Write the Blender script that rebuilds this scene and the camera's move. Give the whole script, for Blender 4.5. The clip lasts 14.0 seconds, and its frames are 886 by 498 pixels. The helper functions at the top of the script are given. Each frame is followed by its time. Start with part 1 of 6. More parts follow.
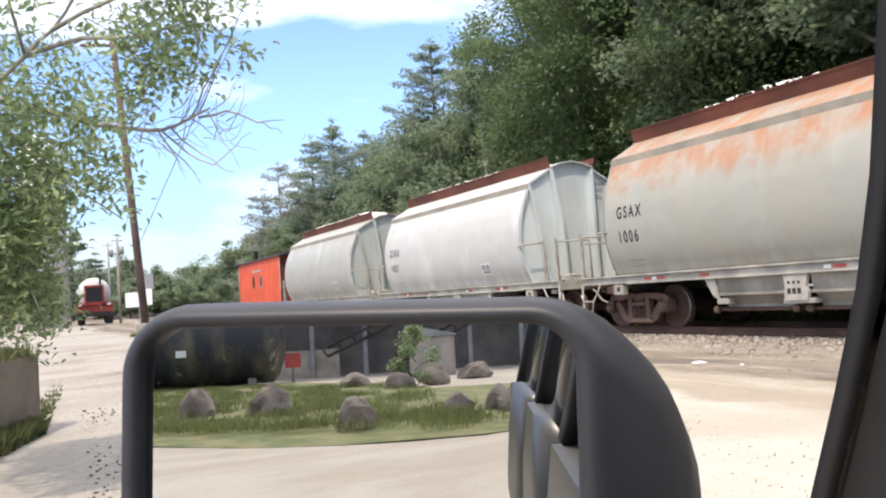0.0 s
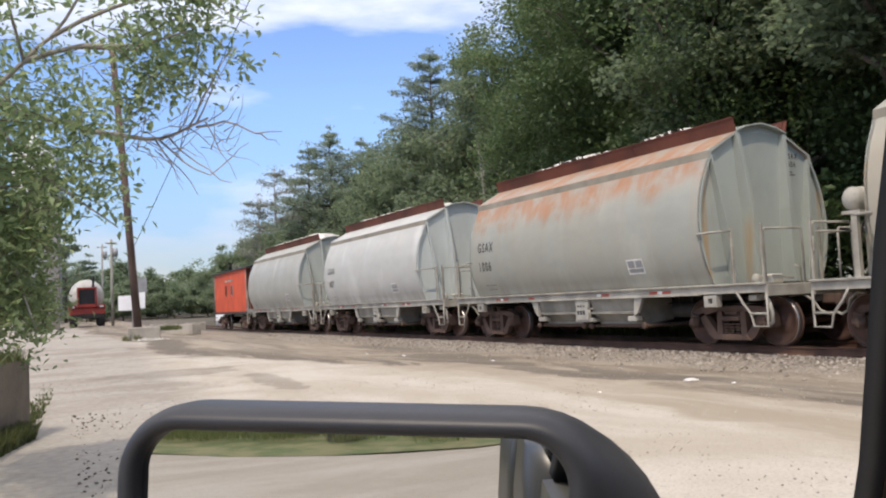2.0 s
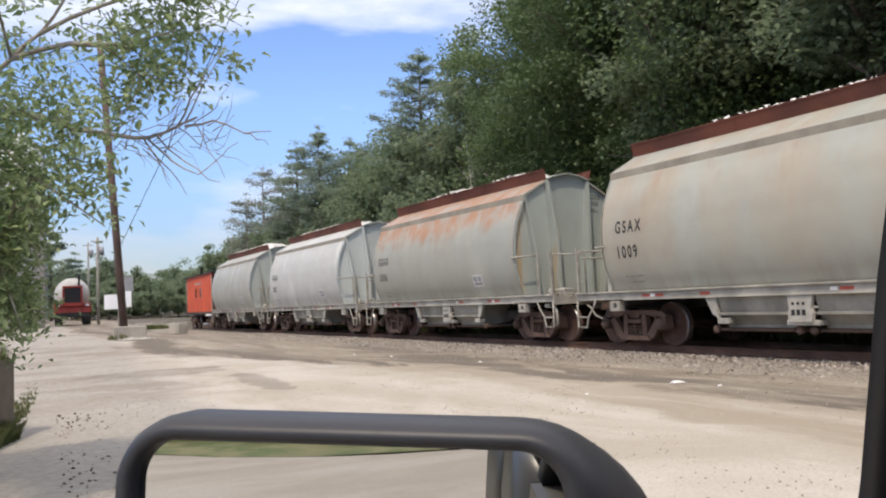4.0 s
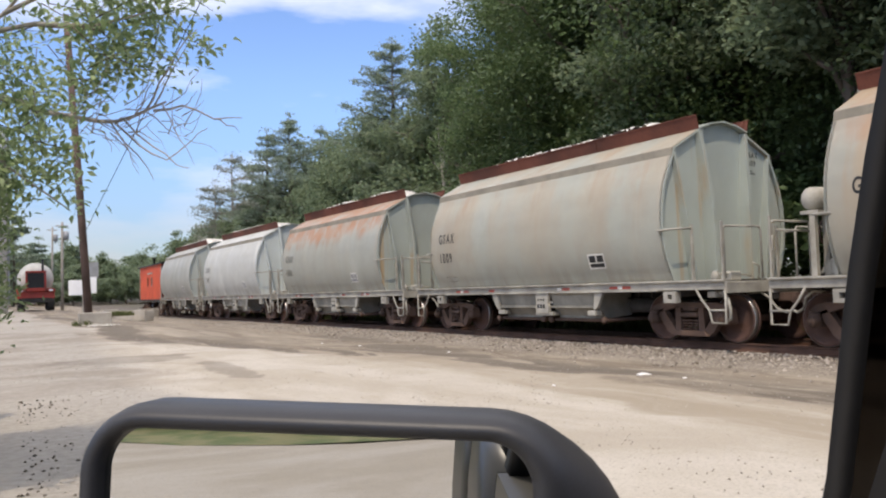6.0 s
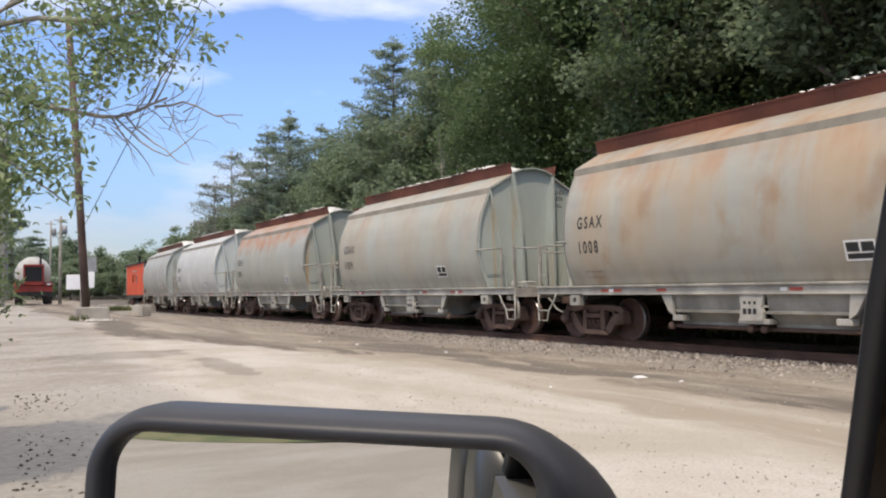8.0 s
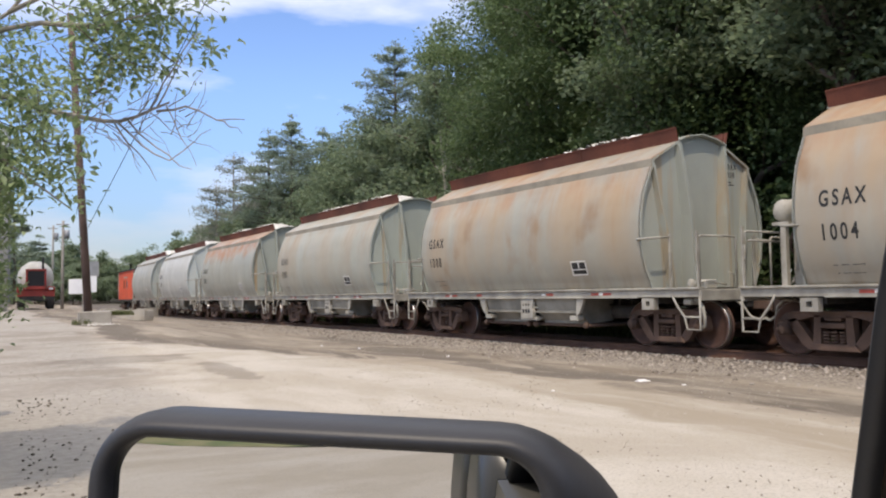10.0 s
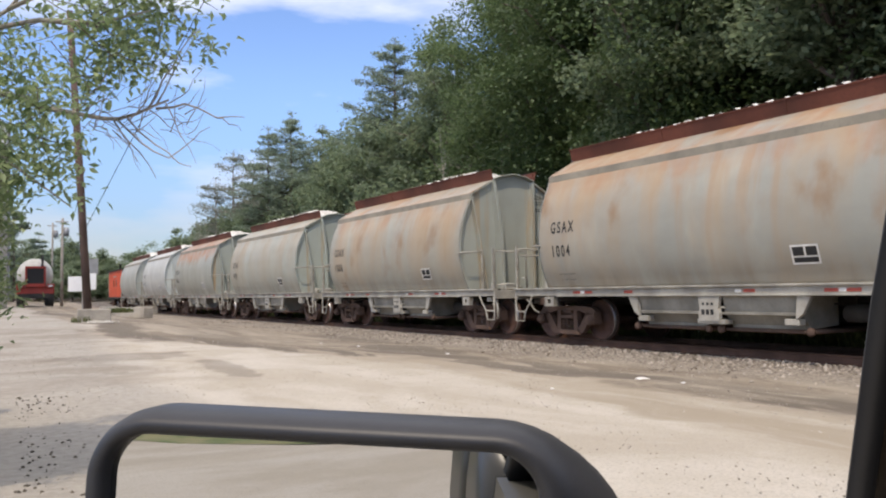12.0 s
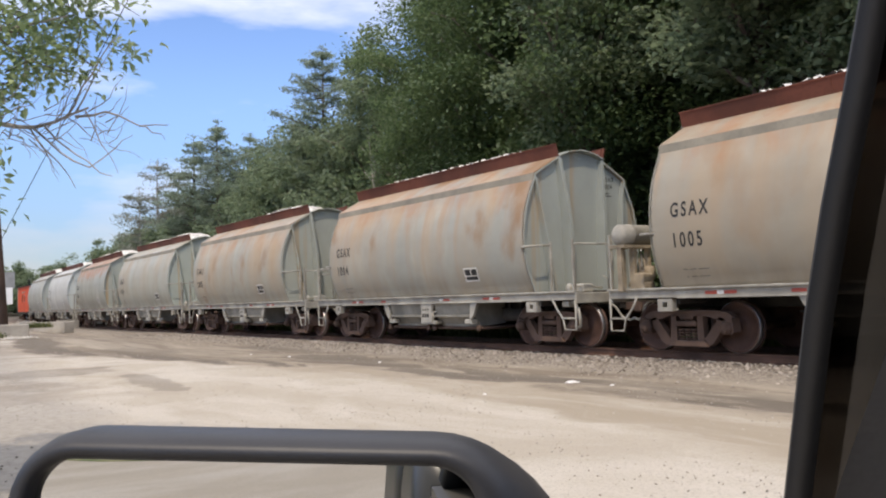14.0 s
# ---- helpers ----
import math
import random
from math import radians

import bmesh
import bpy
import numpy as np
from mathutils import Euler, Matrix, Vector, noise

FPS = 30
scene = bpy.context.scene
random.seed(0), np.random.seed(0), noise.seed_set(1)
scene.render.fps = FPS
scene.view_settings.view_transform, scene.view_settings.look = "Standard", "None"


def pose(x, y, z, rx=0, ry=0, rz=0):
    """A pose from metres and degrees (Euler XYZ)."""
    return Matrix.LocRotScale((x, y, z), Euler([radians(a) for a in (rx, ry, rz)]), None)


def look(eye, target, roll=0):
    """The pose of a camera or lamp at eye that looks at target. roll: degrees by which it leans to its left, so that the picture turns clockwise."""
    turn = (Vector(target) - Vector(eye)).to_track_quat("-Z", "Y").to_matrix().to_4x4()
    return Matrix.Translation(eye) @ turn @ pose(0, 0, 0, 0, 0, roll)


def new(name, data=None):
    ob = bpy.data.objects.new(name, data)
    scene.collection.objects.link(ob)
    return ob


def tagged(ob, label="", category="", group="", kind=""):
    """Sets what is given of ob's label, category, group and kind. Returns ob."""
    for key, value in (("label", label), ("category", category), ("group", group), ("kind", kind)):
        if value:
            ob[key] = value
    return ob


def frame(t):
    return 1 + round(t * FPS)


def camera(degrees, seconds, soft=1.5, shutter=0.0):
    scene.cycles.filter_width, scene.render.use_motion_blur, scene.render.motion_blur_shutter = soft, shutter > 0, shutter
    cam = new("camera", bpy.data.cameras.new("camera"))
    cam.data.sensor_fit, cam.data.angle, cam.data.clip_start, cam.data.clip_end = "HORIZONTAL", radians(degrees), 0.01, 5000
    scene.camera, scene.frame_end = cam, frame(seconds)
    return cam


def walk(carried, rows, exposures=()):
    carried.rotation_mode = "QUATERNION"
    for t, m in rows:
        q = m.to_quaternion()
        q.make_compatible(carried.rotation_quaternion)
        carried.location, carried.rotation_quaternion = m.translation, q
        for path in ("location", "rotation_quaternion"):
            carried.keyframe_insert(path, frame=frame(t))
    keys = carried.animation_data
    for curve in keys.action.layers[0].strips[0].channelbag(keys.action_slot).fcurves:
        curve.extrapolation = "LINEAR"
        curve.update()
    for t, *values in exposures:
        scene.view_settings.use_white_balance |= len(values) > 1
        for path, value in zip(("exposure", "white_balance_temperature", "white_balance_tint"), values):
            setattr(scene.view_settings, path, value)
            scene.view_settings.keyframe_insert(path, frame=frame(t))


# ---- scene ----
# The y axis runs along the railway track, x to the right of it, z = 0 is the dirt yard beside the vehicle.
# The plan is drawn in units of its own; SCALE turns them into metres (hopper cars 3.27 m wide, standard gauge).
EYE = 1.42
SCALE = 0.88
cam = camera(55.57, 14.0, soft=2.1)
# seconds, x, y, z, yaw, pitch, lean
PATH = [
    (0, 0.0095, 0.0071, 1.3648, -27.09, 2.91, -4.04),
    (0.5, 0.0070, 0.0009, 1.4177, -26.53, 2.68, -3.99),
    (1, 0.0045, -0.0038, 1.4177, -26.00, 4.02, -3.66),
    (1.5, 0.0040, -0.0068, 1.4186, -26.32, 3.89, -3.99),
    (2, 0.0079, 0.0006, 1.4130, -27.48, 3.48, -2.86),
    (2.5, 0.0071, 0.0008, 1.4141, -27.92, 3.21, -2.68),
    (3, 0.0051, -0.0023, 1.4160, -28.17, 3.22, -2.61),
    (5.5, 0.0000, 0.0019, 1.4203, -28.52, 3.90, -2.20),
    (6, 0.0010, 0.0002, 1.4190, -30.31, 2.76, -1.74),
    (6.5, 0.0005, -0.0007, 1.4199, -30.75, 2.31, -1.65),
    (7, -0.0000, -0.0000, 1.4200, -30.67, 2.47, -1.57),
    (7.5, -0.0003, 0.0004, 1.4217, -30.54, 2.59, -1.41),
    (8, -0.0037, 0.0009, 1.4234, -30.41, 2.74, -0.89),
    (10.5, -0.0041, 0.0021, 1.4241, -30.18, 3.24, -1.08),
    (11, -0.0074, 0.0014, 1.4264, -29.88, 3.69, -1.18),
    (11.5, -0.0057, 0.0020, 1.4249, -30.07, 2.96, -0.70),
    (12, -0.0030, 0.0019, 1.4234, -30.31, 2.85, -0.93),
    (12.5, -0.0009, 0.0023, 1.4224, -30.56, 2.99, -1.40),
    (13, 0.0007, 0.0037, 1.4204, -31.55, 3.25, -1.95),
    (13.5, 0.0005, 0.0051, 1.4223, -34.24, 3.34, -1.87),
    (14, -0.0039, 0.0045, 1.4260, -35.04, 3.24, -1.97),
]


def eye_pose(x, y, z, yaw, pitch, lean):
    return pose(x * SCALE, y * SCALE, z * SCALE, 90 + pitch, 0, yaw) @ pose(0, 0, 0, 0, 0, lean)


# the phone's exposure settles in the first second
walk(cam, [(row[0], eye_pose(*row[1:])) for row in PATH], [(0, 0.98, 6540, 16), (0.2, 0.86, 6540, 16), (0.5, 0.64, 6540, 16), (1.0, 0.43, 6540, 16), (14.0, 0.34, 6540, 16)])

# how far the train has rolled along the track
ROLLED = [
    (0, -9.30),
    (0.5, -7.82),
    (1, -6.25),
    (1.5, -4.72),
    (2, -3.18),
    (2.5, -1.59),
    (3, -0.04),
    (5.5, 7.99),
    (6, 9.67),
    (6.5, 11.31),
    (7, 12.99),
    (7.5, 14.70),
    (8, 16.42),
    (10.5, 25.02),
    (11, 26.80),
    (11.5, 28.61),
    (12, 30.46),
    (12.5, 32.19),
    (13, 34.01),
    (13.5, 35.87),
    (14, 37.73),
]

# ---------------------------------------------------------------- light
SUN_AZ, SUN_EL = 228.0, 56.0
world = bpy.data.worlds.new("sky")
scene.world = world
world.use_nodes = True
wn, wl = world.node_tree.nodes, world.node_tree.links
wn.clear()
w_out = wn.new("ShaderNodeOutputWorld")
w_bg = wn.new("ShaderNodeBackground")
w_sky = wn.new("ShaderNodeTexSky")
w_sky.sky_type = "NISHITA"
w_sky.sun_disc = False
w_sky.sun_elevation = radians(SUN_EL)
w_sky.sun_rotation = radians(SUN_AZ)
w_sky.air_density = 1.0
w_sky.dust_density = 0.2
w_sky.ozone_density = 2.0
w_co = wn.new("ShaderNodeTexCoord")
w_map = wn.new("ShaderNodeMapping")
w_map.inputs["Location"].default_value = (0.35, 0.1, 0.62)
w_map.inputs["Scale"].default_value = (1.0, 1.0, 3.6)
w_map.inputs["Rotation"].default_value = (0.12, -0.1, 0.3)
w_noise = wn.new("ShaderNodeTexNoise")
w_noise.inputs["Scale"].default_value = 2.3
w_noise.inputs["Detail"].default_value = 7.0
w_noise.inputs["Roughness"].default_value = 0.52
w_ramp = wn.new("ShaderNodeValToRGB")
w_ramp.color_ramp.elements[0].position = 0.47
w_ramp.color_ramp.elements[1].position = 0.68
w_mix = wn.new("ShaderNodeMix")
w_mix.data_type = "RGBA"
w_mix.inputs["B"].default_value = (7.2, 7.3, 7.5, 1)
wl.new(w_co.outputs["Generated"], w_map.inputs["Vector"])
wl.new(w_map.outputs["Vector"], w_noise.inputs["Vector"])
w_sep = wn.new("ShaderNodeSeparateXYZ")
wl.new(w_co.outputs["Generated"], w_sep.inputs[0])


def sky_range(a, b, lo, hi):
    k = wn.new("ShaderNodeMapRange")
    k.interpolation_type = "SMOOTHSTEP"
    for key, v in (("From Min", a), ("From Max", b), ("To Min", lo), ("To Max", hi)):
        k.inputs[key].default_value = v
    wl.new(w_sep.outputs[2], k.inputs["Value"])
    return k.outputs["Result"]


def sky_sum(a, b):
    k = wn.new("ShaderNodeMath")
    k.operation = "ADD"
    wl.new(a, k.inputs[0])
    wl.new(b, k.inputs[1])
    return k.outputs[0]


# a bank of cloud higher up, clear blue below it, broken cloud near the horizon
w_fac = sky_sum(w_noise.outputs["Fac"], sky_sum(sky_range(0.26, 0.40, -0.09, 0.16), sky_range(0.03, 0.16, 0.13, 0.0)))
wl.new(w_fac, w_ramp.inputs["Fac"])
wl.new(w_ramp.outputs["Color"], w_mix.inputs["Factor"])
w_blue = wn.new("ShaderNodeMix")
w_blue.data_type = "RGBA"
w_blue.blend_type = "MULTIPLY"
w_blue.inputs["Factor"].default_value = 1.0
w_blue.inputs["B"].default_value = (0.85, 0.94, 1.10, 1)
wl.new(w_sky.outputs["Color"], w_blue.inputs["A"])
wl.new(w_blue.outputs["Result"], w_mix.inputs["A"])
w_low = wn.new("ShaderNodeMix")
w_low.data_type = "RGBA"
w_low.blend_type = "MULTIPLY"
w_low.inputs["Factor"].default_value = 1.0
wl.new(w_mix.outputs["Result"], w_low.inputs["A"])
wl.new(sky_range(-0.02, 0.26, 0.42, 1.0), w_low.inputs["B"])
wl.new(w_low.outputs["Result"], w_bg.inputs["Color"])
w_bg.inputs["Strength"].default_value = 0.15
wl.new(w_bg.outputs["Background"], w_out.inputs["Surface"])

sun_data = bpy.data.lights.new("sun", "SUN")
sun_data.energy = 2.05
sun_data.angle = radians(0.6)
sun_data.color = (1.0, 0.89, 0.70)
sun = new("sun", sun_data)
_az, _el = radians(SUN_AZ), radians(SUN_EL)
sun.matrix_world = look((60 * math.sin(_az) * math.cos(_el), 60 * math.cos(_az) * math.cos(_el), 60 * math.sin(_el)), (0, 0, 0))


# ---------------------------------------------------------------- materials
class Mat:
    """A small builder for node materials."""

    def __init__(self, name, rough=0.8, metal=0.0, space="Object"):
        self.m = bpy.data.materials.new(name)
        self.m.use_nodes = True
        self.n, self.l = self.m.node_tree.nodes, self.m.node_tree.links
        self.b = self.n["Principled BSDF"]
        self.b.inputs["Roughness"].default_value = rough
        self.b.inputs["Metallic"].default_value = metal
        self.co = self.n.new("ShaderNodeTexCoord").outputs[space]

    def mapped(self, scale=(1, 1, 1), loc=(0, 0, 0), rot=(0, 0, 0)):
        k = self.n.new("ShaderNodeMapping")
        k.inputs["Scale"].default_value, k.inputs["Location"].default_value = scale, loc
        k.inputs["Rotation"].default_value = rot
        self.l.new(self.co, k.inputs["Vector"])
        return k.outputs["Vector"]

    def noise(self, scale, detail=4.0, vec=None, rough=0.55, warp=0.0):
        k = self.n.new("ShaderNodeTexNoise")
        k.inputs["Scale"].default_value, k.inputs["Detail"].default_value = scale, detail
        k.inputs["Roughness"].default_value, k.inputs["Distortion"].default_value = rough, warp
        self.l.new(vec or self.co, k.inputs["Vector"])
        return k.outputs["Fac"]

    def ramp(self, fac, a, b, ca=0.0, cb=1.0):
        k = self.n.new("ShaderNodeMapRange")
        k.inputs["From Min"].default_value, k.inputs["From Max"].default_value = a, b
        k.inputs["To Min"].default_value, k.inputs["To Max"].default_value = ca, cb
        k.interpolation_type = "SMOOTHSTEP"
        self.l.new(fac, k.inputs["Value"])
        return k.outputs["Result"]

    def math(self, op, a, b=0.0):
        k = self.n.new("ShaderNodeMath")
        k.operation = op
        for i, v in enumerate((a, b)):
            if isinstance(v, (int, float)):
                k.inputs[i].default_value = v
            else:
                self.l.new(v, k.inputs[i])
        return k.outputs[0]

    def xyz(self):
        k = self.n.new("ShaderNodeSeparateXYZ")
        self.l.new(self.co, k.inputs[0])
        return k.outputs

    def mix(self, fac, a, b):
        k = self.n.new("ShaderNodeMix")
        k.data_type = "RGBA"
        for key, v in (("Factor", fac), ("A", a), ("B", b)):
            if isinstance(v, (int, float)):
                k.inputs[key].default_value = v
            elif isinstance(v, tuple):
                k.inputs[key].default_value = (*v, 1)
            else:
                self.l.new(v, k.inputs[key])
        return k.outputs["Result"]

    def per_object(self):
        return self.n.new("ShaderNodeObjectInfo").outputs["Random"]

    def per_island(self):
        return self.n.new("ShaderNodeNewGeometry").outputs["Random Per Island"]

    def colour(self, c):
        if isinstance(c, tuple):
            self.b.inputs["Base Color"].default_value = (*c, 1)
        else:
            self.l.new(c, self.b.inputs["Base Color"])
        return self

    def roughness(self, r):
        self.l.new(r, self.b.inputs["Roughness"])
        return self

    def bump(self, fac, strength=0.3, distance=0.01):
        k = self.n.new("ShaderNodeBump")
        k.inputs["Strength"].default_value, k.inputs["Distance"].default_value = strength, distance
        self.l.new(fac, k.inputs["Height"])
        self.l.new(k.outputs["Normal"], self.b.inputs["Normal"])
        return self


def plain(name, colour, rough=0.7, metal=0.0, vary=0.25, scale=6.0, bump=0.15):
    """A painted or raw surface with stains at two scales and a fine relief."""
    k = Mat(name, rough, metal)
    big, fine = k.noise(scale * 0.3, 5), k.noise(scale * 6, 3)
    dark = tuple(c * (1 - vary) for c in colour)
    light = tuple(min(1, c * (1 + vary * 0.6)) for c in colour)
    c = k.mix(k.ramp(big, 0.3, 0.7), dark, light)
    c = k.mix(k.math("MULTIPLY", k.ramp(fine, 0.45, 0.75), 0.35), c, tuple(x * 0.6 for x in colour))
    k.colour(c)
    if bump:
        k.bump(fine, bump, 0.004)
    return k.m


def hopper_paint(name, base, rust, top, blotch, seed):
    """Weathered grey paint: rust runs down from the eave, a tan wash, ochre blotches, grime low down."""
    k = Mat(name, 0.55)
    z = k.xyz()[2]
    streak = k.noise(1.0, 6, k.mapped((1.0, 1.3, 0.35), (seed * 3.1, seed * 7.7, seed)), 0.6, 0.2)
    run = k.noise(1.0, 5, k.mapped((1.0, 4.0, 0.20), (seed, seed * 2.3, 0)), 0.6)
    high = k.ramp(z, 2.6, 3.75)
    amount = k.math("ADD", k.math("MULTIPLY", high, top), streak)
    m1 = k.ramp(amount, 0.66, 1.02)
    patch = k.noise(1.5, 5, k.mapped((1, 1.0, 1.3), (seed * 6.1, seed, 0)), 0.6, 0.3)
    m1 = k.math("MULTIPLY", k.math("MULTIPLY", m1, k.ramp(run, 0.3, 0.6, 0.35, 1.0)), k.ramp(patch, 0.34, 0.58, 0.25, 1.0))
    wash = k.noise(1.0, 4, k.mapped((1.0, 0.75, 0.16), (seed * 5, seed * 1.7, seed * 9)), 0.55)
    wash = k.math("MULTIPLY", k.ramp(wash, 0.34, 0.66), k.ramp(z, 1.25, 3.2, 0.45, 1.0))
    lines = k.noise(1.0, 5, k.mapped((1.0, 2.6, 0.12), (seed * 4.3, seed * 3.7, seed)), 0.6)
    lines = k.math("MULTIPLY", k.ramp(lines, 0.50, 0.70), k.ramp(z, 1.5, 3.6, 0.25, 1.0))
    spot = k.noise(0.8, 5, k.mapped((1.0, 0.9, 0.6), (seed * 2.9, seed * 8.3, seed)), 0.5, 0.0)
    m3 = k.math("MULTIPLY", k.ramp(spot, 0.54, 0.70), min(0.85, blotch * blotch))
    grime = k.noise(2.2, 6, k.mapped((1, 0.6, 1.2), (seed, 0, 0)))
    c = k.mix(k.math("MULTIPLY", k.ramp(grime, 0.35, 0.7), 0.4), base, tuple(v * 0.82 for v in base))
    pale = k.noise(0.8, 4, k.mapped((1, 1.0, 0.5), (0, seed * 4.0, 3)))
    c = k.mix(k.math("MULTIPLY", k.ramp(pale, 0.52, 0.75), 0.6), c, tuple(min(0.85, v * 1.35) for v in base))
    c = k.mix(k.math("MULTIPLY", wash, min(0.85, blotch * 0.95)), c, (0.385, 0.275, 0.165))
    c = k.mix(k.math("MULTIPLY", lines, min(0.55, blotch * 0.6)), c, (0.36, 0.225, 0.12))
    c = k.mix(k.math("MULTIPLY", m1, rust), c, (0.37, 0.175, 0.085))
    c = k.mix(m3, c, (0.25, 0.135, 0.055))
    low = k.math("MULTIPLY", k.ramp(k.noise(1.0, 5, k.mapped((1, 3.0, 0.5), (seed, 9, 0))), 0.4, 0.7), k.ramp(z, 1.22, 1.9, 0.45, 0.0))
    c = k.mix(low, c, (0.20, 0.16, 0.11))
    fine = k.noise(60, 3)
    c = k.mix(k.math("MULTIPLY", k.ramp(fine, 0.5, 0.8), 0.15), c, (0.22, 0.19, 0.16))
    k.colour(c)
    k.roughness(k.ramp(streak, 0.3, 0.8, 0.42, 0.75))
    k.bump(k.noise(1.3, 3), 0.25, 0.03)
    return k.m


def end_paint(name, base, stain, seed):
    """Paint of the end sheets: cooler grey with a few narrow ochre runs."""
    k = Mat(name, 0.6)
    run = k.noise(1.0, 5, k.mapped((3.4, 1.0, 0.16), (seed * 2.2, seed, seed * 0.7)), 0.55)
    soft = k.noise(1.4, 4, k.mapped((1, 1, 0.6), (seed, 0, 0)))
    c = k.mix(k.math("MULTIPLY", k.ramp(soft, 0.35, 0.7), 0.5), base, tuple(v * 0.8 for v in base))
    c = k.mix(k.math("MULTIPLY", k.ramp(run, 0.56, 0.70), stain), c, (0.40, 0.24, 0.09))
    c = k.mix(k.math("MULTIPLY", k.ramp(k.noise(45, 3), 0.55, 0.8), 0.2), c, (0.2, 0.17, 0.14))
    k.colour(c)
    k.bump(k.noise(1.1, 3), 0.2, 0.02)
    return k.m


M = {}
# unpainted grey steel, its colour also darkened for shade on the upright face
M["band"] = plain("shade-darkened bare grey eave steel", (0.25, 0.225, 0.175), 0.7, 0.0, 0.35, 2.0)
M["rust"] = plain("rusted steel sheet", (0.115, 0.035, 0.02), 0.85, 0.0, 0.35, 3.0)
M["truck"] = plain("rusty cast steel", (0.115, 0.07, 0.05), 0.85, 0.0, 0.45, 5.0)
M["wheel"] = plain("brown wheel steel", (0.105, 0.055, 0.04), 0.75, 0.2, 0.35, 6.0)
M["tread"] = plain("polished wheel tread", (0.45, 0.43, 0.42), 0.35, 0.9, 0.15, 8.0)
M["bay"] = plain("grimy grey bay paint", (0.27, 0.255, 0.215), 0.7, 0.0, 0.4, 4.0)
M["under"] = plain("grimy underframe steel", (0.05, 0.045, 0.04), 0.85, 0.0, 0.4, 5.0)
M["white_paint"] = plain("weathered white paint", (0.37, 0.35, 0.30), 0.65, 0.0, 0.38, 5.0)
M["black_paint"] = plain("black stencil paint", (0.02, 0.02, 0.02), 0.7, 0.0, 0.3, 20.0, 0)
M["faded_black"] = plain("faded stencil paint", (0.045, 0.045, 0.045), 0.7, 0.0, 0.3, 30.0, 0)
M["stained_paint"] = plain("rust-stained white paint", (0.33, 0.27, 0.19), 0.7, 0.0, 0.5, 8.0)
M["red_reflector"] = plain("red reflective tape", (0.36, 0.06, 0.035), 0.4, 0.0, 0.2, 20.0, 0)
M["white_reflector"] = plain("white reflective tape", (0.75, 0.74, 0.7), 0.4, 0.0, 0.2, 20.0, 0)
M["load"] = plain("crushed white stone", (0.72, 0.70, 0.66), 0.9, 0.0, 0.3, 9.0, 0.6)
M["caboose"] = plain("faded orange red paint", (0.62, 0.085, 0.025), 0.6, 0.0, 0.2, 3.0)
M["caboose_dark"] = plain("dark red brown paint", (0.16, 0.03, 0.02), 0.7, 0.0, 0.25, 3.0)
M["roof_black"] = plain("black roof coating", (0.03, 0.03, 0.032), 0.85, 0.0, 0.3, 4.0)
M["glass_dark"] = plain("dark window glass", (0.015, 0.017, 0.02), 0.08, 0.0, 0.1, 4.0, 0)
M["rail"] = plain("rusty rail steel", (0.14, 0.075, 0.05), 0.7, 0.3, 0.3, 8.0)
M["tie"] = plain("weathered tie timber", (0.06, 0.048, 0.038), 0.95, 0.0, 0.4, 6.0, 0.5)
M["concrete"] = plain("weathered concrete", (0.36, 0.33, 0.28), 0.9, 0.0, 0.3, 4.0, 0.5)
M["wall"] = plain("dirty old concrete", (0.14, 0.118, 0.092), 0.95, 0.0, 0.45, 3.0, 0.6)
M["pole"] = plain("creosoted pole timber", (0.125, 0.085, 0.07), 0.9, 0.0, 0.35, 3.0, 0.4)
M["pole_grey"] = plain("grey weathered pole timber", (0.30, 0.28, 0.25), 0.9, 0.0, 0.3, 3.0, 0.4)
M["sign"] = plain("white sign board", (0.78, 0.79, 0.8), 0.5, 0.0, 0.08, 4.0, 0)
M["bark"] = plain("grey brown bark", (0.13, 0.105, 0.085), 0.95, 0.0, 0.4, 10.0, 0.6)
M["pale_bark"] = plain("pale dead bark", (0.34, 0.31, 0.27), 0.95, 0.0, 0.3, 10.0, 0.5)
M["stone"] = plain("grey brown boulder stone", (0.24, 0.20, 0.17), 0.95, 0.0, 0.45, 4.0, 0.7)
M["white_stone"] = plain("white stone", (0.75, 0.73, 0.7), 0.9, 0.0, 0.2, 8.0, 0.4)
M["plastic"] = plain("black textured plastic", (0.026, 0.027, 0.031), 0.48, 0.0, 0.12, 90.0, 0.03)
M["black_trim"] = plain("black rubber trim", (0.008, 0.008, 0.009), 0.55, 0.0, 0.15, 40.0, 0.05)
M["red_truck"] = plain("faded red truck paint", (0.36, 0.045, 0.03), 0.5, 0.0, 0.25, 4.0)
M["drum"] = plain("dusty pale grey drum paint", (0.5, 0.5, 0.47), 0.6, 0.0, 0.25, 3.0)
M["tyre"] = plain("dusty tyre rubber", (0.035, 0.033, 0.03), 0.9, 0.0, 0.3, 6.0)
M["steel_grey"] = plain("grey galvanised steel", (0.3, 0.31, 0.32), 0.6, 0.3, 0.25, 5.0)
M["silo"] = plain("pale grey silo cladding", (0.55, 0.56, 0.57), 0.6, 0.0, 0.12, 2.0)
M["car_paint"] = plain("dark olive grey car paint", (0.055, 0.050, 0.036), 0.42, 0.0, 0.08, 2.0, 0)
M["cabin"] = plain("dark cabin lining", (0.025, 0.024, 0.024), 0.9, 0.0, 0.2, 20.0)


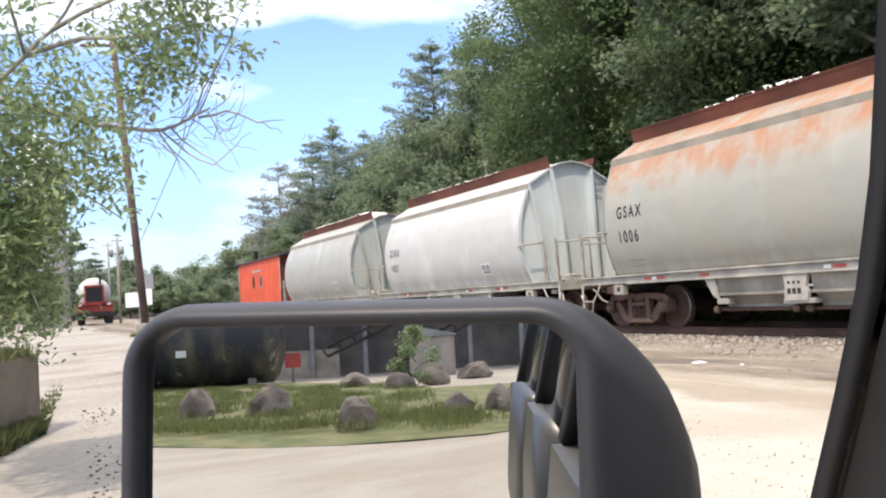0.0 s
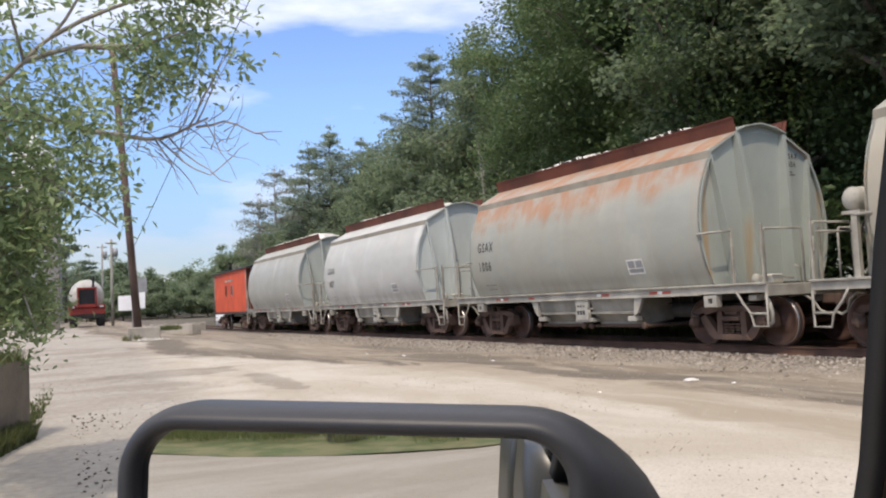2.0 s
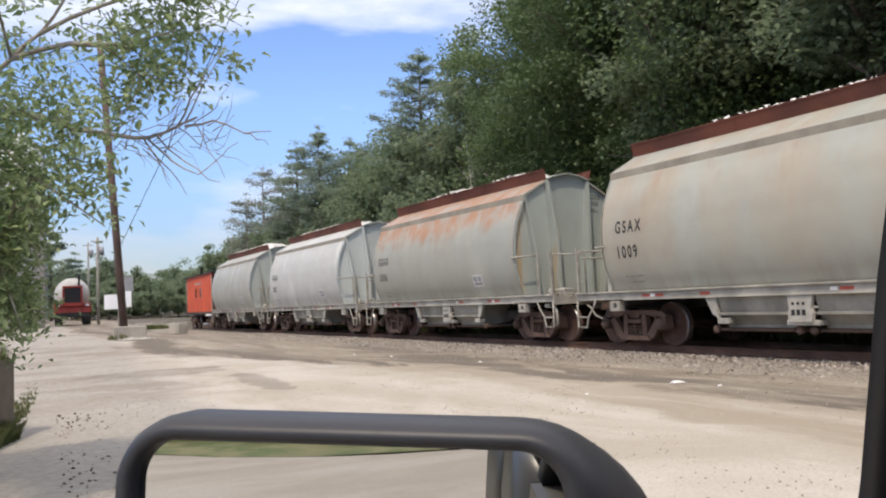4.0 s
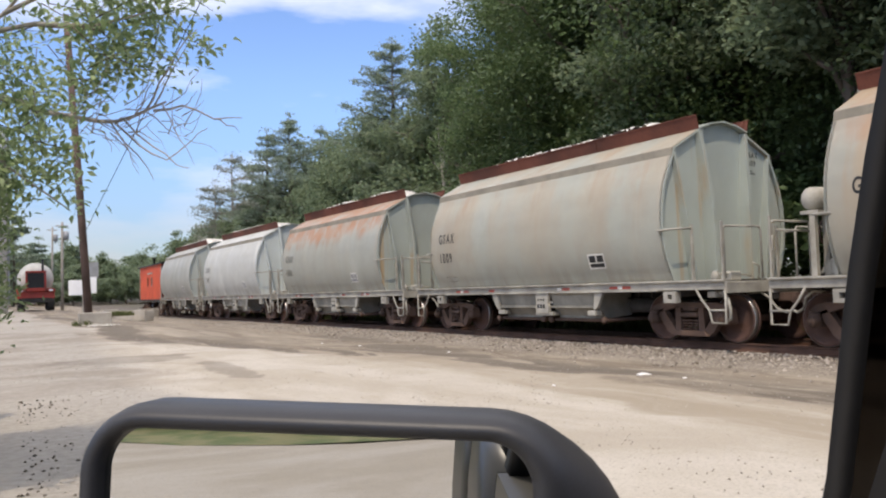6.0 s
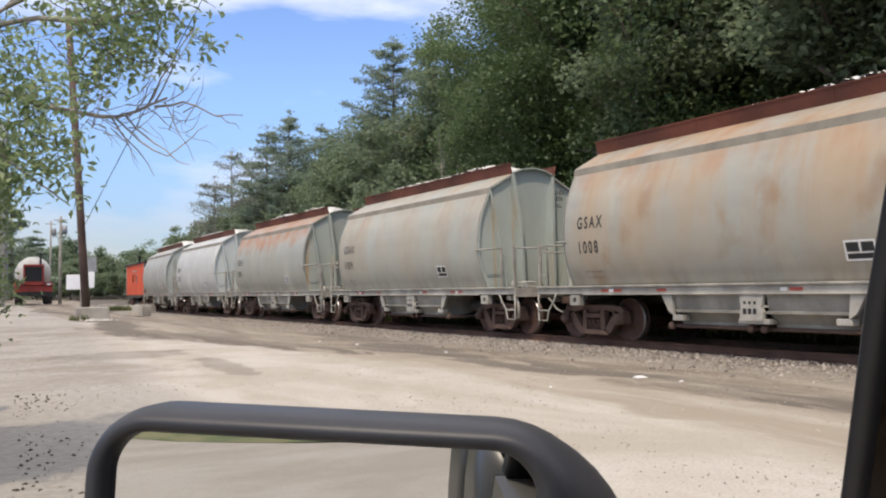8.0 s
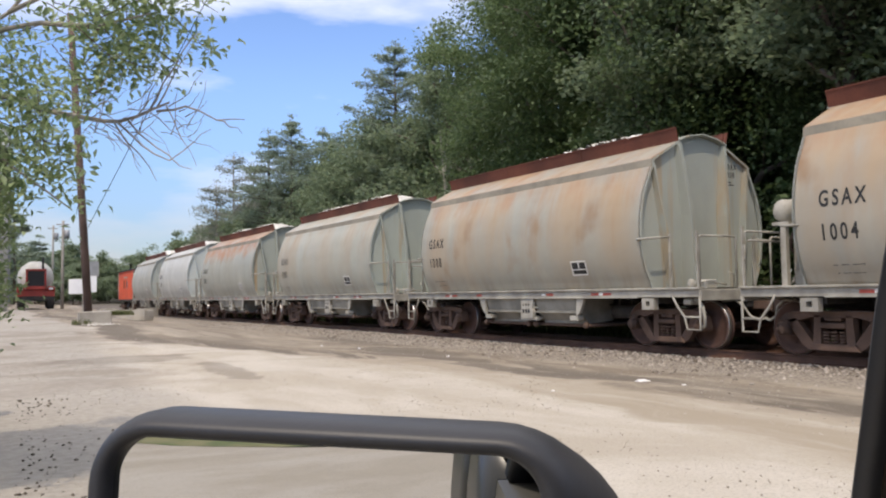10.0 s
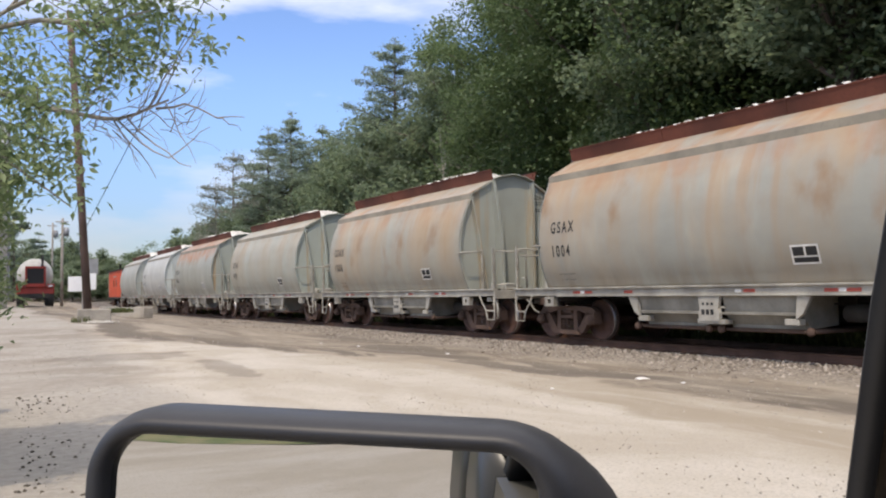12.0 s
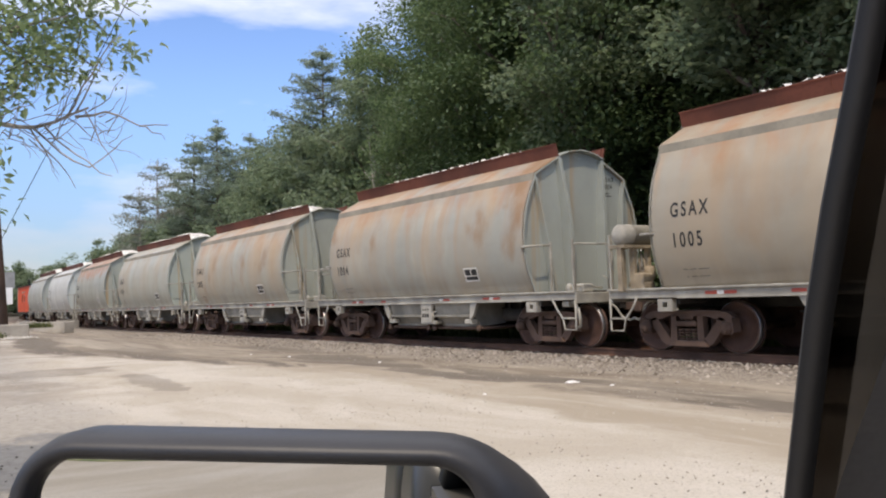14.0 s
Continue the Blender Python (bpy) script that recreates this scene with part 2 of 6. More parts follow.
def tank_paint():
    """Black tank coating with pale tan patches, more of them towards the top, and dusty in patches."""
    k = Mat("patchy black tank paint", 0.6)
    z = k.xyz()[2]
    mottle = k.noise(1.1, 7, k.mapped((1.0, 1.0, 0.6)), 0.66, 0.4)
    bare = k.ramp(k.math("ADD", mottle, k.ramp(z, 0.6, 1.9, 0.0, 0.22)), 0.58, 0.68)
    dust = k.noise(0.7, 5, k.mapped((1.2, 1, 0.5), (4, 0, 0)))
    c = k.mix(k.ramp(dust, 0.42, 0.68), (0.022, 0.024, 0.03), (0.11, 0.10, 0.075))
    k.colour(k.mix(k.math("MULTIPLY", bare, 0.85), c, (0.42, 0.35, 0.25)))
    k.bump(mottle, 0.2, 0.01)
    return k.m


M["tank"] = tank_paint()


def mirror_material():
    k = Mat("mirror glass", 0.0, 1.0)
    k.colour((0.60, 0.605, 0.60))
    return k.m


M["mirror"] = mirror_material()


def tinted_material():
    """Dark tinted pane: it lets a part of the light through and gives a faint gloss."""
    k = Mat("dark tinted glass", 0.05)
    clear, gloss = k.n.new("ShaderNodeBsdfTransparent"), k.n.new("ShaderNodeBsdfGlossy")
    clear.inputs["Color"].default_value = (0.15, 0.14, 0.13, 1)
    gloss.inputs["Roughness"].default_value = 0.06
    mx = k.n.new("ShaderNodeMixShader")
    mx.inputs[0].default_value = 0.05
    k.l.new(clear.outputs[0], mx.inputs[1])
    k.l.new(gloss.outputs[0], mx.inputs[2])
    k.l.new(mx.outputs[0], k.n["Material Output"].inputs["Surface"])
    return k.m


M["tinted"] = tinted_material()


def leaf_material(name, dark, light, through_light=0.35):
    k = Mat(name, 0.55)
    r = k.per_island()
    c = k.mix(r, dark, light)
    c = k.mix(k.ramp(k.noise(0.7, 3), 0.35, 0.7, 0.0, 0.45), c, tuple(v * 0.7 for v in dark))
    k.colour(c)
    tr = k.n.new("ShaderNodeBsdfTranslucent")
    k.l.new(c, tr.inputs["Color"])
    mx = k.n.new("ShaderNodeMixShader")
    mx.inputs[0].default_value = through_light
    k.l.new(k.b.outputs[0], mx.inputs[1])
    k.l.new(tr.outputs[0], mx.inputs[2])
    k.l.new(mx.outputs[0], k.n["Material Output"].inputs["Surface"])
    return k.m


M["leaf_near"] = leaf_material("fresh box elder leaf", (0.15, 0.225, 0.10), (0.48, 0.57, 0.31), 0.66)
# two tones of one maple leaf; the sunlit one has sunlight in its colour
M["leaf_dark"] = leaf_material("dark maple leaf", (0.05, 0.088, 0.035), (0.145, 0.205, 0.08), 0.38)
M["leaf_sunlit"] = leaf_material("sunlit maple leaf", (0.105, 0.16, 0.07), (0.24, 0.32, 0.145), 0.55)
# leaf_mid, needle and sparse are paled so their colour carries distance haze
M["leaf_mid"] = leaf_material("haze-paled roadside tree leaf", (0.155, 0.21, 0.13), (0.30, 0.365, 0.21), 0.58)
M["needle"] = leaf_material("haze-paled pine needle", (0.21, 0.275, 0.21), (0.38, 0.45, 0.33), 0.58)
M["sparse"] = leaf_material("haze-paled thin larch foliage", (0.22, 0.25, 0.21), (0.36, 0.38, 0.30), 0.4)
M["straw"] = leaf_material("pale seeding grass", (0.12, 0.16, 0.055), (0.29, 0.30, 0.12), 0.45)
M["dusty"] = plain("dusty plant cladding", (0.17, 0.155, 0.14), 0.8, 0.0, 0.4, 1.5)
M["grass"] = leaf_material("rough grass blade", (0.06, 0.085, 0.028), (0.19, 0.20, 0.075), 0.4)


def ground_material():
    k = Mat("dry dirt and gravel yard", 0.95)
    x, y, z = k.xyz()
    grit = k.noise(38, 4, rough=0.7)
    pebble = k.noise(9, 5, rough=0.65)
    broad = k.noise(0.7, 6, k.mapped((1, 0.45, 1), (5.0, 2.0, 0)), 0.62, 0.4)
    base = k.mix(k.ramp(broad, 0.36, 0.66), (0.40, 0.355, 0.285), (0.50, 0.46, 0.395))
    base = k.mix(k.math("MULTIPLY", k.ramp(pebble, 0.5, 0.75), 0.35), base, (0.36, 0.32, 0.26))
    base = k.mix(k.math("MULTIPLY", k.ramp(grit, 0.48, 0.66), 0.6), base, (0.29, 0.26, 0.215))
    # the lane along the wall, greyer and darker than the yard
    lane = k.math("ADD", k.math("SUBTRACT", x, k.math("MULTIPLY", y, 0.07)), k.math("MULTIPLY", k.noise(0.6, 4), 1.6))
    lane = k.math("MULTIPLY", k.ramp(lane, 1.9, 3.1, 1.0, 0.0), k.ramp(y, 1.5, 4.5))
    base = k.mix(k.math("MULTIPLY", lane, 0.8), base, k.mix(k.ramp(pebble, 0.35, 0.65), (0.255, 0.235, 0.205), (0.35, 0.325, 0.285)))
    # brown soil beside the railway, swinging across the yard farther on
    wander = k.noise(0.55, 5, k.mapped((1, 0.5, 1), (3.0, 1.0, 0)), 0.6, 0.4)
    v = k.math("ADD", k.math("ADD", x, k.ramp(y, 14.0, 25.0, -8.5, -3.6)), k.math("MULTIPLY", k.math("SUBTRACT", wander, 0.5), 2.6))
    zone = k.ramp(v, -0.3, 0.55)
    lay = k.n.new("ShaderNodeCombineXYZ")
    k.l.new(k.math("MULTIPLY", v, 1.25), lay.inputs[0])
    k.l.new(k.math("MULTIPLY", y, 0.14), lay.inputs[1])
    track = k.noise(1.0, 7, lay.outputs[0], 0.66, 0.5)
    sweep = k.noise(1.0, 7, k.mapped((0.24, 0.50, 1), (2.0, 7.0, 0)), 0.62, 0.7)
    far = k.ramp(y, 11.0, 17.0)
    # a worn tan strip before the brown soil
    strip = k.math("ADD", k.math("SUBTRACT", x, k.ramp(y, 1.0, 13.0, 5.8, 7.3)), k.math("MULTIPLY", k.math("SUBTRACT", wander, 0.5), 1.2))
    strip = k.math("MULTIPLY", k.ramp(strip, -0.15, 0.25), k.ramp(y, 0.0, 2.0))
    base = k.mix(k.math("MULTIPLY", strip, k.ramp(track, 0.36, 0.60, 0.40, 1.0)), base, (0.315, 0.268, 0.20))
    c = k.mix(k.math("MULTIPLY", zone, 0.85), base, (0.295, 0.25, 0.19))
    tracks = k.math("MULTIPLY", k.ramp(track, 0.43, 0.57), k.ramp(zone, 0.0, 1.0, 0.06, 0.95))
    tracks = k.math("MAXIMUM", tracks, k.math("MULTIPLY", k.ramp(sweep, 0.47, 0.60), k.math("MULTIPLY", far, 0.55)))
    c = k.mix(k.math("MULTIPLY", tracks, 0.85), c, (0.165, 0.13, 0.092))
    edge = k.math("MULTIPLY", k.ramp(v, -0.15, 0.25), k.ramp(v, 0.7, 1.9, 1.0, 0.25))
    damp = k.noise(0.8, 6, k.mapped((1.2, 0.30, 1), (11.0, 4.5, 0)), 0.64, 0.5)
    damp = k.math("MULTIPLY", k.ramp(damp, 0.44, 0.53), edge)
    # oily puddle stains
    for cx, cy, rx, ry, deep in ((9.5, 18.2, 0.9, 2.4, 0.85), (8.85, 12.6, 0.35, 2.0, 0.85), (10.6, 23.5, 1.1, 3.0, 0.8), (3.1, 18.6, 1.5, 0.9, 0.45), (4.4, 15.6, 0.35, 1.8, 0.5), (5.6, 22.5, 1.8, 1.1, 0.5), (8.9, 8.0, 0.4, 1.5, 0.5)):
        dx, dy = (k.math("MULTIPLY", k.math("SUBTRACT", a, b), 1 / r) for a, b, r in ((x, cx, rx), (y, cy, ry)))
        d2 = k.math("ADD", k.math("MULTIPLY", dx, dx), k.math("MULTIPLY", dy, dy))
        spot = k.ramp(k.math("ADD", d2, k.math("MULTIPLY", k.math("SUBTRACT", k.noise(1.8, 5), 0.5), 3.0)), 0.55, 1.15, deep, 0.0)
        damp = k.math("MAXIMUM", damp, spot)
    c = k.mix(k.math("MULTIPLY", damp, 0.88), c, (0.115, 0.095, 0.072))
    # grey ballast beside the rails
    bed = k.ramp(x, 10.3, 11.4)
    gravel = k.mix(k.ramp(k.noise(22, 3), 0.4, 0.62), (0.15, 0.125, 0.095), (0.34, 0.295, 0.24))
    c = k.mix(k.math("MULTIPLY", bed, k.ramp(k.noise(0.9, 4), 0.3, 0.5, 0.55, 1.0)), c, gravel)
    # darker ground from just before the near rail onwards
    dark_bed = k.ramp(x, 12.2, 13.0)
    c = k.mix(k.math("MULTIPLY", dark_bed, 0.75), c, (0.075, 0.062, 0.052))
    behind = k.ramp(x, 15.5, 17.5)
    c = k.mix(k.math("MULTIPLY", behind, k.ramp(y, 50.0, 70.0, 1.0, 0.25)), c, (0.05, 0.065, 0.03))
    k.colour(c)
    k.bump(k.math("ADD", grit, k.math("MULTIPLY", k.noise(2.3, 6, rough=0.6), 2.5)), 0.30, 0.02)
    return k.m


M["ground"] = ground_material()


# ---------------------------------------------------------------- mesh tools
def mesh_from(name, bm, material, smooth=False):
    me = bpy.data.meshes.new(name)
    bm.normal_update()
    bm.to_mesh(me)
    bm.free()
    if material:
        me.materials.append(material)
    if smooth:
        me.polygons.foreach_set("use_smooth", [True] * len(me.polygons))
    return me


def part(name, bm, material, parent=None, label="", smooth=False):
    ob = new(name, mesh_from(name, bm, material, smooth) if isinstance(bm, bmesh.types.BMesh) else bm)
    if parent:
        ob.parent = parent
    if label:
        tagged(ob, label)
    return ob


def thing(name, m, label, category, group="", kind=""):
    ob = new(name)
    ob.empty_display_size = 0.2
    ob.matrix_basis = m
    return tagged(ob, label, category, group, kind)


def box(bm, x0, x1, y0, y1, z0, z1, bevel=0.0, m=None):
    b = bmesh.new()
    bmesh.ops.create_cube(b, size=1)
    bmesh.ops.transform(b, verts=b.verts, matrix=Matrix.Translation(((x0 + x1) / 2, (y0 + y1) / 2, (z0 + z1) / 2)) @ Matrix.Diagonal((abs(x1 - x0), abs(y1 - y0), abs(z1 - z0), 1)))
    if bevel:
        bmesh.ops.bevel(b, geom=b.edges[:], offset=bevel, segments=1, affect="EDGES")
    add(bm, b, m)
    return bm


def add(bm, other, m=None):
    """Join another bmesh into bm."""
    if m:
        bmesh.ops.transform(other, verts=other.verts, matrix=m)
    other.verts.index_update()
    vs = [bm.verts.new(v.co) for v in other.verts]
    for f in other.faces:
        try:
            bm.faces.new([vs[v.index] for v in f.verts]).smooth = f.smooth
        except ValueError:
            pass
    other.free()
    return bm


def tube(bm, points, radii, sides=8, cap=True):
    """A round bar along points."""
    pts = [Vector(p) for p in points]
    if isinstance(radii, (int, float)):
        radii = [radii] * len(pts)
    rings = []
    ref = None
    for i, p in enumerate(pts):
        d = (pts[min(i + 1, len(pts) - 1)] - pts[max(i - 1, 0)]).normalized()
        if ref is None:
            ref = d.orthogonal().normalized()
        u = (ref - d * ref.dot(d))
        u = u.normalized() if u.length > 1e-5 else d.orthogonal().normalized()
        ref = u
        v = d.cross(u)
        rings.append([bm.verts.new(p + (u * math.cos(a) + v * math.sin(a)) * radii[i]) for a in [math.tau * j / sides for j in range(sides)]])
    for a, b in zip(rings, rings[1:]):
        for j in range(sides):
            f = bm.faces.new((a[j], a[(j + 1) % sides], b[(j + 1) % sides], b[j]))
            f.smooth = True
    if cap:
        bm.faces.new(rings[0][::-1])
        bm.faces.new(rings[-1])
    return bm


def prism(bm, outline, axis, lo, hi):
    """Extrude a closed outline of (a, b) pairs along x, y or z between lo and hi."""
    def at(a, b, c):
        return {"x": (c, a, b), "y": (a, c, b), "z": (a, b, c)}[axis]
    r0 = [bm.verts.new(at(a, b, lo)) for a, b in outline]
    r1 = [bm.verts.new(at(a, b, hi)) for a, b in outline]
    n = len(outline)
    bm.faces.new(r0)
    bm.faces.new(r1[::-1])
    for i in range(n):
        bm.faces.new((r0[i], r1[i], r1[(i + 1) % n], r0[(i + 1) % n]))
    return bm


def lathe(bm, profile, axis="x", segments=24):
    """Turn a profile of (offset along the axis, radius) round the axis."""
    rings = []
    for o, r in profile:
        ring = []
        for j in range(segments):
            a = math.tau * j / segments
            c, s = r * math.cos(a), r * math.sin(a)
            ring.append(bm.verts.new({"x": (o, c, s), "y": (c, o, s), "z": (c, s, o)}[axis]))
        rings.append(ring)
    for a, b in zip(rings, rings[1:]):
        for j in range(segments):
            bm.faces.new((a[j], a[(j + 1) % segments], b[(j + 1) % segments], b[j])).smooth = True
    bm.faces.new(rings[0])
    bm.faces.new(rings[-1][::-1])
    bmesh.ops.recalc_face_normals(bm, faces=bm.faces)
    return bm


def leaves_mesh(name, centres, sizes, material, slim=0.5, flat=0.35, rng=None, fold=0.25):
    """One mesh of many small folded leaves: two triangles that share the midrib."""
    n = len(centres)
    d = rng.normal(size=(n, 3))
    d[:, 2] = d[:, 2] * flat - 0.25
    d /= np.linalg.norm(d, axis=1)[:, None]
    up = rng.normal(size=(n, 3)) * 0.5 + (0, 0, 1.0)
    side = np.cross(d, up)
    side /= np.linalg.norm(side, axis=1)[:, None] + 1e-9
    nrm = np.cross(side, d)
    s = np.asarray(sizes)[:, None]
    base, tip = centres - d * s * 0.5, centres + d * s * 0.5
    left = centres + side * s * slim * 0.5 + nrm * s * fold * 0.3 - d * s * 0.06
    right = centres - side * s * slim * 0.5 + nrm * s * fold * 0.3 - d * s * 0.06
    co = np.stack([base, right, tip, left], 1).reshape(-1, 3)
    tri = np.array([[0, 1, 2], [0, 2, 3]])
    idx = (np.arange(n)[:, None, None] * 4 + tri[None]).reshape(-1)
    me = bpy.data.meshes.new(name)
    me.vertices.add(4 * n)
    me.vertices.foreach_set("co", co.ravel().astype(np.float32))
    me.loops.add(6 * n)
    me.loops.foreach_set("vertex_index", idx.astype(np.int32))
    me.polygons.add(2 * n)
    me.polygons.foreach_set("loop_start", np.arange(0, 6 * n, 3, dtype=np.int32))
    me.polygons.foreach_set("loop_total", np.full(2 * n, 3, dtype=np.int32))
    me.update()
    me.materials.append(material)
    return me


def ground_z(x, y):
    """Height of the dirt yard: it climbs gently away from the vehicle on the road side."""
    def ease(v, a, b):
        t = min(1, max(0, (v - a) / (b - a)))
        return t * t * (3 - 2 * t)
    rise = 0.55 * ease(y, 11, 33) + 0.28 * ease(y, 33, 66) + 0.35 * ease(y, 62, 105)
    side = 1 - 0.95 * ease(x, 4.5, 11.0) * (1 - ease(y, 70, 140))
    return rise * side + 0.04 * ease(x, 10.8, 12.2) * ease(-x, -16.5, -15.2)


# ---------------------------------------------------------------- ground
def build_ground():
    def steps(*spans):
        out = []
        for a, b, n in spans:
            out += [a + (b - a) * i / n for i in range(n)]
        return out + [spans[-1][1]]
    xs = steps((-900, -60, 12), (-60, -12, 12), (-12, 18, 60), (18, 60, 12), (60, 900, 12))
    ys = steps((-900, -60, 12), (-60, -4, 20), (-4, 70, 120), (70, 150, 20), (150, 1500, 14))
    verts = [(x, y, ground_z(x, y) + (0.025 * noise.noise((x * 0.5, y * 0.5, 0)) if abs(x) < 12 and -40 < y < 70 else 0)) for y in ys for x in xs]
    w = len(xs)
    faces = [(j * w + i, j * w + i + 1, (j + 1) * w + i + 1, (j + 1) * w + i) for j in range(len(ys) - 1) for i in range(w - 1)]
    me = bpy.data.meshes.new("ground")
    me.from_pydata(verts, [], faces)
    me.polygons.foreach_set("use_smooth", [True] * len(me.polygons))
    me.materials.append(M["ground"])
    return tagged(new("ground", me), "pale dry dirt yard with brown tyre tracks and gravel", "ground", kind="structure")


build_ground()

# ---------------------------------------------------------------- track
TRACK_X, RAIL_Z, GAUGE = 14.07, 0.21, 0.855


def bend(y):
    """How far the track has swung to the right at y: straight beside the vehicle, then an easy curve."""
    s = min(max(y - 43, 0), 16)
    return 0.036 * (s * s / 32 + max(0, y - 59))


def on_track(y):
    slope = math.degrees(math.atan((bend(y + 0.5) - bend(y - 0.5))))
    return pose(TRACK_X + bend(y), y, RAIL_Z, 0, 0, -slope)



def rail_outline():
    half = [(0.07, 0.0), (0.07, 0.012), (0.012, 0.03), (0.012, 0.125), (0.036, 0.135), (0.036, 0.165)]
    return half + [(-a, b) for a, b in half[::-1]]


track = thing("railway_track", pose(TRACK_X, 0, 0), "rusty railway track on old timber ties in gravel", "railway track", kind="structure")
for sx in (-GAUGE, GAUGE):
    bm = bmesh.new()
    rows = [[bm.verts.new((a + sx + bend(y), y, b + RAIL_Z - 0.165)) for a, b in rail_outline()] for y in (-70, 43, *range(45, 62, 2), 90, 150)]
    for p, q in zip(rows, rows[1:]):
        for i in range(len(p)):
            bm.faces.new((p[i], q[i], q[(i + 1) % len(p)], p[(i + 1) % len(p)]))
    bmesh.ops.recalc_face_normals(bm, faces=bm.faces)
    part("rail", bm, M["rail"], track, "rusty steel rail with a worn top")
tie_me = mesh_from("tie", box(bmesh.new(), -1.3, 1.3, -0.11, 0.11, -0.10, 0.045, 0.012), M["tie"])
for i in range(150):
    tie = part("tie", tie_me, None, track)
    tie.matrix_basis = pose(random.uniform(-0.04, 0.04) + bend(-6 + i * 0.53), -6 + i * 0.53, 0, 0, 0, random.uniform(-1.5, 1.5))

# ---------------------------------------------------------------- hopper cars
PITCH = 13.0
END = 4.68


def fine_profile():
    """The barrel-curved side: tucked in at the sill, widest below mid height, rolled in to the eave."""
    zs = [1.22, 1.42, 1.62, 1.86, 2.12, 2.40, 2.80, 3.22, 3.58, 3.80]
    xs = [1.545, 1.655, 1.74, 1.81, 1.852, 1.865, 1.842, 1.750, 1.600, 1.475]
    out = []
    for i in range(33):
        z = 1.22 + (3.80 - 1.22) * i / 32
        near = [0.0, 0.0]
        for dz in (-0.12, -0.06, 0.0, 0.06, 0.12):
            near[0] += float(np.interp(z + dz, zs, xs)) if 1.22 < z + dz < 3.80 else float(np.interp(z, zs, xs))
            near[1] += 1
        out.append((near[0] / near[1], z))
    return out


PROFILE = fine_profile()


def side_x(z):
    return float(np.interp(z, [p[1] for p in PROFILE], [p[0] for p in PROFILE]))


def bar(bm, p, q, w, d):
    """A rectangular bar from p to q, w wide across the car and d deep along it."""
    p, q = Vector(p), Vector(q)
    a = [bm.verts.new(p + Vector((sx * w / 2, sy * d / 2, 0))) for sx, sy in ((-1, -1), (1, -1), (1, 1), (-1, 1))]
    b = [bm.verts.new(q + Vector((sx * w / 2, sy * d / 2, 0))) for sx, sy in ((-1, -1), (1, -1), (1, 1), (-1, 1))]
    bm.faces.new(a[::-1])
    bm.faces.new(b)
    for i in range(4):
        bm.faces.new((a[i], a[(i + 1) % 4], b[(i + 1) % 4], b[i]))
    return bm


def body_mesh():
    bm = bmesh.new()
    ys = [-END, -3.2, -1.6, 0, 1.6, 3.2, END]
    rows = []
    outline = PROFILE + [(-x, z) for x, z in PROFILE[::-1]]
    for y in ys:
        rows.append([bm.verts.new((-x, y, z)) for x, z in outline])
    n = len(outline)
    for a, b in zip(rows, rows[1:]):
        for i in range(n):
            if i != len(PROFILE) - 1:
                f = bm.faces.new((a[i], b[i], b[(i + 1) % n], a[(i + 1) % n]))
                f.smooth = i != n - 1
    bmesh.ops.recalc_face_normals(bm, faces=bm.faces)
    return bm


def end_mesh(sy):
    """The flat end sheet, set a little inside the edge of the side skin, up to the arched top."""
    bm = bmesh.new()
    arch = [(0.70, 4.36), (0.4, 4.48), (0, 4.54)]
    right = [(x - 0.012, z) for x, z in PROFILE] + [(1.44, 3.93)] + arch
    outline = right + [(-x, z) for x, z in right[:-1][::-1]]
    prism(bm, outline, "y", sy * (END - 0.16), sy * (END - 0.085))
    bmesh.ops.recalc_face_normals(bm, faces=bm.faces)
    return bm


def rim_mesh(sx, sy):
    """The edge strip of the side skin round the end, and the gable strip up to the open top."""
    bm = bmesh.new()
    pts = [(sx * x, z) for x, z in PROFILE] + [(sx * 1.46, 3.94), (sx * 0.70, 4.37)]
    for (a, za), (b, zb) in zip(pts, pts[1:]):
        prism(bm, [(a, za), (b, zb), (b - sx * 0.05, zb - 0.012), (a - sx * 0.05, za - 0.012)], "y", sy * (END - 0.05), sy * (END + 0.012))
    bmesh.ops.recalc_face_normals(bm, faces=bm.faces)
    return bm


def roof_mesh(sx):
    bm = bmesh.new()
    prism(bm, [(sx * a, b) for a, b in ((1.478, 3.785), (1.488, 3.80), (1.470, 3.955), (1.445, 3.975), (0.70, 4.385), (0.70, 4.33), (1.40, 3.93), (1.42, 3.785))], "y", -END, END)
    bmesh.ops.recalc_face_normals(bm, faces=bm.faces)
    return bm


def band_mesh(sx):
    """The flat grey angle along the eave, a little proud of the roof edge."""
    bm = bmesh.new()
    prism(bm, [(sx * a, b) for a, b in ((1.482, 3.79), (1.502, 3.79), (1.484, 3.945), (1.466, 3.945))], "y", -END - 0.01, END + 0.01)
    bmesh.ops.recalc_face_normals(bm, faces=bm.faces)
    return bm


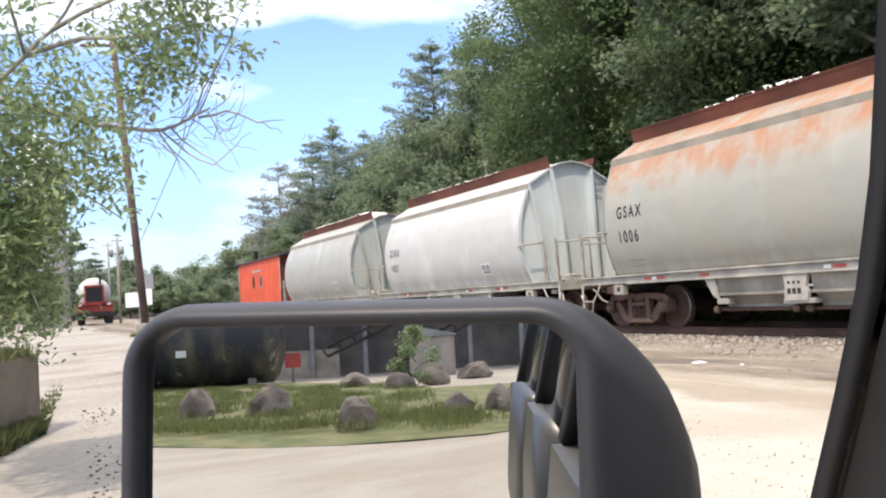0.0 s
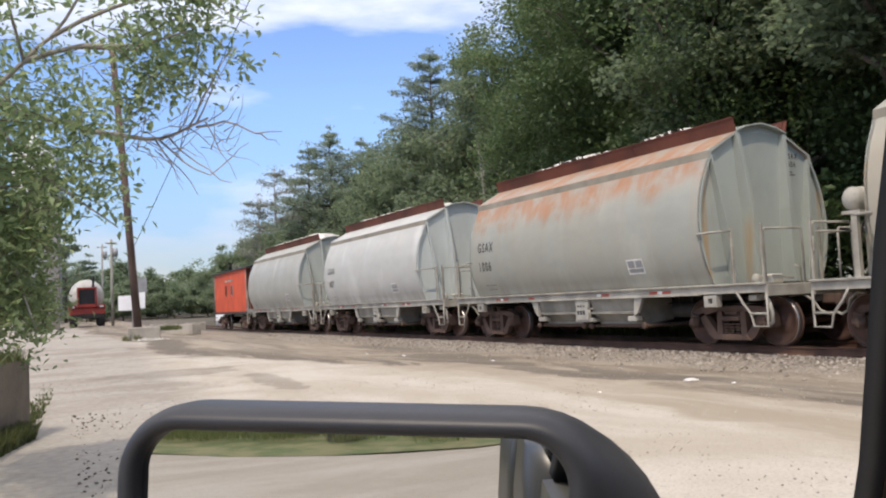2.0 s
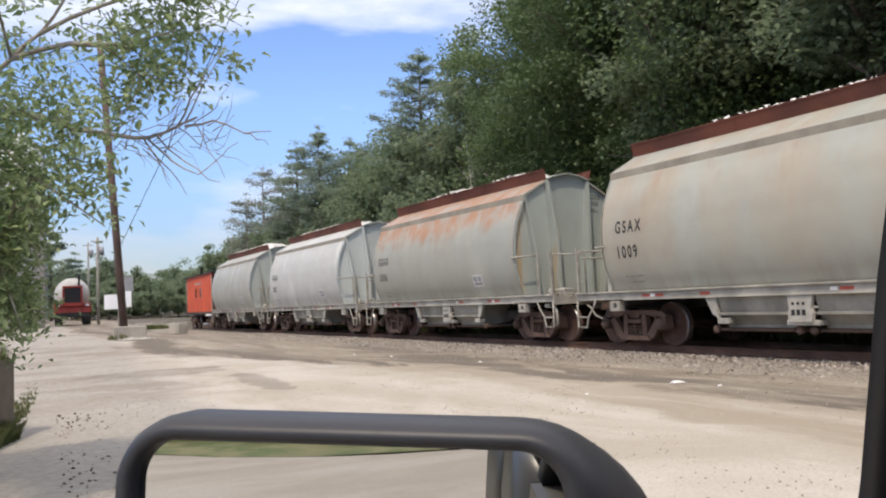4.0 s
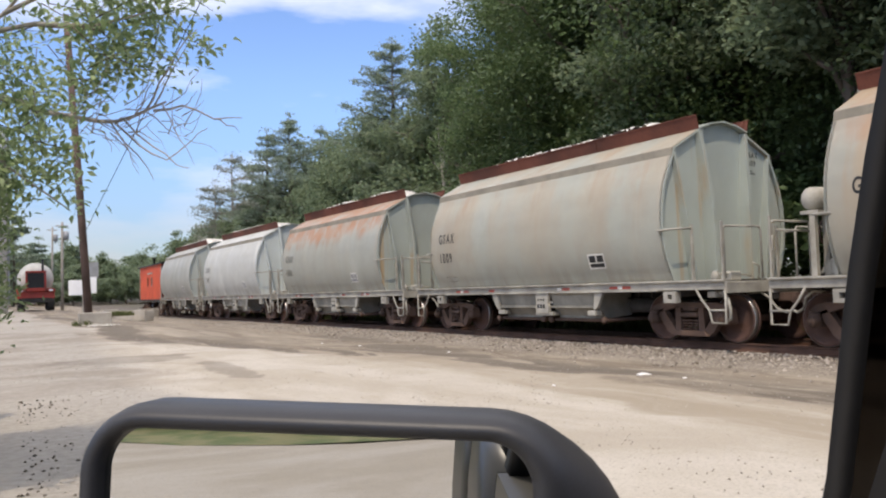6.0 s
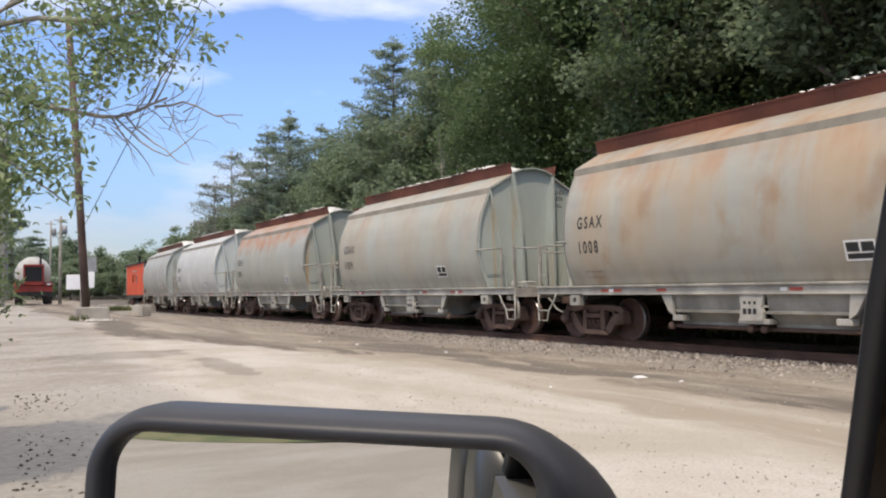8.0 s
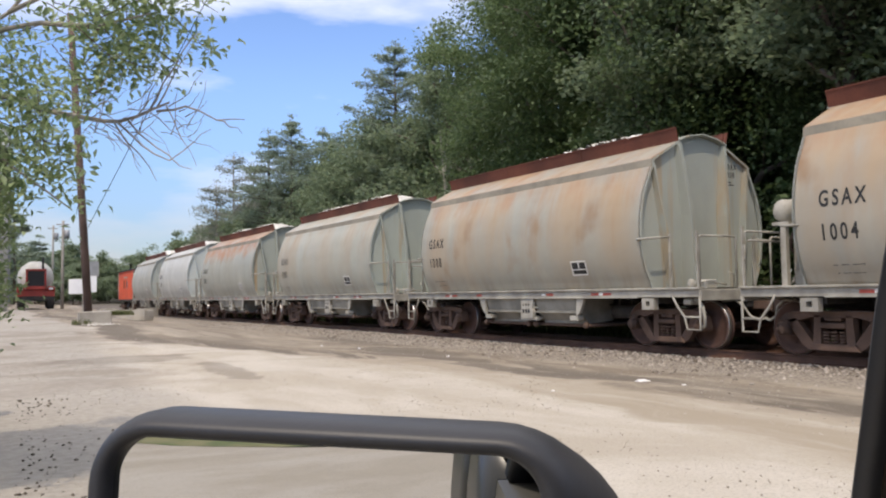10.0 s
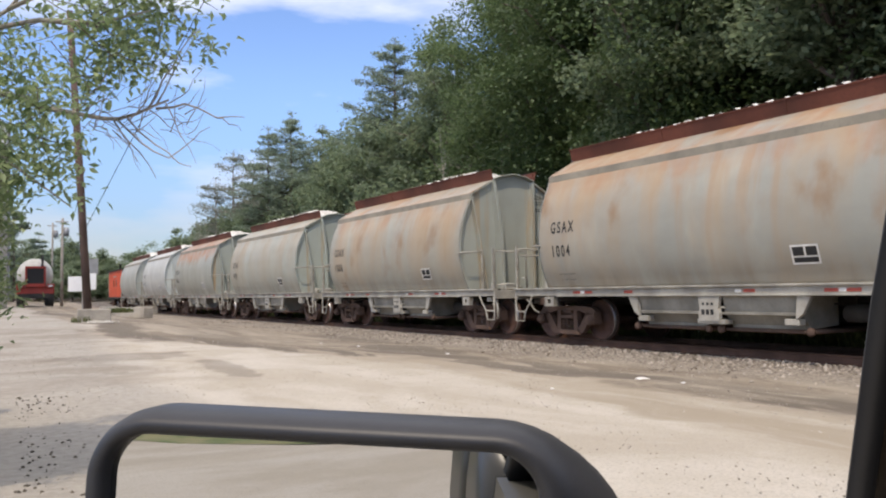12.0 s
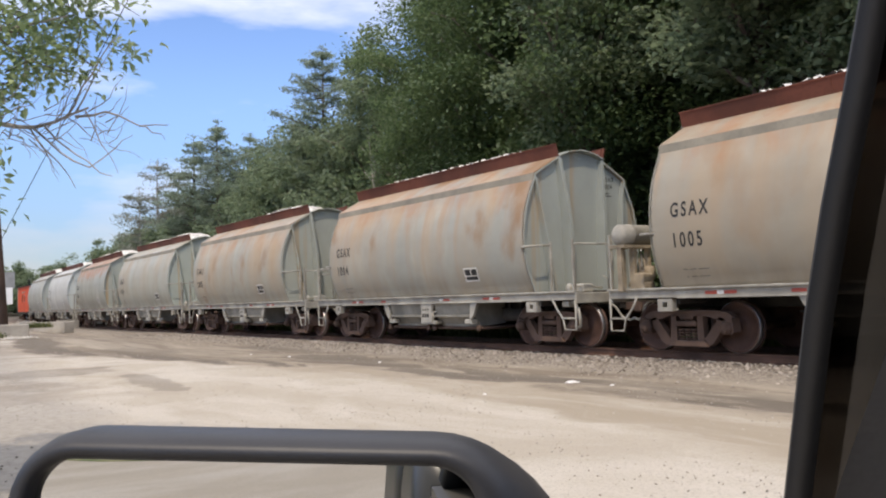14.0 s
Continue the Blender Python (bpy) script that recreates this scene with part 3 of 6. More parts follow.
def board_mesh(sx):
    """The rusty side board that raises the open top, with welded stiffeners and a plate seam."""
    bm = bmesh.new()
    prism(bm, [(sx * a, b) for a, b in ((0.72, 4.33), (0.80, 4.66), (0.785, 4.665), (0.705, 4.335))], "y", -4.72, 4.72)
    for i in range(7):
        y = -4.6 + i * 9.2 / 6
        bar(bm, (sx * 0.695, y, 4.34), (sx * 0.77, y, 4.65), 0.03, 0.05)
    for y in (-1.55, 1.6):
        bar(bm, (sx * 0.724, y, 4.335), (sx * 0.802, y, 4.655), 0.012, 0.03)
    prism(bm, [(sx * a, b) for a, b in ((0.775, 4.64), (0.812, 4.64), (0.812, 4.668), (0.775, 4.668))], "y", -4.72, 4.72)
    bmesh.ops.recalc_face_normals(bm, faces=bm.faces)
    return bm


def load_mesh(seed):
    """The heap of crushed stone in the open top."""
    bm = bmesh.new()
    rng = random.Random(seed)
    nx, ny = 10, 150
    grid = []
    for j in range(ny + 1):
        y = -4.6 + 9.2 * j / ny
        row = []
        for i in range(nx + 1):
            u = i / nx * 2 - 1
            heap = 4.70 + 0.075 * noise.noise((y * 0.5, seed * 3.3, 0)) + 0.08 * (1 - u * u)
            heap -= max(0, abs(y) - 3.1) * 0.24
            row.append(bm.verts.new((u * 0.69, y, max(4.36, heap) + rng.uniform(-0.05, 0.05))))
        grid.append(row)
    for a, b in zip(grid, grid[1:]):
        for i in range(nx):
            bm.faces.new((a[i], a[i + 1], b[i + 1], b[i]))
    return bm


def sill_mesh(sx):
    """Side sill: web, top ledge under the body and a bottom lip."""
    bm = bmesh.new()
    box(bm, sx * 1.56, sx * 1.63, -6.02, 6.02, 1.05, 1.215, 0.008)
    box(bm, sx * 1.50, sx * 1.685, -6.02, 6.02, 1.205, 1.245, 0.006)
    box(bm, sx * 1.56, sx * 1.66, -4.3, 4.3, 1.035, 1.062, 0.004)
    return bm


def deck_mesh(sy):
    bm = bmesh.new()
    box(bm, -1.555, 1.555, sy * 4.6, sy * 5.94, 1.17, 1.205)
    box(bm, -1.62, 1.62, sy * 5.945, sy * 6.035, 0.98, 1.195, 0.01)
    return bm


def bay_mesh(sx, y0, y1):
    """One sloping discharge hopper between the trucks, seen from one side."""
    bm = bmesh.new()
    prism(bm, [(sx * a, b) for a, b in ((1.56, 1.04), (1.50, 0.74), (1.575, 0.735), (1.575, 0.69), (1.47, 0.69), (1.30, 0.50), (1.30, 0.44), (1.24, 0.44), (0.5, 0.50), (0.5, 1.04))], "y", y0, y1)
    bmesh.ops.recalc_face_normals(bm, faces=bm.faces)
    return bm


def bay_frame_mesh(sx, y):
    bm = bmesh.new()
    if abs(y) > 1:
        s = 1 if y > 0 else -1
        prism(bm, [(y - s * 0.02, 1.04), (y + s * 0.26, 1.04), (y + s * 0.08, 0.72), (y - s * 0.06, 0.62)], "x", sx * 1.54, sx * 1.615)
        box(bm, sx * 1.40, sx * 1.60, y - s * 0.30, y - s * 0.02, 0.52, 0.63, 0.01)
    else:
        prism(bm, [(-0.62, 1.04), (-0.08, 1.04), (-0.12, 0.80), (-0.08, 0.72), (-0.10, 0.56), (-0.58, 0.56), (-0.60, 0.72), (-0.56, 0.80)], "x", sx * 1.55, sx * 1.63)
        box(bm, sx * 1.36, sx * 1.59, -0.70, -0.02, 0.50, 0.59, 0.01)
        box(bm, sx * 1.40, sx * 1.56, -0.66, -0.05, 0.80, 0.84)
    bmesh.ops.recalc_face_normals(bm, faces=bm.faces)
    return bm


def gate_mesh():
    bm = bmesh.new()
    for y0, y1 in ((-2.42, -0.50), (-0.20, 1.74)):
        box(bm, -1.28, 1.28, y0 + 0.12, y1 - 0.12, 0.36, 0.45, 0.01)
        for sx in (-1, 1):
            tube(bm, [(sx * 1.40, y0, 0.40), (sx * 1.40, y1, 0.40)], 0.028, 6)
        for y in (y0, y1):
            tube(bm, [(-1.44, y, 0.41), (1.44, y, 0.41)], 0.035, 8)
            for x in (-1.50, 1.43):
                knob = lathe(bmesh.new(), [(x, 0.02), (x, 0.075), (x + 0.07, 0.075), (x + 0.07, 0.02)], "x", 8)
                add(bm, knob, Matrix.Translation((0, y, 0.41)))
    return bm


def stencil_mesh(y, tall):
    """One dark illegible block of writing on the outlet plate."""
    bm = bmesh.new()
    if tall:
        box(bm, -1.637, -1.631, y - 0.22, y - 0.145, 0.68, 0.78)
    else:
        box(bm, -1.637, -1.631, y - 0.21, y - 0.16, 0.86, 0.91)
    return bm


def frame_mesh():
    bm = bmesh.new()
    box(bm, -0.28, 0.28, -6.0, 6.0, 0.82, 1.15, 0.02)
    for y in (-4.57, 4.57):
        box(bm, -1.50, 1.50, y - 0.22, y + 0.22, 0.92, 1.16, 0.02)
    prism(bm, [(-2.1, 1.03), (-3.6, 1.20), (-5.0, 1.20), (-5.0, 1.24), (5.0, 1.24), (5.0, 1.20), (3.6, 1.20), (2.0, 1.03), (1.9, 0.62), (-2.0, 0.62)], "x", -1.28, 1.28)
    bmesh.ops.recalc_face_normals(bm, faces=bm.faces)
    return bm


def coupler_mesh(sy):
    bm = bmesh.new()
    box(bm, -0.10, 0.10, sy * 5.9, sy * 6.3, 0.78, 0.98, 0.02)
    box(bm, -0.16, 0.12, sy * 6.28, sy * 6.49, 0.74, 1.02, 0.03)
    return bm


def hose_mesh(sy):
    """Brake pipe and hose that hang beside the coupler."""
    bm = bmesh.new()
    tube(bm, [(-0.55, sy * 5.6, 0.95), (-0.55, sy * 5.92, 0.98), (-0.52, sy * 6.1, 0.86), (-0.45, sy * 6.2, 0.66), (-0.40, sy * 6.38, 0.58), (-0.36, sy * 6.5, 0.62)], 0.026, 8)
    return bm


def drop_hose_mesh():
    """Pale hose and bracket that hang over the end wheel."""
    bm = bmesh.new()
    tube(bm, [(-1.30, -5.35, 0.98), (-1.42, -5.75, 1.0), (-1.50, -5.95, 0.88), (-1.52, -6.02, 0.66), (-1.50, -6.0, 0.50), (-1.46, -5.9, 0.46)], 0.034, 7)
    box(bm, -1.50, -1.25, -5.66, -5.44, 0.90, 1.02, 0.02)
    return bm


def brace_mesh(sx, sy, outer):
    """Slanting stiffeners on the end sheet, deeper towards the platform."""
    bm = bmesh.new()
    if outer:
        x0, x1, z1, w = sx * 1.02, sx * 1.42, 3.86, 0.05
    else:
        x0, x1, z1, w = sx * 0.53, sx * 0.69, 4.37, 0.09
    rows = []
    for x, z, d in ((x0, 1.21, 0.24 if outer else 0.32), ((x0 + x1) / 2 - (0 if outer else sx * 0.06), (1.21 + z1) / 2, 0.20 if outer else 0.29), (x1, z1, 0.10 if outer else 0.13)):
        rows.append([bm.verts.new((x + a * w / 2, sy * (END - 0.085 + b), z)) for a, b in ((-1, 0), (1, 0), (1, d), (-1, d))])
    for p, q in zip(rows, rows[1:]):
        for i in range(4):
            bm.faces.new((p[i], p[(i + 1) % 4], q[(i + 1) % 4], q[i]))
    bm.faces.new(rows[0])
    bm.faces.new(rows[-1][::-1])
    bmesh.ops.recalc_face_normals(bm, faces=bm.faces)
    return bm


def cap_mesh(sy):
    """The arched steel cap across the end of the open top."""
    bm = bmesh.new()
    pts = [(-0.72, 4.37), (-0.4, 4.49), (0, 4.55), (0.4, 4.49), (0.72, 4.37)]
    for (a, za), (b, zb) in zip(pts, pts[1:]):
        prism(bm, [(a, za), (b, zb), (b, zb + 0.03), (a, za + 0.03)], "y", sy * (END - 0.25), sy * (END + 0.07))
    bmesh.ops.recalc_face_normals(bm, faces=bm.faces)
    return bm


def handrail_mesh(sx, sy):
    """One bent bar: up from the platform corner, across, and down near the middle, with a flat post at the corner."""
    bm = bmesh.new()
    y = sy * 5.96
    tube(bm, [(sx * 1.56, y, 1.2), (sx * 1.56, y, 2.20), (sx * 1.52, y, 2.25), (sx * 0.56, y, 2.25), (sx * 0.52, y, 2.20), (sx * 0.52, y, 1.2)], 0.024, 6)
    bar(bm, (sx * 1.60, y, 1.2), (sx * 1.60, y, 2.34), 0.05, 0.035)
    tube(bm, [(sx * 1.60, y, 1.72), (sx * 1.60, y - sy * 0.04, 1.74), (sx * 1.60, y - sy * 0.04, 2.0)], 0.014, 5)
    return bm


def grab_mesh(sx, sy):
    """Bent grab bar from the edge of the side, across to an upright on the platform."""
    bm = bmesh.new()
    y = sy * (END + 0.24)
    tube(bm, [(sx * 1.80, sy * (END - 0.12), 2.25), (sx * 1.90, sy * (END - 0.06), 2.25), (sx * 1.86, y, 2.26), (sx * 1.30, y, 2.29)], 0.024, 6)
    bar(bm, (sx * 1.28, y, 1.2), (sx * 1.28, y, 2.36), 0.05, 0.05)
    tube(bm, [(sx * 1.80, sy * (END - 0.12), 2.17), (sx * 1.80, sy * (END - 0.12), 2.33)], 0.03, 6)
    return bm


def step_mesh(sx, sy):
    """Sill step of bent flat bar below the corner, with a drop bar of its own."""
    bm = bmesh.new()
    x = sx * 1.62
    tube(bm, [(x, sy * 5.28, 1.08), (x, sy * 5.42, 0.86), (x, sy * 5.60, 0.66), (x, sy * 5.66, 0.42), (x, sy * 6.0, 0.42), (x, sy * 6.0, 1.06)], 0.024, 6)
    tube(bm, [(x, sy * 5.60, 0.66), (x, sy * 6.0, 0.66)], 0.022, 6)
    return bm


def pad_mesh(sx, y):
    bm = bmesh.new()
    x0, x1 = sx * 1.50, sx * 1.64
    for a, b, c, d in ((-0.17, -0.06, 0.80, 1.03), (0.06, 0.17, 0.80, 1.03), (-0.06, 0.06, 0.97, 1.03), (-0.06, 0.06, 0.80, 0.87)):
        box(bm, x0, x1, y + a, y + b, c, d)
    return bm


def reservoir_mesh(low):
    """Brake air reservoir high on the end platform; on one car it stands lower and nearer to the sill."""
    bm = bmesh.new()
    lathe(bm, [(-0.50, 0.02), (-0.48, 0.14), (-0.40, 0.21), (-0.20, 0.21), (-0.19, 0.218), (-0.15, 0.218), (-0.14, 0.21), (0.40, 0.21), (0.48, 0.14), (0.50, 0.02)], "x", 20)
    bmesh.ops.transform(bm, verts=bm.verts, matrix=Matrix.Translation((-1.30, 5.60, 2.31) if low else (-0.52, 5.60, 2.62)))
    return bm


def reservoir_stand_mesh(low):
    """Posts, shelf, valve and bent pipes that carry the reservoir."""
    bm = bmesh.new()
    dx, top = (-0.46, 2.10) if low else (0.34, 2.40)
    for x in (-1.28, -0.92, -0.50):
        bar(bm, (x + dx, 5.56, 1.2), (x + dx, 5.56, top), 0.085, 0.11)
    bar(bm, (-1.08 + dx, 5.66, 1.2), (-1.08 + dx, 5.66, top), 0.05, 0.05)
    box(bm, -1.34 + dx, -0.42 + dx, 5.42, 5.78, top - 0.05, top + 0.01)
    tube(bm, [(-1.50, 5.92, 2.08), (-0.1, 5.92, 2.08)], 0.022, 6)
    valve = lathe(bmesh.new(), [(-0.04, 0.02), (-0.04, 0.14), (0.10, 0.17), (0.24, 0.14), (0.24, 0.02)], "z", 14)
    add(bm, valve, Matrix.Translation((-0.45 + dx, 5.62, 1.45)))
    box(bm, -0.96 + dx, -0.62 + dx, 5.30, 5.55, 1.21, 1.55, 0.03)
    for a in (0.0, 0.14):
        tube(bm, [(-0.7 + dx - a, 5.45, 1.5), (-0.68 + dx - a, 5.5, 1.8), (-0.55 + dx - a, 5.68, 2.0), (-0.62 + dx - a, 5.70, 1.5), (-0.9 + dx, 5.72, 1.3)], 0.018, 6)
    return bm


def valve_mesh():
    """Small brake gear on the other platform: levers and a bent rod."""
    bm = bmesh.new()
    box(bm, -0.95, -0.60, -5.55, -5.30, 1.205, 1.40, 0.03)
    knob = lathe(bmesh.new(), [(0, 0.02), (0, 0.08), (0.12, 0.09), (0.2, 0.05), (0.21, 0.01)], "z", 10)
    add(bm, knob, Matrix.Translation((-1.25, -5.45, 1.205)))
    tube(bm, [(-1.25, -5.45, 1.34), (-0.9, -5.5, 1.36), (-0.4, -5.6, 1.30)], 0.022, 6)
    tube(bm, [(-0.3, -5.7, 1.2), (-0.32, -5.72, 1.5), (-0.5, -5.74, 1.55)], 0.018, 6)
    return bm


def brake_wheel_mesh():
    bm = bmesh.new()
    ring = [(-0.2 + 0.26 * math.cos(a), 5.80, 2.05 + 0.26 * math.sin(a)) for a in [math.tau * i / 20 for i in range(21)]]
    tube(bm, ring, 0.02, 6, False)
    for i in range(5):
        a = math.tau * i / 5
        tube(bm, [(-0.2, 5.76, 2.05), (-0.2 + 0.25 * math.cos(a), 5.80, 2.05 + 0.25 * math.sin(a))], 0.013, 5)
    return bm


def under_tank_mesh():
    bm = bmesh.new()
    lathe(bm, [(-0.42, 0.02), (-0.40, 0.11), (-0.34, 0.16), (0.34, 0.16), (0.40, 0.11), (0.42, 0.02)], "y", 16)
    bmesh.ops.transform(bm, verts=bm.verts, matrix=Matrix.Translation((-0.75, -3.0, 0.72)))
    for y in (-3.2, -2.8):
        bar(bm, (-0.75, y, 0.85), (-0.75, y, 1.2), 0.05, 0.05)
    tube(bm, [(-0.6, -3.5, 0.9), (-0.6, 2.5, 0.75)], 0.02, 6)
    return bm


def side_frame_mesh(sx):
    """Cast truck side frame with its two window openings, spring nest and bearing ends."""
    bm = bmesh.new()
    x0, x1 = sx * 1.04, sx * 1.19
    prism(bm, [(-1.06, 0.66), (-0.92, 0.76), (-0.50, 0.80), (0.50, 0.80), (0.92, 0.76), (1.06, 0.66), (0.86, 0.58), (0.45, 0.69), (-0.45, 0.69), (-0.86, 0.58)], "x", x0, x1)
    box(bm, sx * 1.16, sx * 1.215, -0.80, 0.80, 0.765, 0.79, 0.004)
    for s in (-1, 1):
        prism(bm, [(s * 0.84, 0.60), (s * 1.04, 0.66), (s * 1.08, 0.40), (s * 1.02, 0.36), (s * 0.84, 0.36)], "x", sx * 1.02, sx * 1.25)
        prism(bm, [(s * 0.90, 0.62), (s * 0.74, 0.68), (s * 0.38, 0.24), (s * 0.50, 0.14), (s * 0.60, 0.20), (s * 0.80, 0.46)], "x", x0, x1)
        prism(bm, [(s * 0.24, 0.72), (s * 0.36, 0.72), (s * 0.40, 0.20), (s * 0.24, 0.20)], "x", x0, x1)
        jb = lathe(bmesh.new(), [(0, 0.06), (0, 0.125), (0.10, 0.12), (0.12, 0.08), (0.15, 0.07), (0.155, 0.01)], "x", 14)
        add(bm, jb, Matrix.Translation((sx * 1.20, s * 0.93, 0.477)) @ Matrix.Diagonal((sx, 1, 1, 1)))
        for a in range(3):
            b = math.tau * a / 3
            box(bm, sx * 1.33, sx * 1.352, s * 0.93 + 0.07 * math.cos(b) - 0.018, s * 0.93 + 0.07 * math.cos(b) + 0.018, 0.46 + 0.07 * math.sin(b), 0.495 + 0.07 * math.sin(b))
    prism(bm, [(-0.50, 0.13), (0.50, 0.13), (0.42, 0.24), (-0.42, 0.24)], "x", sx * 1.00, sx * 1.24)
    for i in range(3):
        y = -0.15 + i * 0.15
        for k in range(4):
            coil = lathe(bmesh.new(), [(-0.018, 0.03), (-0.012, 0.065), (0.012, 0.065), (0.018, 0.03)], "z", 10)
            add(bm, coil, Matrix.Translation((sx * 1.14, y, 0.27 + k * 0.055)))
    box(bm, sx * 0.95, sx * 1.225, -0.24, 0.24, 0.50, 0.60, 0.02)
    box(bm, sx * 0.95, sx * 1.20, -0.16, 0.16, 0.63, 0.70, 0.01)
    bmesh.ops.recalc_face_normals(bm, faces=bm.faces)
    return bm


def bolster_mesh():
    bm = bmesh.new()
    box(bm, -1.03, 1.03, -0.2, 0.2, 0.48, 0.82, 0.03)
    for y in (-0.42, 0.42):
        box(bm, -0.8, 0.8, y - 0.05, y + 0.05, 0.32, 0.44, 0.01)
        for x in (-0.86, 0.86):
            box(bm, x - 0.06, x + 0.06, y - 0.09, y + 0.09, 0.34, 0.66, 0.02)
    return bm


def wheelset_mesh():
    bm = bmesh.new()
    for s in (-1, 1):
        w = lathe(bmesh.new(), [(0.0, 0.08), (0.0, 0.14), (0.03, 0.15), (0.05, 0.36), (0.01, 0.385), (0.0, 0.445), (0.015, 0.455), (0.115, 0.459), (0.125, 0.485), (0.14, 0.485), (0.15, 0.40), (0.11, 0.36), (0.10, 0.15), (0.14, 0.14), (0.14, 0.08)], "x", 36)
        add(bm, w, Matrix.Diagonal((-s, 1, 1, 1)) @ Matrix.Translation((-0.935, 0, 0)) @ Matrix.Diagonal((1, 1.035, 1.035, 1)))
        for i in range(3):
            a = math.tau * i / 3
            box(bm, s * 0.90, s * 0.915, 0.25 * math.cos(a) - 0.02, 0.25 * math.cos(a) + 0.02, 0.25 * math.sin(a) - 0.02, 0.25 * math.sin(a) + 0.02)
    tube(bm, [(-1.2, 0, 0), (1.2, 0, 0)], 0.08, 12)
    bmesh.ops.recalc_face_normals(bm, faces=bm.faces)
    return bm


def tread_mesh(s):
    """The bright running surface of one wheel."""
    bm = bmesh.new()
    rings = [[bm.verts.new((s * x, r * math.cos(math.tau * j / 36), r * math.sin(math.tau * j / 36))) for j in range(36)] for x, r in ((0.927, 0.440), (0.926, 0.468), (0.922, 0.4765), (0.815, 0.4785), (0.812, 0.468))]
    for a, b in zip(rings, rings[1:]):
        for j in range(36):
            bm.faces.new((a[j], a[(j + 1) % 36], b[(j + 1) % 36], b[j])).smooth = True
    bmesh.ops.recalc_face_normals(bm, faces=bm.faces)
    return bm


def letters(text, size, y, z, face="side", x=0.0, spread=1.42):
    """Stencilled characters laid on the car's skin: on the curved side, or on the end sheet that faces back."""
    curve = bpy.data.curves.new("letters", "FONT")
    curve.body = text
    curve.size = size
    curve.space_character = spread
    curve.extrude = 0.0
    curve.offset = size * 0.02
    tmp = bpy.data.objects.new("letters", curve)
    scene.collection.objects.link(tmp)
    bpy.context.view_layer.update()
    me = bpy.data.meshes.new_from_object(tmp)
    bpy.data.objects.remove(tmp)
    bm = bmesh.new()
    bm.from_mesh(me)
    bpy.data.meshes.remove(me)
    bmesh.ops.subdivide_edges(bm, edges=[e for e in bm.edges if e.calc_length() > 0.08], cuts=2)
    for v in bm.verts:
        a, b = v.co.x * 0.70, v.co.y
        if face == "side":
            v.co = Vector((-(side_x(z + b) + 0.006), y - a, z + b))
        else:
            v.co = Vector((x + a, y, z + b))
    return bm


def bars(rows, face="side", x=0.0):
    """Small illegible lines of writing, as plain bars: (y, z, length, height)."""
    bm = bmesh.new()
    for y, z, length, height in rows:
        if face == "side":
            box(bm, -(side_x(z) + 0.006), -(side_x(z) + 0.001), y - length, y, z, z + height)
        else:
            box(bm, x, x + length, y - 0.003, y, z, z + height)
    return bm


def panel_mesh(which):
    """The consolidated stencil panel: dark fields inside a pale border."""
    bm = bmesh.new()
    y0, y1, z0, z1 = -2.32, -2.86, 1.56, 1.89
    def plate(a, b, c, d, lift):
        vs = [bm.verts.new((-(side_x(z) + lift), y, z)) for y, z in ((a, c), (b, c), (b, d), (a, d))]
        bm.faces.new(vs)
    if which == "border":
        for a, b, c, d in ((y0, y1, z0, z0 + 0.03), (y0, y1, z1 - 0.03, z1), (y0, y0 - 0.03, z0, z1), (y1 + 0.03, y1, z0, z1), (y0, y1, z0 + 0.12, z0 + 0.14), (y0 - 0.26, y0 - 0.29, z0 + 0.13, z1)):
            plate(a, b, c, d, 0.012)
    else:
        for a, b, c, d in ((y0 - 0.04, y0 - 0.25, z0 + 0.15, z1 - 0.04), (y0 - 0.30, y1 + 0.04, z0 + 0.15, z1 - 0.04), (y0 - 0.04, y1 + 0.04, z0 + 0.035, z0 + 0.115)):
            plate(a, b, c, d, 0.008)
    return bm


CACHE = {}


def shared(key, make, material, smooth=False):
    if key not in CACHE:
        CACHE[key] = mesh_from(key, make(), material, smooth)
    return CACHE[key]


def painted(ob, material):
    """Give this object its own paint while it shares the mesh."""
    ob.material_slots[0].link = "OBJECT"
    ob.material_slots[0].material = material
    return ob


WHEELS = []


def truck(car, y):
    for sx in (-1, 1):
        o = part("side_frame", shared("side_frame_%d" % sx, lambda: side_frame_mesh(sx), M["truck"]), None, car, "rusty cast steel truck frame")
        o.location = (0, y, 0)
    part("bolster", shared("bolster", bolster_mesh, M["truck"]), None, car).location = (0, y, 0)
    for s in (-1, 1):
        ws = part("wheelset", shared("wheelset", wheelset_mesh, M["wheel"]), None, car, "brown steel wheels on an axle")
        for sx in (-1, 1):
            part("tread", shared("tread_%d" % sx, lambda: tread_mesh(sx), M["tread"]), None, ws, "bright worn wheel tread")
        WHEELS.append((ws, y + s * 0.93))


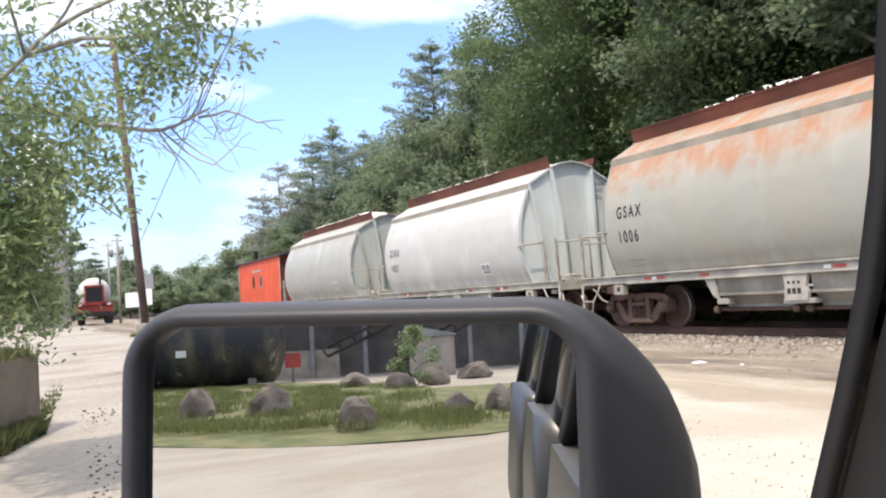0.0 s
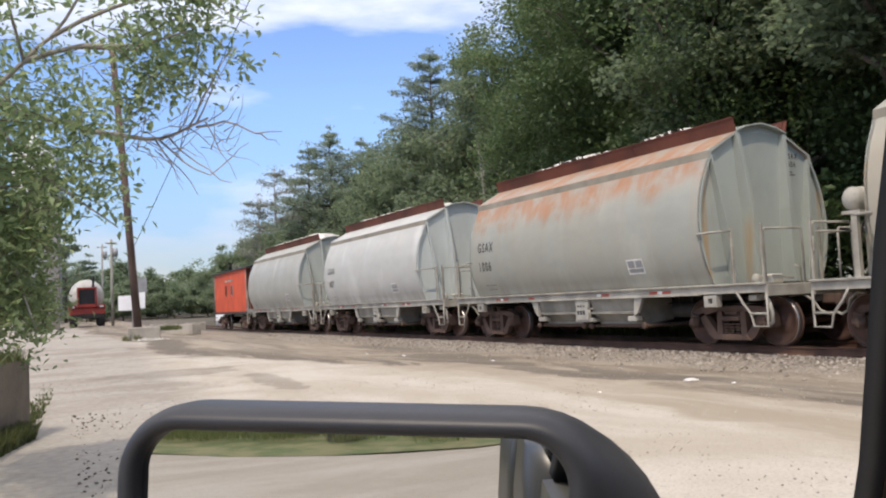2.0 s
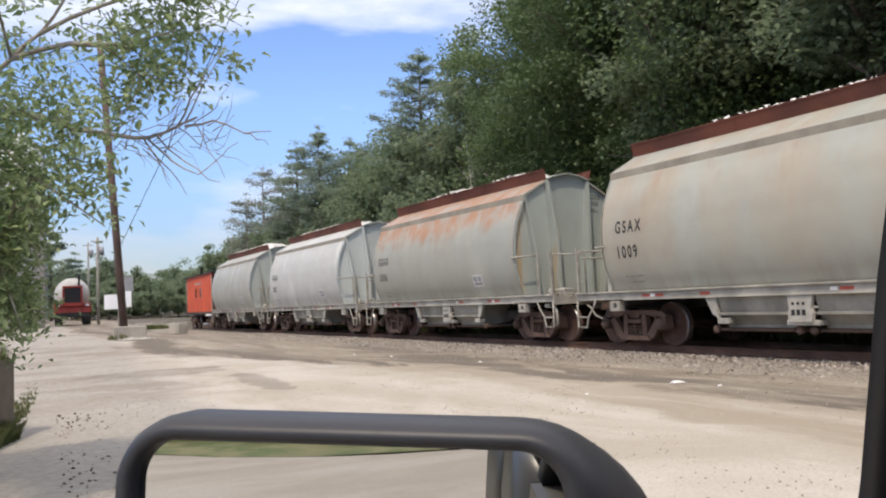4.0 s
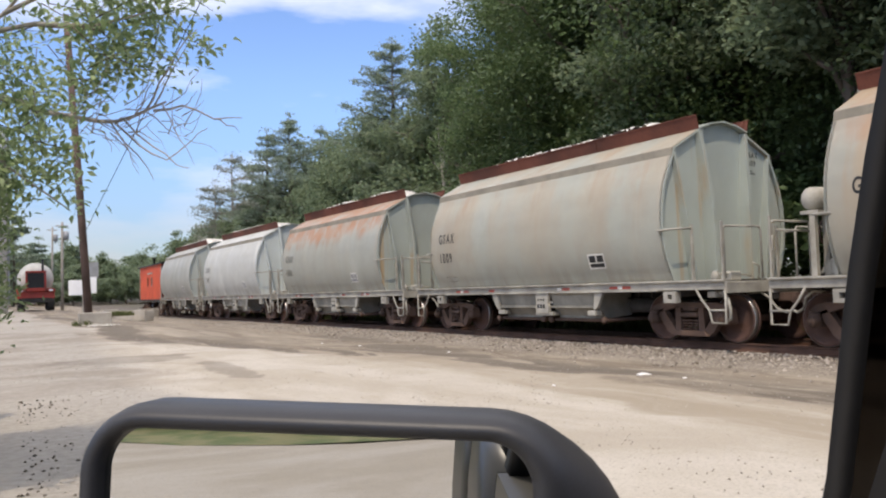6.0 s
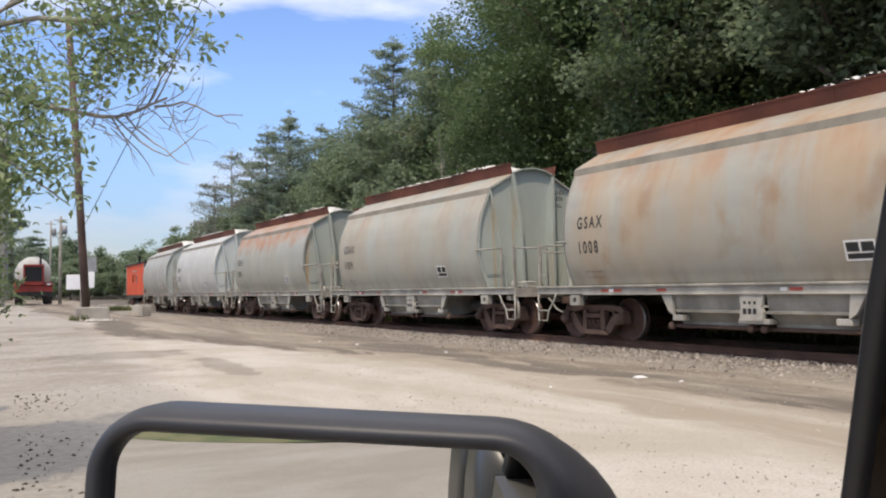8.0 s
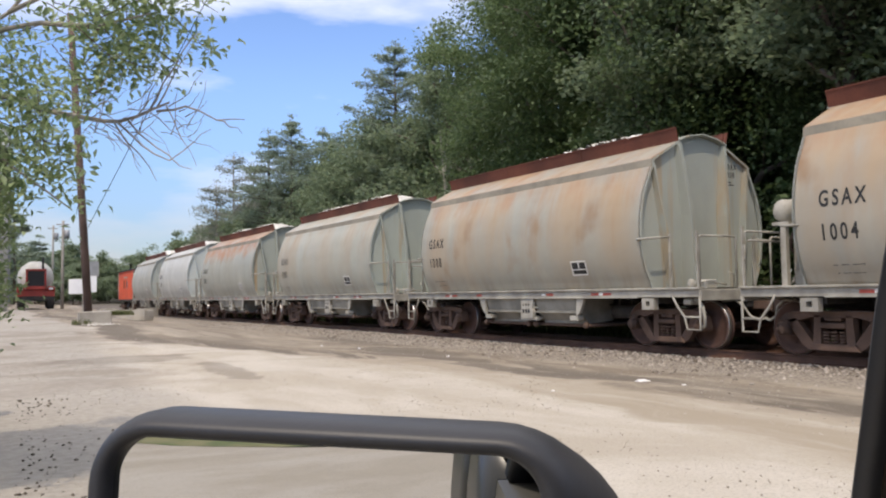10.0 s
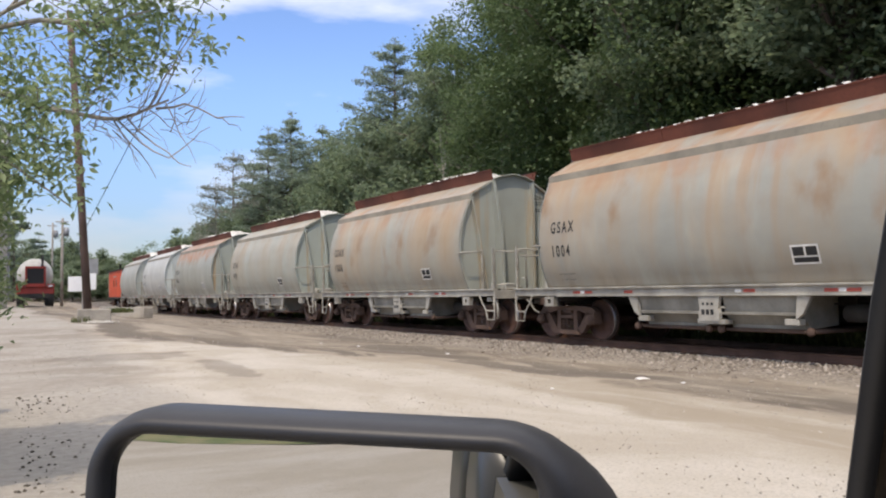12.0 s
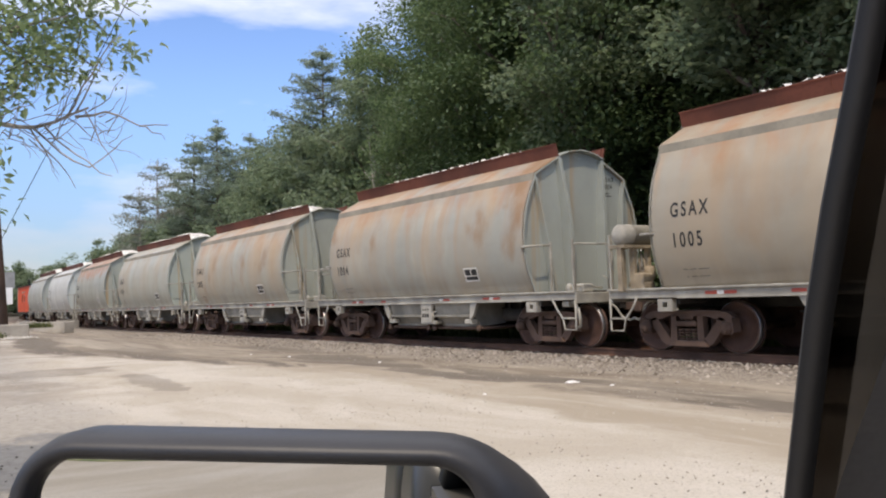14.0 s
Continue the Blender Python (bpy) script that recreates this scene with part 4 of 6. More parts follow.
def hopper_car(k, number, paint, ends, label, dark_panel):
    car = thing("hopper_car", pose(TRACK_X, 20.25 - PITCH * k, RAIL_Z), label, "hopper car", "hopper cars of the train")
    painted(part("body", shared("hopper_body", body_mesh, M["white_paint"]), None, car), paint)
    for sy in (-1, 1):
        painted(part("end_sheet", shared("end_%d" % sy, lambda: end_mesh(sy), M["white_paint"]), None, car), ends)
        painted(part("end_cap", shared("cap_%d" % sy, lambda: cap_mesh(sy), M["white_paint"]), None, car), ends)
        part("platform", shared("deck_%d" % sy, lambda: deck_mesh(sy), M["white_paint"]), None, car)
        part("coupler", shared("coupler_%d" % sy, lambda: coupler_mesh(sy), M["truck"]), None, car, "rusty knuckle coupler")
        part("air_hose", shared("hose_%d" % sy, lambda: hose_mesh(sy), M["white_paint"]), None, car)
        for sx in (-1, 1):
            part("handrail", shared("handrail_%d_%d" % (sx, sy), lambda: handrail_mesh(sx, sy), M["white_paint"]), None, car, "pale bent bar handrail")
            part("grab_iron", shared("grab_%d_%d" % (sx, sy), lambda: grab_mesh(sx, sy), M["white_paint"]), None, car)
            painted(part("rim", shared("rim_%d_%d" % (sx, sy), lambda: rim_mesh(sx, sy), M["white_paint"]), None, car), ends)
            for outer in (False, True):
                painted(part("end_brace", shared("brace_%d_%d_%d" % (sx, sy, outer), lambda: brace_mesh(sx, sy, outer), M["white_paint"]), None, car), ends)
            part("sill_step", shared("step_%d_%d" % (sx, sy), lambda: step_mesh(sx, sy), M["white_paint"]), None, car)
            part("jacking_pad", shared("pad_%d_%d" % (sx, sy), lambda: pad_mesh(sx, sy * 4.60), M["white_paint"]), None, car)
    for sx in (-1, 1):
        painted(part("roof_slope", shared("roof_%d" % sx, lambda: roof_mesh(sx), M["white_paint"]), None, car), paint)
        painted(part("eave_band", shared("band_%d" % sx, lambda: band_mesh(sx), M["white_paint"]), None, car), M["band"])
        part("top_board", shared("board_%d" % sx, lambda: board_mesh(sx), M["rust"]), None, car, "rust-brown steel side board")
        part("side_sill", shared("sill_%d" % sx, lambda: sill_mesh(sx), M["white_paint"]), None, car)
        for y0, y1 in ((-2.28, -0.62), (-0.08, 1.60)):
            part("discharge_bay", shared("bay_%d_%g" % (sx, y0), lambda: bay_mesh(sx, y0, y1), M["bay"]), None, car)
        for y in (-2.30, 0, 1.62):
            part("bay_frame", shared("bay_frame_%d_%g" % (sx, y), lambda: bay_frame_mesh(sx, y), M["white_paint"]), None, car)
    part("gate", shared("gate", gate_mesh, M["truck"]), None, car, "rusty sliding outlet gates")
    for y in (-0.24, -0.13, -0.02):
        for tall in (True, False):
            part("stencil", shared("stencil_%g_%d" % (y, tall), lambda: stencil_mesh(y, tall), M["black_paint"]), None, car)
    part("underframe", shared("frame", frame_mesh, M["under"]), None, car, "grimy dark steel underframe")
    low = number == "1005"
    part("air_reservoir", shared("reservoir_%d" % low, lambda: reservoir_mesh(low), M["white_paint"]), None, car)
    part("reservoir_stand", shared("reservoir_stand_%d" % low, lambda: reservoir_stand_mesh(low), M["stained_paint"] if low else M["white_paint"]), None, car)
    part("brake_gear", shared("valve", valve_mesh, M["white_paint"]), None, car)
    part("brake_hose", shared("drop_hose", drop_hose_mesh, M["white_paint"]), None, car, "pale hanging brake hose")
    part("brake_wheel", shared("brake_wheel", brake_wheel_mesh, M["truck"]), None, car)
    part("brake_cylinder", shared("under_tank", under_tank_mesh, M["under"]), None, car)
    part("stone_load", load_mesh(k), M["load"], car, "heaped crushed white stone")
    for y in (-3.35, -2.95, -1.3, 1.85, 3.15, 3.55):
        part("reflector", shared("reflector_%g" % y, lambda: box(bmesh.new(), -1.637, -1.631, y - 0.13, y + 0.13, 1.10, 1.16), M["red_reflector"]), None, car, "red reflective strip")
    for y in (-3.15, -1.05, 3.35):
        part("reflector", shared("reflectorw_%g" % y, lambda: box(bmesh.new(), -1.637, -1.631, y - 0.07, y + 0.07, 1.10, 1.16), M["white_reflector"]), None, car, "white reflective strip")
    if number:
        part("lettering", letters("GSAX", 0.37, 4.19, 2.52), M["black_paint"], car, "black stencilled letters")
        part("lettering", letters(number, 0.37, 4.19, 1.97), M["black_paint"], car, "black stencilled figures")
        part("lettering", letters("GSAX", 0.17, -END + 0.079, 3.87, "end", 0.79), M["black_paint"], car)
        part("lettering", letters(number, 0.17, -END + 0.079, 3.69, "end", 0.79), M["black_paint"], car)
        part("lettering", bars([(-END + 0.084, 3.57, 0.16, 0.022), (-END + 0.084, 3.51, 0.24, 0.022)], "end", 0.84), M["black_paint"], car)
    for z, words in ((1.55, (0.10, 0.14, 0.24)), (1.42, (0.05, 0.12, 0.22))):
        at = 4.06 if z > 1.5 else 4.02
        for length in words:
            for i in range(max(1, round(length / 0.045))):
                part("lettering", bars([(at - i * 0.045, z, 0.032, 0.066)]), M["faded_black"], car)
            at -= length + 0.05
    part("stencil_panel", panel_mesh("dark"), M["black_paint"] if dark_panel else M["steel_grey"], car)
    part("panel_border", panel_mesh("border"), M["white_reflector"], car)
    truck(car, -4.68)
    truck(car, 4.48)
    return car


def weathered(name, base, rust, top, blotch, seed):
    return hopper_paint(name, base, rust, top, blotch, seed), base, rust


CARS = [
    (-2, "", weathered("pale grey paint, few stains", (0.36, 0.365, 0.33), 0.35, 0.1, 0.1, 1.0), "pale grey hopper car with a rusty top board", False),
    (-1, "1007", weathered("chalky white paint", (0.47, 0.475, 0.445), 0.2, 0.05, 0.03, 2.0), "chalky white hopper car, clean sides, rusty top board", False),
    (0, "1006", weathered("grey paint with orange rust runs", (0.325, 0.33, 0.285), 0.95, 0.50, 0.16, 3.0), "grey hopper car with orange rust along the eave", False),
    (1, "1009", weathered("grey paint, light rust", (0.355, 0.365, 0.315), 0.6, 0.22, 0.42, 4.0), "grey hopper car with light rust stains at one end", True),
    (2, "1008", weathered("grey paint, brown stains", (0.33, 0.325, 0.275), 0.5, 0.34, 0.85, 5.0), "grey hopper car with brown rust stains all over", True),
    (3, "1004", weathered("grey paint, brown blotches", (0.31, 0.31, 0.27), 0.55, 0.38, 1.0, 6.0), "grey hopper car with heavy brown rust blotches", True),
    (4, "1005", weathered("grey paint, faint stains", (0.30, 0.275, 0.22), 0.7, 0.34, 0.55, 7.0), "grey hopper car with faint brown stains", True),
]
TRAIN = []
for spec in CARS:
    k, number, paint, label, dark = spec
    ends = end_paint("end sheet paint", tuple(v * f for v, f in zip(paint[1], (1.06, 1.13, 1.17))), min(0.75, paint[2] * 0.85), 1.0 + k * 1.7)
    TRAIN.append((hopper_car(k, number, paint[0], ends, label, dark), 20.25 - PITCH * k))


# ---------------------------------------------------------------- caboose
def caboose():
    car = thing("caboose", pose(TRACK_X, 58.2, RAIL_Z), "faded orange-red railway caboose with a black roof", "caboose")
    L = 4.85
    bm = bmesh.new()
    box(bm, -1.40, 1.40, -L, L, 1.12, 3.72, 0.02)
    part("body", bm, M["caboose"], car)
    bm = bmesh.new()
    prism(bm, [(-1.52, 3.70), (-1.50, 3.78), (-0.8, 3.95), (0, 4.0), (0.8, 3.95), (1.50, 3.78), (1.52, 3.70)], "y", -L - 0.85, L + 0.85)
    bmesh.ops.recalc_face_normals(bm, faces=bm.faces)
    part("roof", bm, M["roof_black"], car, "black curved roof")
    bm = bmesh.new()
    box(bm, -1.42, 1.42, -L - 0.85, L + 0.85, 0.98, 1.12, 0.01)
    part("floor_frame", bm, M["under"], car)
    for sy in (-1, 1):
        bm = bmesh.new()
        box(bm, -1.36, 1.36, sy * L, sy * (L + 0.02), 1.12, 3.70)
        part("end_wall", bm, M["caboose_dark"], car, "dark red end wall")
        bm = bmesh.new()
        tube(bm, [(-1.40, sy * (L + 0.1), 1.1), (-1.42, sy * (L + 0.1), 3.6)], 0.028, 6)
        part("grab_iron", bm, M["white_paint"], car)
        for sx in (-1, 1):
            part("railing", tube(bmesh.new(), [(sx * 1.36, sy * (L + 0.8), 1.1), (sx * 1.36, sy * (L + 0.8), 2.08), (sx * 0.5, sy * (L + 0.8), 2.08), (sx * 0.5, sy * (L + 0.8), 1.1)], 0.03, 6), M["white_paint"], car, "white platform railing")
        bm = bmesh.new()
        for z in (0.45, 0.75):
            box(bm, -1.42, -1.20, sy * (L + 0.25), sy * (L + 0.75), z, z + 0.04)
        part("platform_step", bm, M["under"], car)
        bm = bmesh.new()
        box(bm, -0.1, 0.1, sy * (L + 0.8), sy * (L + 1.3), 0.8, 1.0, 0.02)
        part("coupler", bm, M["truck"], car)
    for y in (1.0, -0.8):
        bm = bmesh.new()
        box(bm, -1.425, -1.38, y - 0.20, y + 0.20, 2.15, 2.85, 0.01)
        f = part("window", bm, M["steel_grey"] if y < 0 else M["caboose_dark"], car)
        bm = bmesh.new()
        box(bm, -1.432, -1.41, y - 0.14, y + 0.14, 2.22, 2.78)
        part("pane", bm, M["glass_dark"], f)
    bm = bmesh.new()
    box(bm, -1.412, -1.39, -1.1, 1.3, 3.08, 3.20)
    part("lettering", bm, M["white_paint"], car, "faded pale lettering band")
    bm = bmesh.new()
    lathe(bm, [(3.9, 0.02), (3.9, 0.09), (4.45, 0.09), (4.46, 0.17), (4.55, 0.17), (4.56, 0.02)], "z", 12)
    bmesh.ops.transform(bm, verts=bm.verts, matrix=Matrix.Translation((-0.4, L - 0.7, 0)))
    part("smokestack", bm, M["roof_black"], car)
    bm = bmesh.new()
    for x in (-0.25, 0.25):
        tube(bm, [(x, L + 0.6, 3.9), (x, L + 0.6, 4.35), (x, L + 0.2, 4.35), (x, L + 0.2, 3.9)], 0.025, 6)
    part("ladder_rail", bm, M["roof_black"], car)
    truck(car, -3.4)
    truck(car, 3.4)
    return car


TRAIN.append((caboose(), 58.2))


# ---------------------------------------------------------------- trees
def place(az, el, d):
    """A point by its bearing from the track's direction, its height angle and its distance from the vehicle's window."""
    a, e = radians(az), radians(el)
    return Vector((d * math.cos(e) * math.sin(a), d * math.cos(e) * math.cos(a), EYE + d * math.sin(e)))


def bent(p, q, rng, wobble=0.12, n=4):
    p, q = Vector(p), Vector(q)
    d = (q - p).length
    out = []
    for i in range(n + 1):
        t = i / n
        off = Vector([rng.uniform(-1, 1) for _ in range(3)]) * wobble * d * (0 if i in (0, n) else 1) * 0.4
        out.append(p.lerp(q, t) + off + Vector((0, 0, 0.10 * d * math.sin(t * math.pi))))
    return out


def broadleaf(x, y, height, radius, leaf, count, size, seed, bark="bark", low=0.25, label="", name="tree", group="", clump=1.0):
    """A leafy tree: tapered trunk, limbs, and clumps of leaves round the branch ends."""
    rng, nr = random.Random(seed), np.random.default_rng(seed)
    z0 = ground_z(x, y)
    tree = thing(name, pose(x, y, z0 - 0.05), label, "tree", group)
    trunk_h = height * 0.72
    bm = bmesh.new()
    path = [(0, 0, 0)] + [(rng.uniform(-0.25, 0.25), rng.uniform(-0.25, 0.25), trunk_h * t) for t in (0.25, 0.5, 0.75, 1.0)]
    r0 = 0.018 * height
    tube(bm, path, [r0 * 1.3, r0, r0 * 0.75, r0 * 0.5, r0 * 0.22], 9)
    part("trunk", bm, M[bark], tree)
    tips = []
    limbs = max(7, int(height * 0.9))
    for i in range(limbs):
        t = low + (0.98 - low) * (i + rng.random()) / limbs
        a = i * 2.4 + rng.uniform(-0.4, 0.4)
        shape = math.sin(min(1, (t - low) / (1 - low) * 0.85 + 0.22) * math.pi) ** 0.6
        reach = radius * shape * rng.uniform(0.75, 1.1)
        base = Vector((0, 0, trunk_h * min(1, t * 1.02)))
        tip = Vector((math.cos(a) * reach, math.sin(a) * reach, height * (t * 0.86 + 0.08) + reach * 0.15))
        bm = bmesh.new()
        p = bent(base, tip, rng)
        tube(bm, p, [r0 * 0.42, r0 * 0.3, r0 * 0.2, r0 * 0.13, r0 * 0.05], 6)
        for j in range(3):
            q0 = p[1 + j]
            q1 = q0 + Vector((rng.uniform(-1, 1), rng.uniform(-1, 1), rng.uniform(0, 0.9))) * reach * 0.4
            tube(bm, bent(q0, q1, rng, 0.12, 2), [r0 * 0.12, r0 * 0.08, r0 * 0.03], 5)
            tips.append(q1)
        part("limb", bm, M[bark], tree)
        tips += p[2:]
    tips.append(Vector((0, 0, height * 0.97)))
    tips = np.array([tuple(v) for v in tips])
    n_clump = int(len(tips) * 2.0 / clump ** 1.6)
    pick = tips[nr.integers(0, len(tips), n_clump)] + nr.normal(size=(n_clump, 3)) * radius * (0.12, 0.12, 0.10)
    scale = nr.uniform(0.14, 0.30, n_clump) * radius * clump
    which = nr.integers(0, n_clump, count)
    dirs = nr.normal(size=(count, 3))
    dirs /= np.linalg.norm(dirs, axis=1)[:, None]
    r = nr.random(count) ** 0.45
    centres = pick[which] + dirs * (r * scale[which])[:, None] * (1.15, 1.15, 0.75)
    centres = centres[centres[:, 2] > 0.3]
    sizes = nr.uniform(0.6, 1.3, len(centres)) * size
    part("crown", leaves_mesh("crown", centres, sizes, M[leaf], 0.62, 0.5, nr), None, tree)
    return tree


def pine(x, y, height, radius, seed, count=9000, leaf="needle", low=0.25, thin=1.0, label="", size=0.30, group="", bark="bark"):
    """A white pine: whorls of drooping branches with flat plumes of needles."""
    rng, nr = random.Random(seed), np.random.default_rng(seed)
    tree = thing("pine_tree", pose(x, y, ground_z(x, y) - 0.05), label, "tree", group)
    bm = bmesh.new()
    r0 = 0.014 * height
    tube(bm, [(0, 0, 0), (0.1, 0, height * 0.35), (0, 0.1, height * 0.7), (0, 0, height)], [r0 * 1.2, r0 * 0.8, r0 * 0.45, 0.02], 8)
    part("trunk", bm, M[bark], tree)
    spots = []
    whorls = int(height * 1.05)
    for i in range(whorls):
        t = low + (1 - low) * i / whorls
        reach = radius * (1 - ((t - low) / (1 - low)) ** 2.4) * (0.75 + 0.25 * math.sin(i * 1.7)) + 0.45
        for j in range(rng.randint(3, 5)):
            a = rng.uniform(0, math.tau)
            rr = reach * rng.uniform(0.55, 1.15)
            z = height * t + rng.uniform(-0.3, 0.3)
            tip = Vector((math.cos(a) * rr, math.sin(a) * rr, z + rr * rng.uniform(0.05, 0.35)))
            part("limb", tube(bmesh.new(), [(0, 0, z), tip * 0.5 + Vector((0, 0, z * 0.5)), tip], [0.05, 0.035, 0.012], 5), M[bark], tree)
            for s in np.linspace(0.35, 1.0, max(3, int(rr * 2.2))):
                spots.append((*(Vector((0, 0, z)).lerp(tip, s)), 0.22 + 0.20 * rr * (1.1 - s)))
    spots.append((0, 0, height, 0.3))
    spots = np.array(spots)
    which = nr.integers(0, len(spots), count)
    dirs = nr.normal(size=(count, 3)) * (1, 1, 0.38)
    centres = spots[which, :3] + dirs * spots[which, 3:4] * 0.8 * thin
    part("crown", leaves_mesh("crown", centres, nr.uniform(0.6, 1.3, count) * size, M[leaf], 0.34, 0.9, nr), None, tree)
    return tree


DARK = "dark green leafy tree behind the track"
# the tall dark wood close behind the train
# the first tree takes the leaf colour painted as sunlit
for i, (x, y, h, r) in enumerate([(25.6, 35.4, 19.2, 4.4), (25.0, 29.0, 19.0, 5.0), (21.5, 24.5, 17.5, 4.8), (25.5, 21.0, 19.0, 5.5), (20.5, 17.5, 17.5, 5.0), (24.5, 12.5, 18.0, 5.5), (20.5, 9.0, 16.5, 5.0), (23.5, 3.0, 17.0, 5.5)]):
    broadleaf(x, y, h, r, "leaf_sunlit" if i == 0 else "leaf_dark", 74000, 0.17, 100 + i, low=0.30 if i == 0 else 0.16, label=DARK, group="dark wood behind the track", clump=1.5)
for i, (x, y, h, r) in enumerate([(30.5, 24.0, 20.0, 6.0), (31, 13.0, 20.0, 6.0), (32, 36.0, 19, 5.0), (29, 2.0, 20.0, 6.0)]):
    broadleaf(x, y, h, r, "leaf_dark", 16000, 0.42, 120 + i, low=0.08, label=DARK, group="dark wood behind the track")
for i, (x, y, h, r) in enumerate([(18.2, 11.9, 13.6, 2.6), (18.4, 18.2, 14.6, 2.8), (18.0, 9.0, 13.0, 2.4)]):
    broadleaf(x, y, h, r, "leaf_mid", 34000, 0.20, 131 + i, low=0.45, label="lighter green leafy tree in front of the wood", group="lighter trees before the wood", clump=1.4)
# the understorey along the track
for i in range(26):
    y = 3 + i * 3.6
    x = 18.6 + (i * 7 % 5) * 0.55 + max(0, y - 40) * 0.05
    broadleaf(x, y, 3.6 + (i * 5 % 7) * 0.5 + max(0, y - 30) * 0.025, 2.3, "leaf_dark" if y < 26 else "leaf_mid", 5500, 0.24, 200 + i, low=0.02, label="low leafy shrub at the edge of the wood", name="shrub", group="shrubs behind the track")
# the close thicket that shuts off the view through the wood
for i in range(24):
    y = -8 + i * 4.6
    x = 26.5 + (i * 3 % 4) * 0.8 + max(0, y - 45) * 0.04
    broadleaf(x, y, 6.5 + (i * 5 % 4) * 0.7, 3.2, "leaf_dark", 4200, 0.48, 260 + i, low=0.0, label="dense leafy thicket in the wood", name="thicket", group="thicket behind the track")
for i in range(18):
    p = place(-4 + i * 1.05, 0, 112 + (i * 7 % 5) * 2)
    broadleaf(p.x, p.y, 3.0 + (i * 3 % 4) * 0.4, 2.6, "leaf_mid", 4800, 0.32, 290 + i, low=0.0, label="low bushes along the far yard edge", name="shrub", group="far bushes")
# the mixed trees farther along, with haze painted into their leaf colours
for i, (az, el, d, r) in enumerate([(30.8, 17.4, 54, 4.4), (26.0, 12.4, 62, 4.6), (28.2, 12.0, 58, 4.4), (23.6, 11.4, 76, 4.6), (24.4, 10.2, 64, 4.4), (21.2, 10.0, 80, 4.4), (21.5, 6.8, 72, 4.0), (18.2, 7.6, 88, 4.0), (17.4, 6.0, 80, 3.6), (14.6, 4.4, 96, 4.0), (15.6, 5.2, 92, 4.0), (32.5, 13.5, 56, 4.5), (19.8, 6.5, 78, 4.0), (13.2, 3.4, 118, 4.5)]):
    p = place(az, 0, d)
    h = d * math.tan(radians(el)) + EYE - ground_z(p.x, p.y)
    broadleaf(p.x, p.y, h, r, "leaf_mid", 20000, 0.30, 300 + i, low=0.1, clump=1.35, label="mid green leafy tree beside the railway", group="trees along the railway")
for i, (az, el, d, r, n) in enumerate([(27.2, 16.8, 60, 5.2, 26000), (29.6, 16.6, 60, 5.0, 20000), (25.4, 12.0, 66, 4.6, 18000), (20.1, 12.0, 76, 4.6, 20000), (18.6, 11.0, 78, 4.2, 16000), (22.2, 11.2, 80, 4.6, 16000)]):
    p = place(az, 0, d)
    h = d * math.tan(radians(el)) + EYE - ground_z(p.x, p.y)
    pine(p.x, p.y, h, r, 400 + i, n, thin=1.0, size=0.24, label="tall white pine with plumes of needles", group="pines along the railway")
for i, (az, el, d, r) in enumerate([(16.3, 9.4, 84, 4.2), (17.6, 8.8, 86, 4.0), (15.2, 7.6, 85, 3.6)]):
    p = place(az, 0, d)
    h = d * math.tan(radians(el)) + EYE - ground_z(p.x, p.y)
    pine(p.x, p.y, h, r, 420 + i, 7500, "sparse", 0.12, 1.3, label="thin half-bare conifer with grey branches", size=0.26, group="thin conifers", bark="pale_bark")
# pale dead trunks in front of the wood
for i, (az, el0, el1, d) in enumerate([(33.0, 6.0, 15.4, 44), (32.2, 8.0, 15.0, 45), (34.4, 5.0, 12.5, 42), (30.6, 4.0, 11.0, 47)]):
    rng = random.Random(500 + i)
    a, b = place(az, el0, d), place(az + rng.uniform(-0.6, 0.6), el1, d)
    base = place(az, 0, d)
    snag = thing("dead_tree", pose(base.x, base.y, ground_z(base.x, base.y) - 0.05), "pale bare dead tree among green trees", "tree", "dead trees")
    bm = bmesh.new()
    tube(bm, [(0, 0, 0), (0.1, 0, (b.z - base.z) * 0.5), tuple(b - Vector((base.x, base.y, 0)))], [0.12, 0.08, 0.02], 7)
    part("trunk", bm, M["pale_bark"], snag)
    for j in range(7):
        z = (b.z) * (0.45 + 0.08 * j)
        bm = bmesh.new()
        tube(bm, bent((0.05, 0, z), (rng.uniform(-1.6, 1.6), rng.uniform(-1.6, 1.6), z + rng.uniform(0.6, 2.2)), rng), [0.05, 0.04, 0.03, 0.02, 0.01], 5)
        part("limb", bm, M["pale_bark"], snag)
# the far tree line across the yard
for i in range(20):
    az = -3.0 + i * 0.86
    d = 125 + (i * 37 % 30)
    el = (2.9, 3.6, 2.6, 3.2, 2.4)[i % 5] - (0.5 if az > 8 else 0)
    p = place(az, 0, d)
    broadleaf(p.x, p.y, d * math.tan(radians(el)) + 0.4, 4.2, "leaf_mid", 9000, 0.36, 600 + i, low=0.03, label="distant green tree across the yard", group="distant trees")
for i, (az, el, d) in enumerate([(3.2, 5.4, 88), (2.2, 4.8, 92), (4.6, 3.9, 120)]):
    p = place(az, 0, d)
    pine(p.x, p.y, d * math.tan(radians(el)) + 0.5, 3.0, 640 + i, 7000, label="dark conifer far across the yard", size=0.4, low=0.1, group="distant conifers")


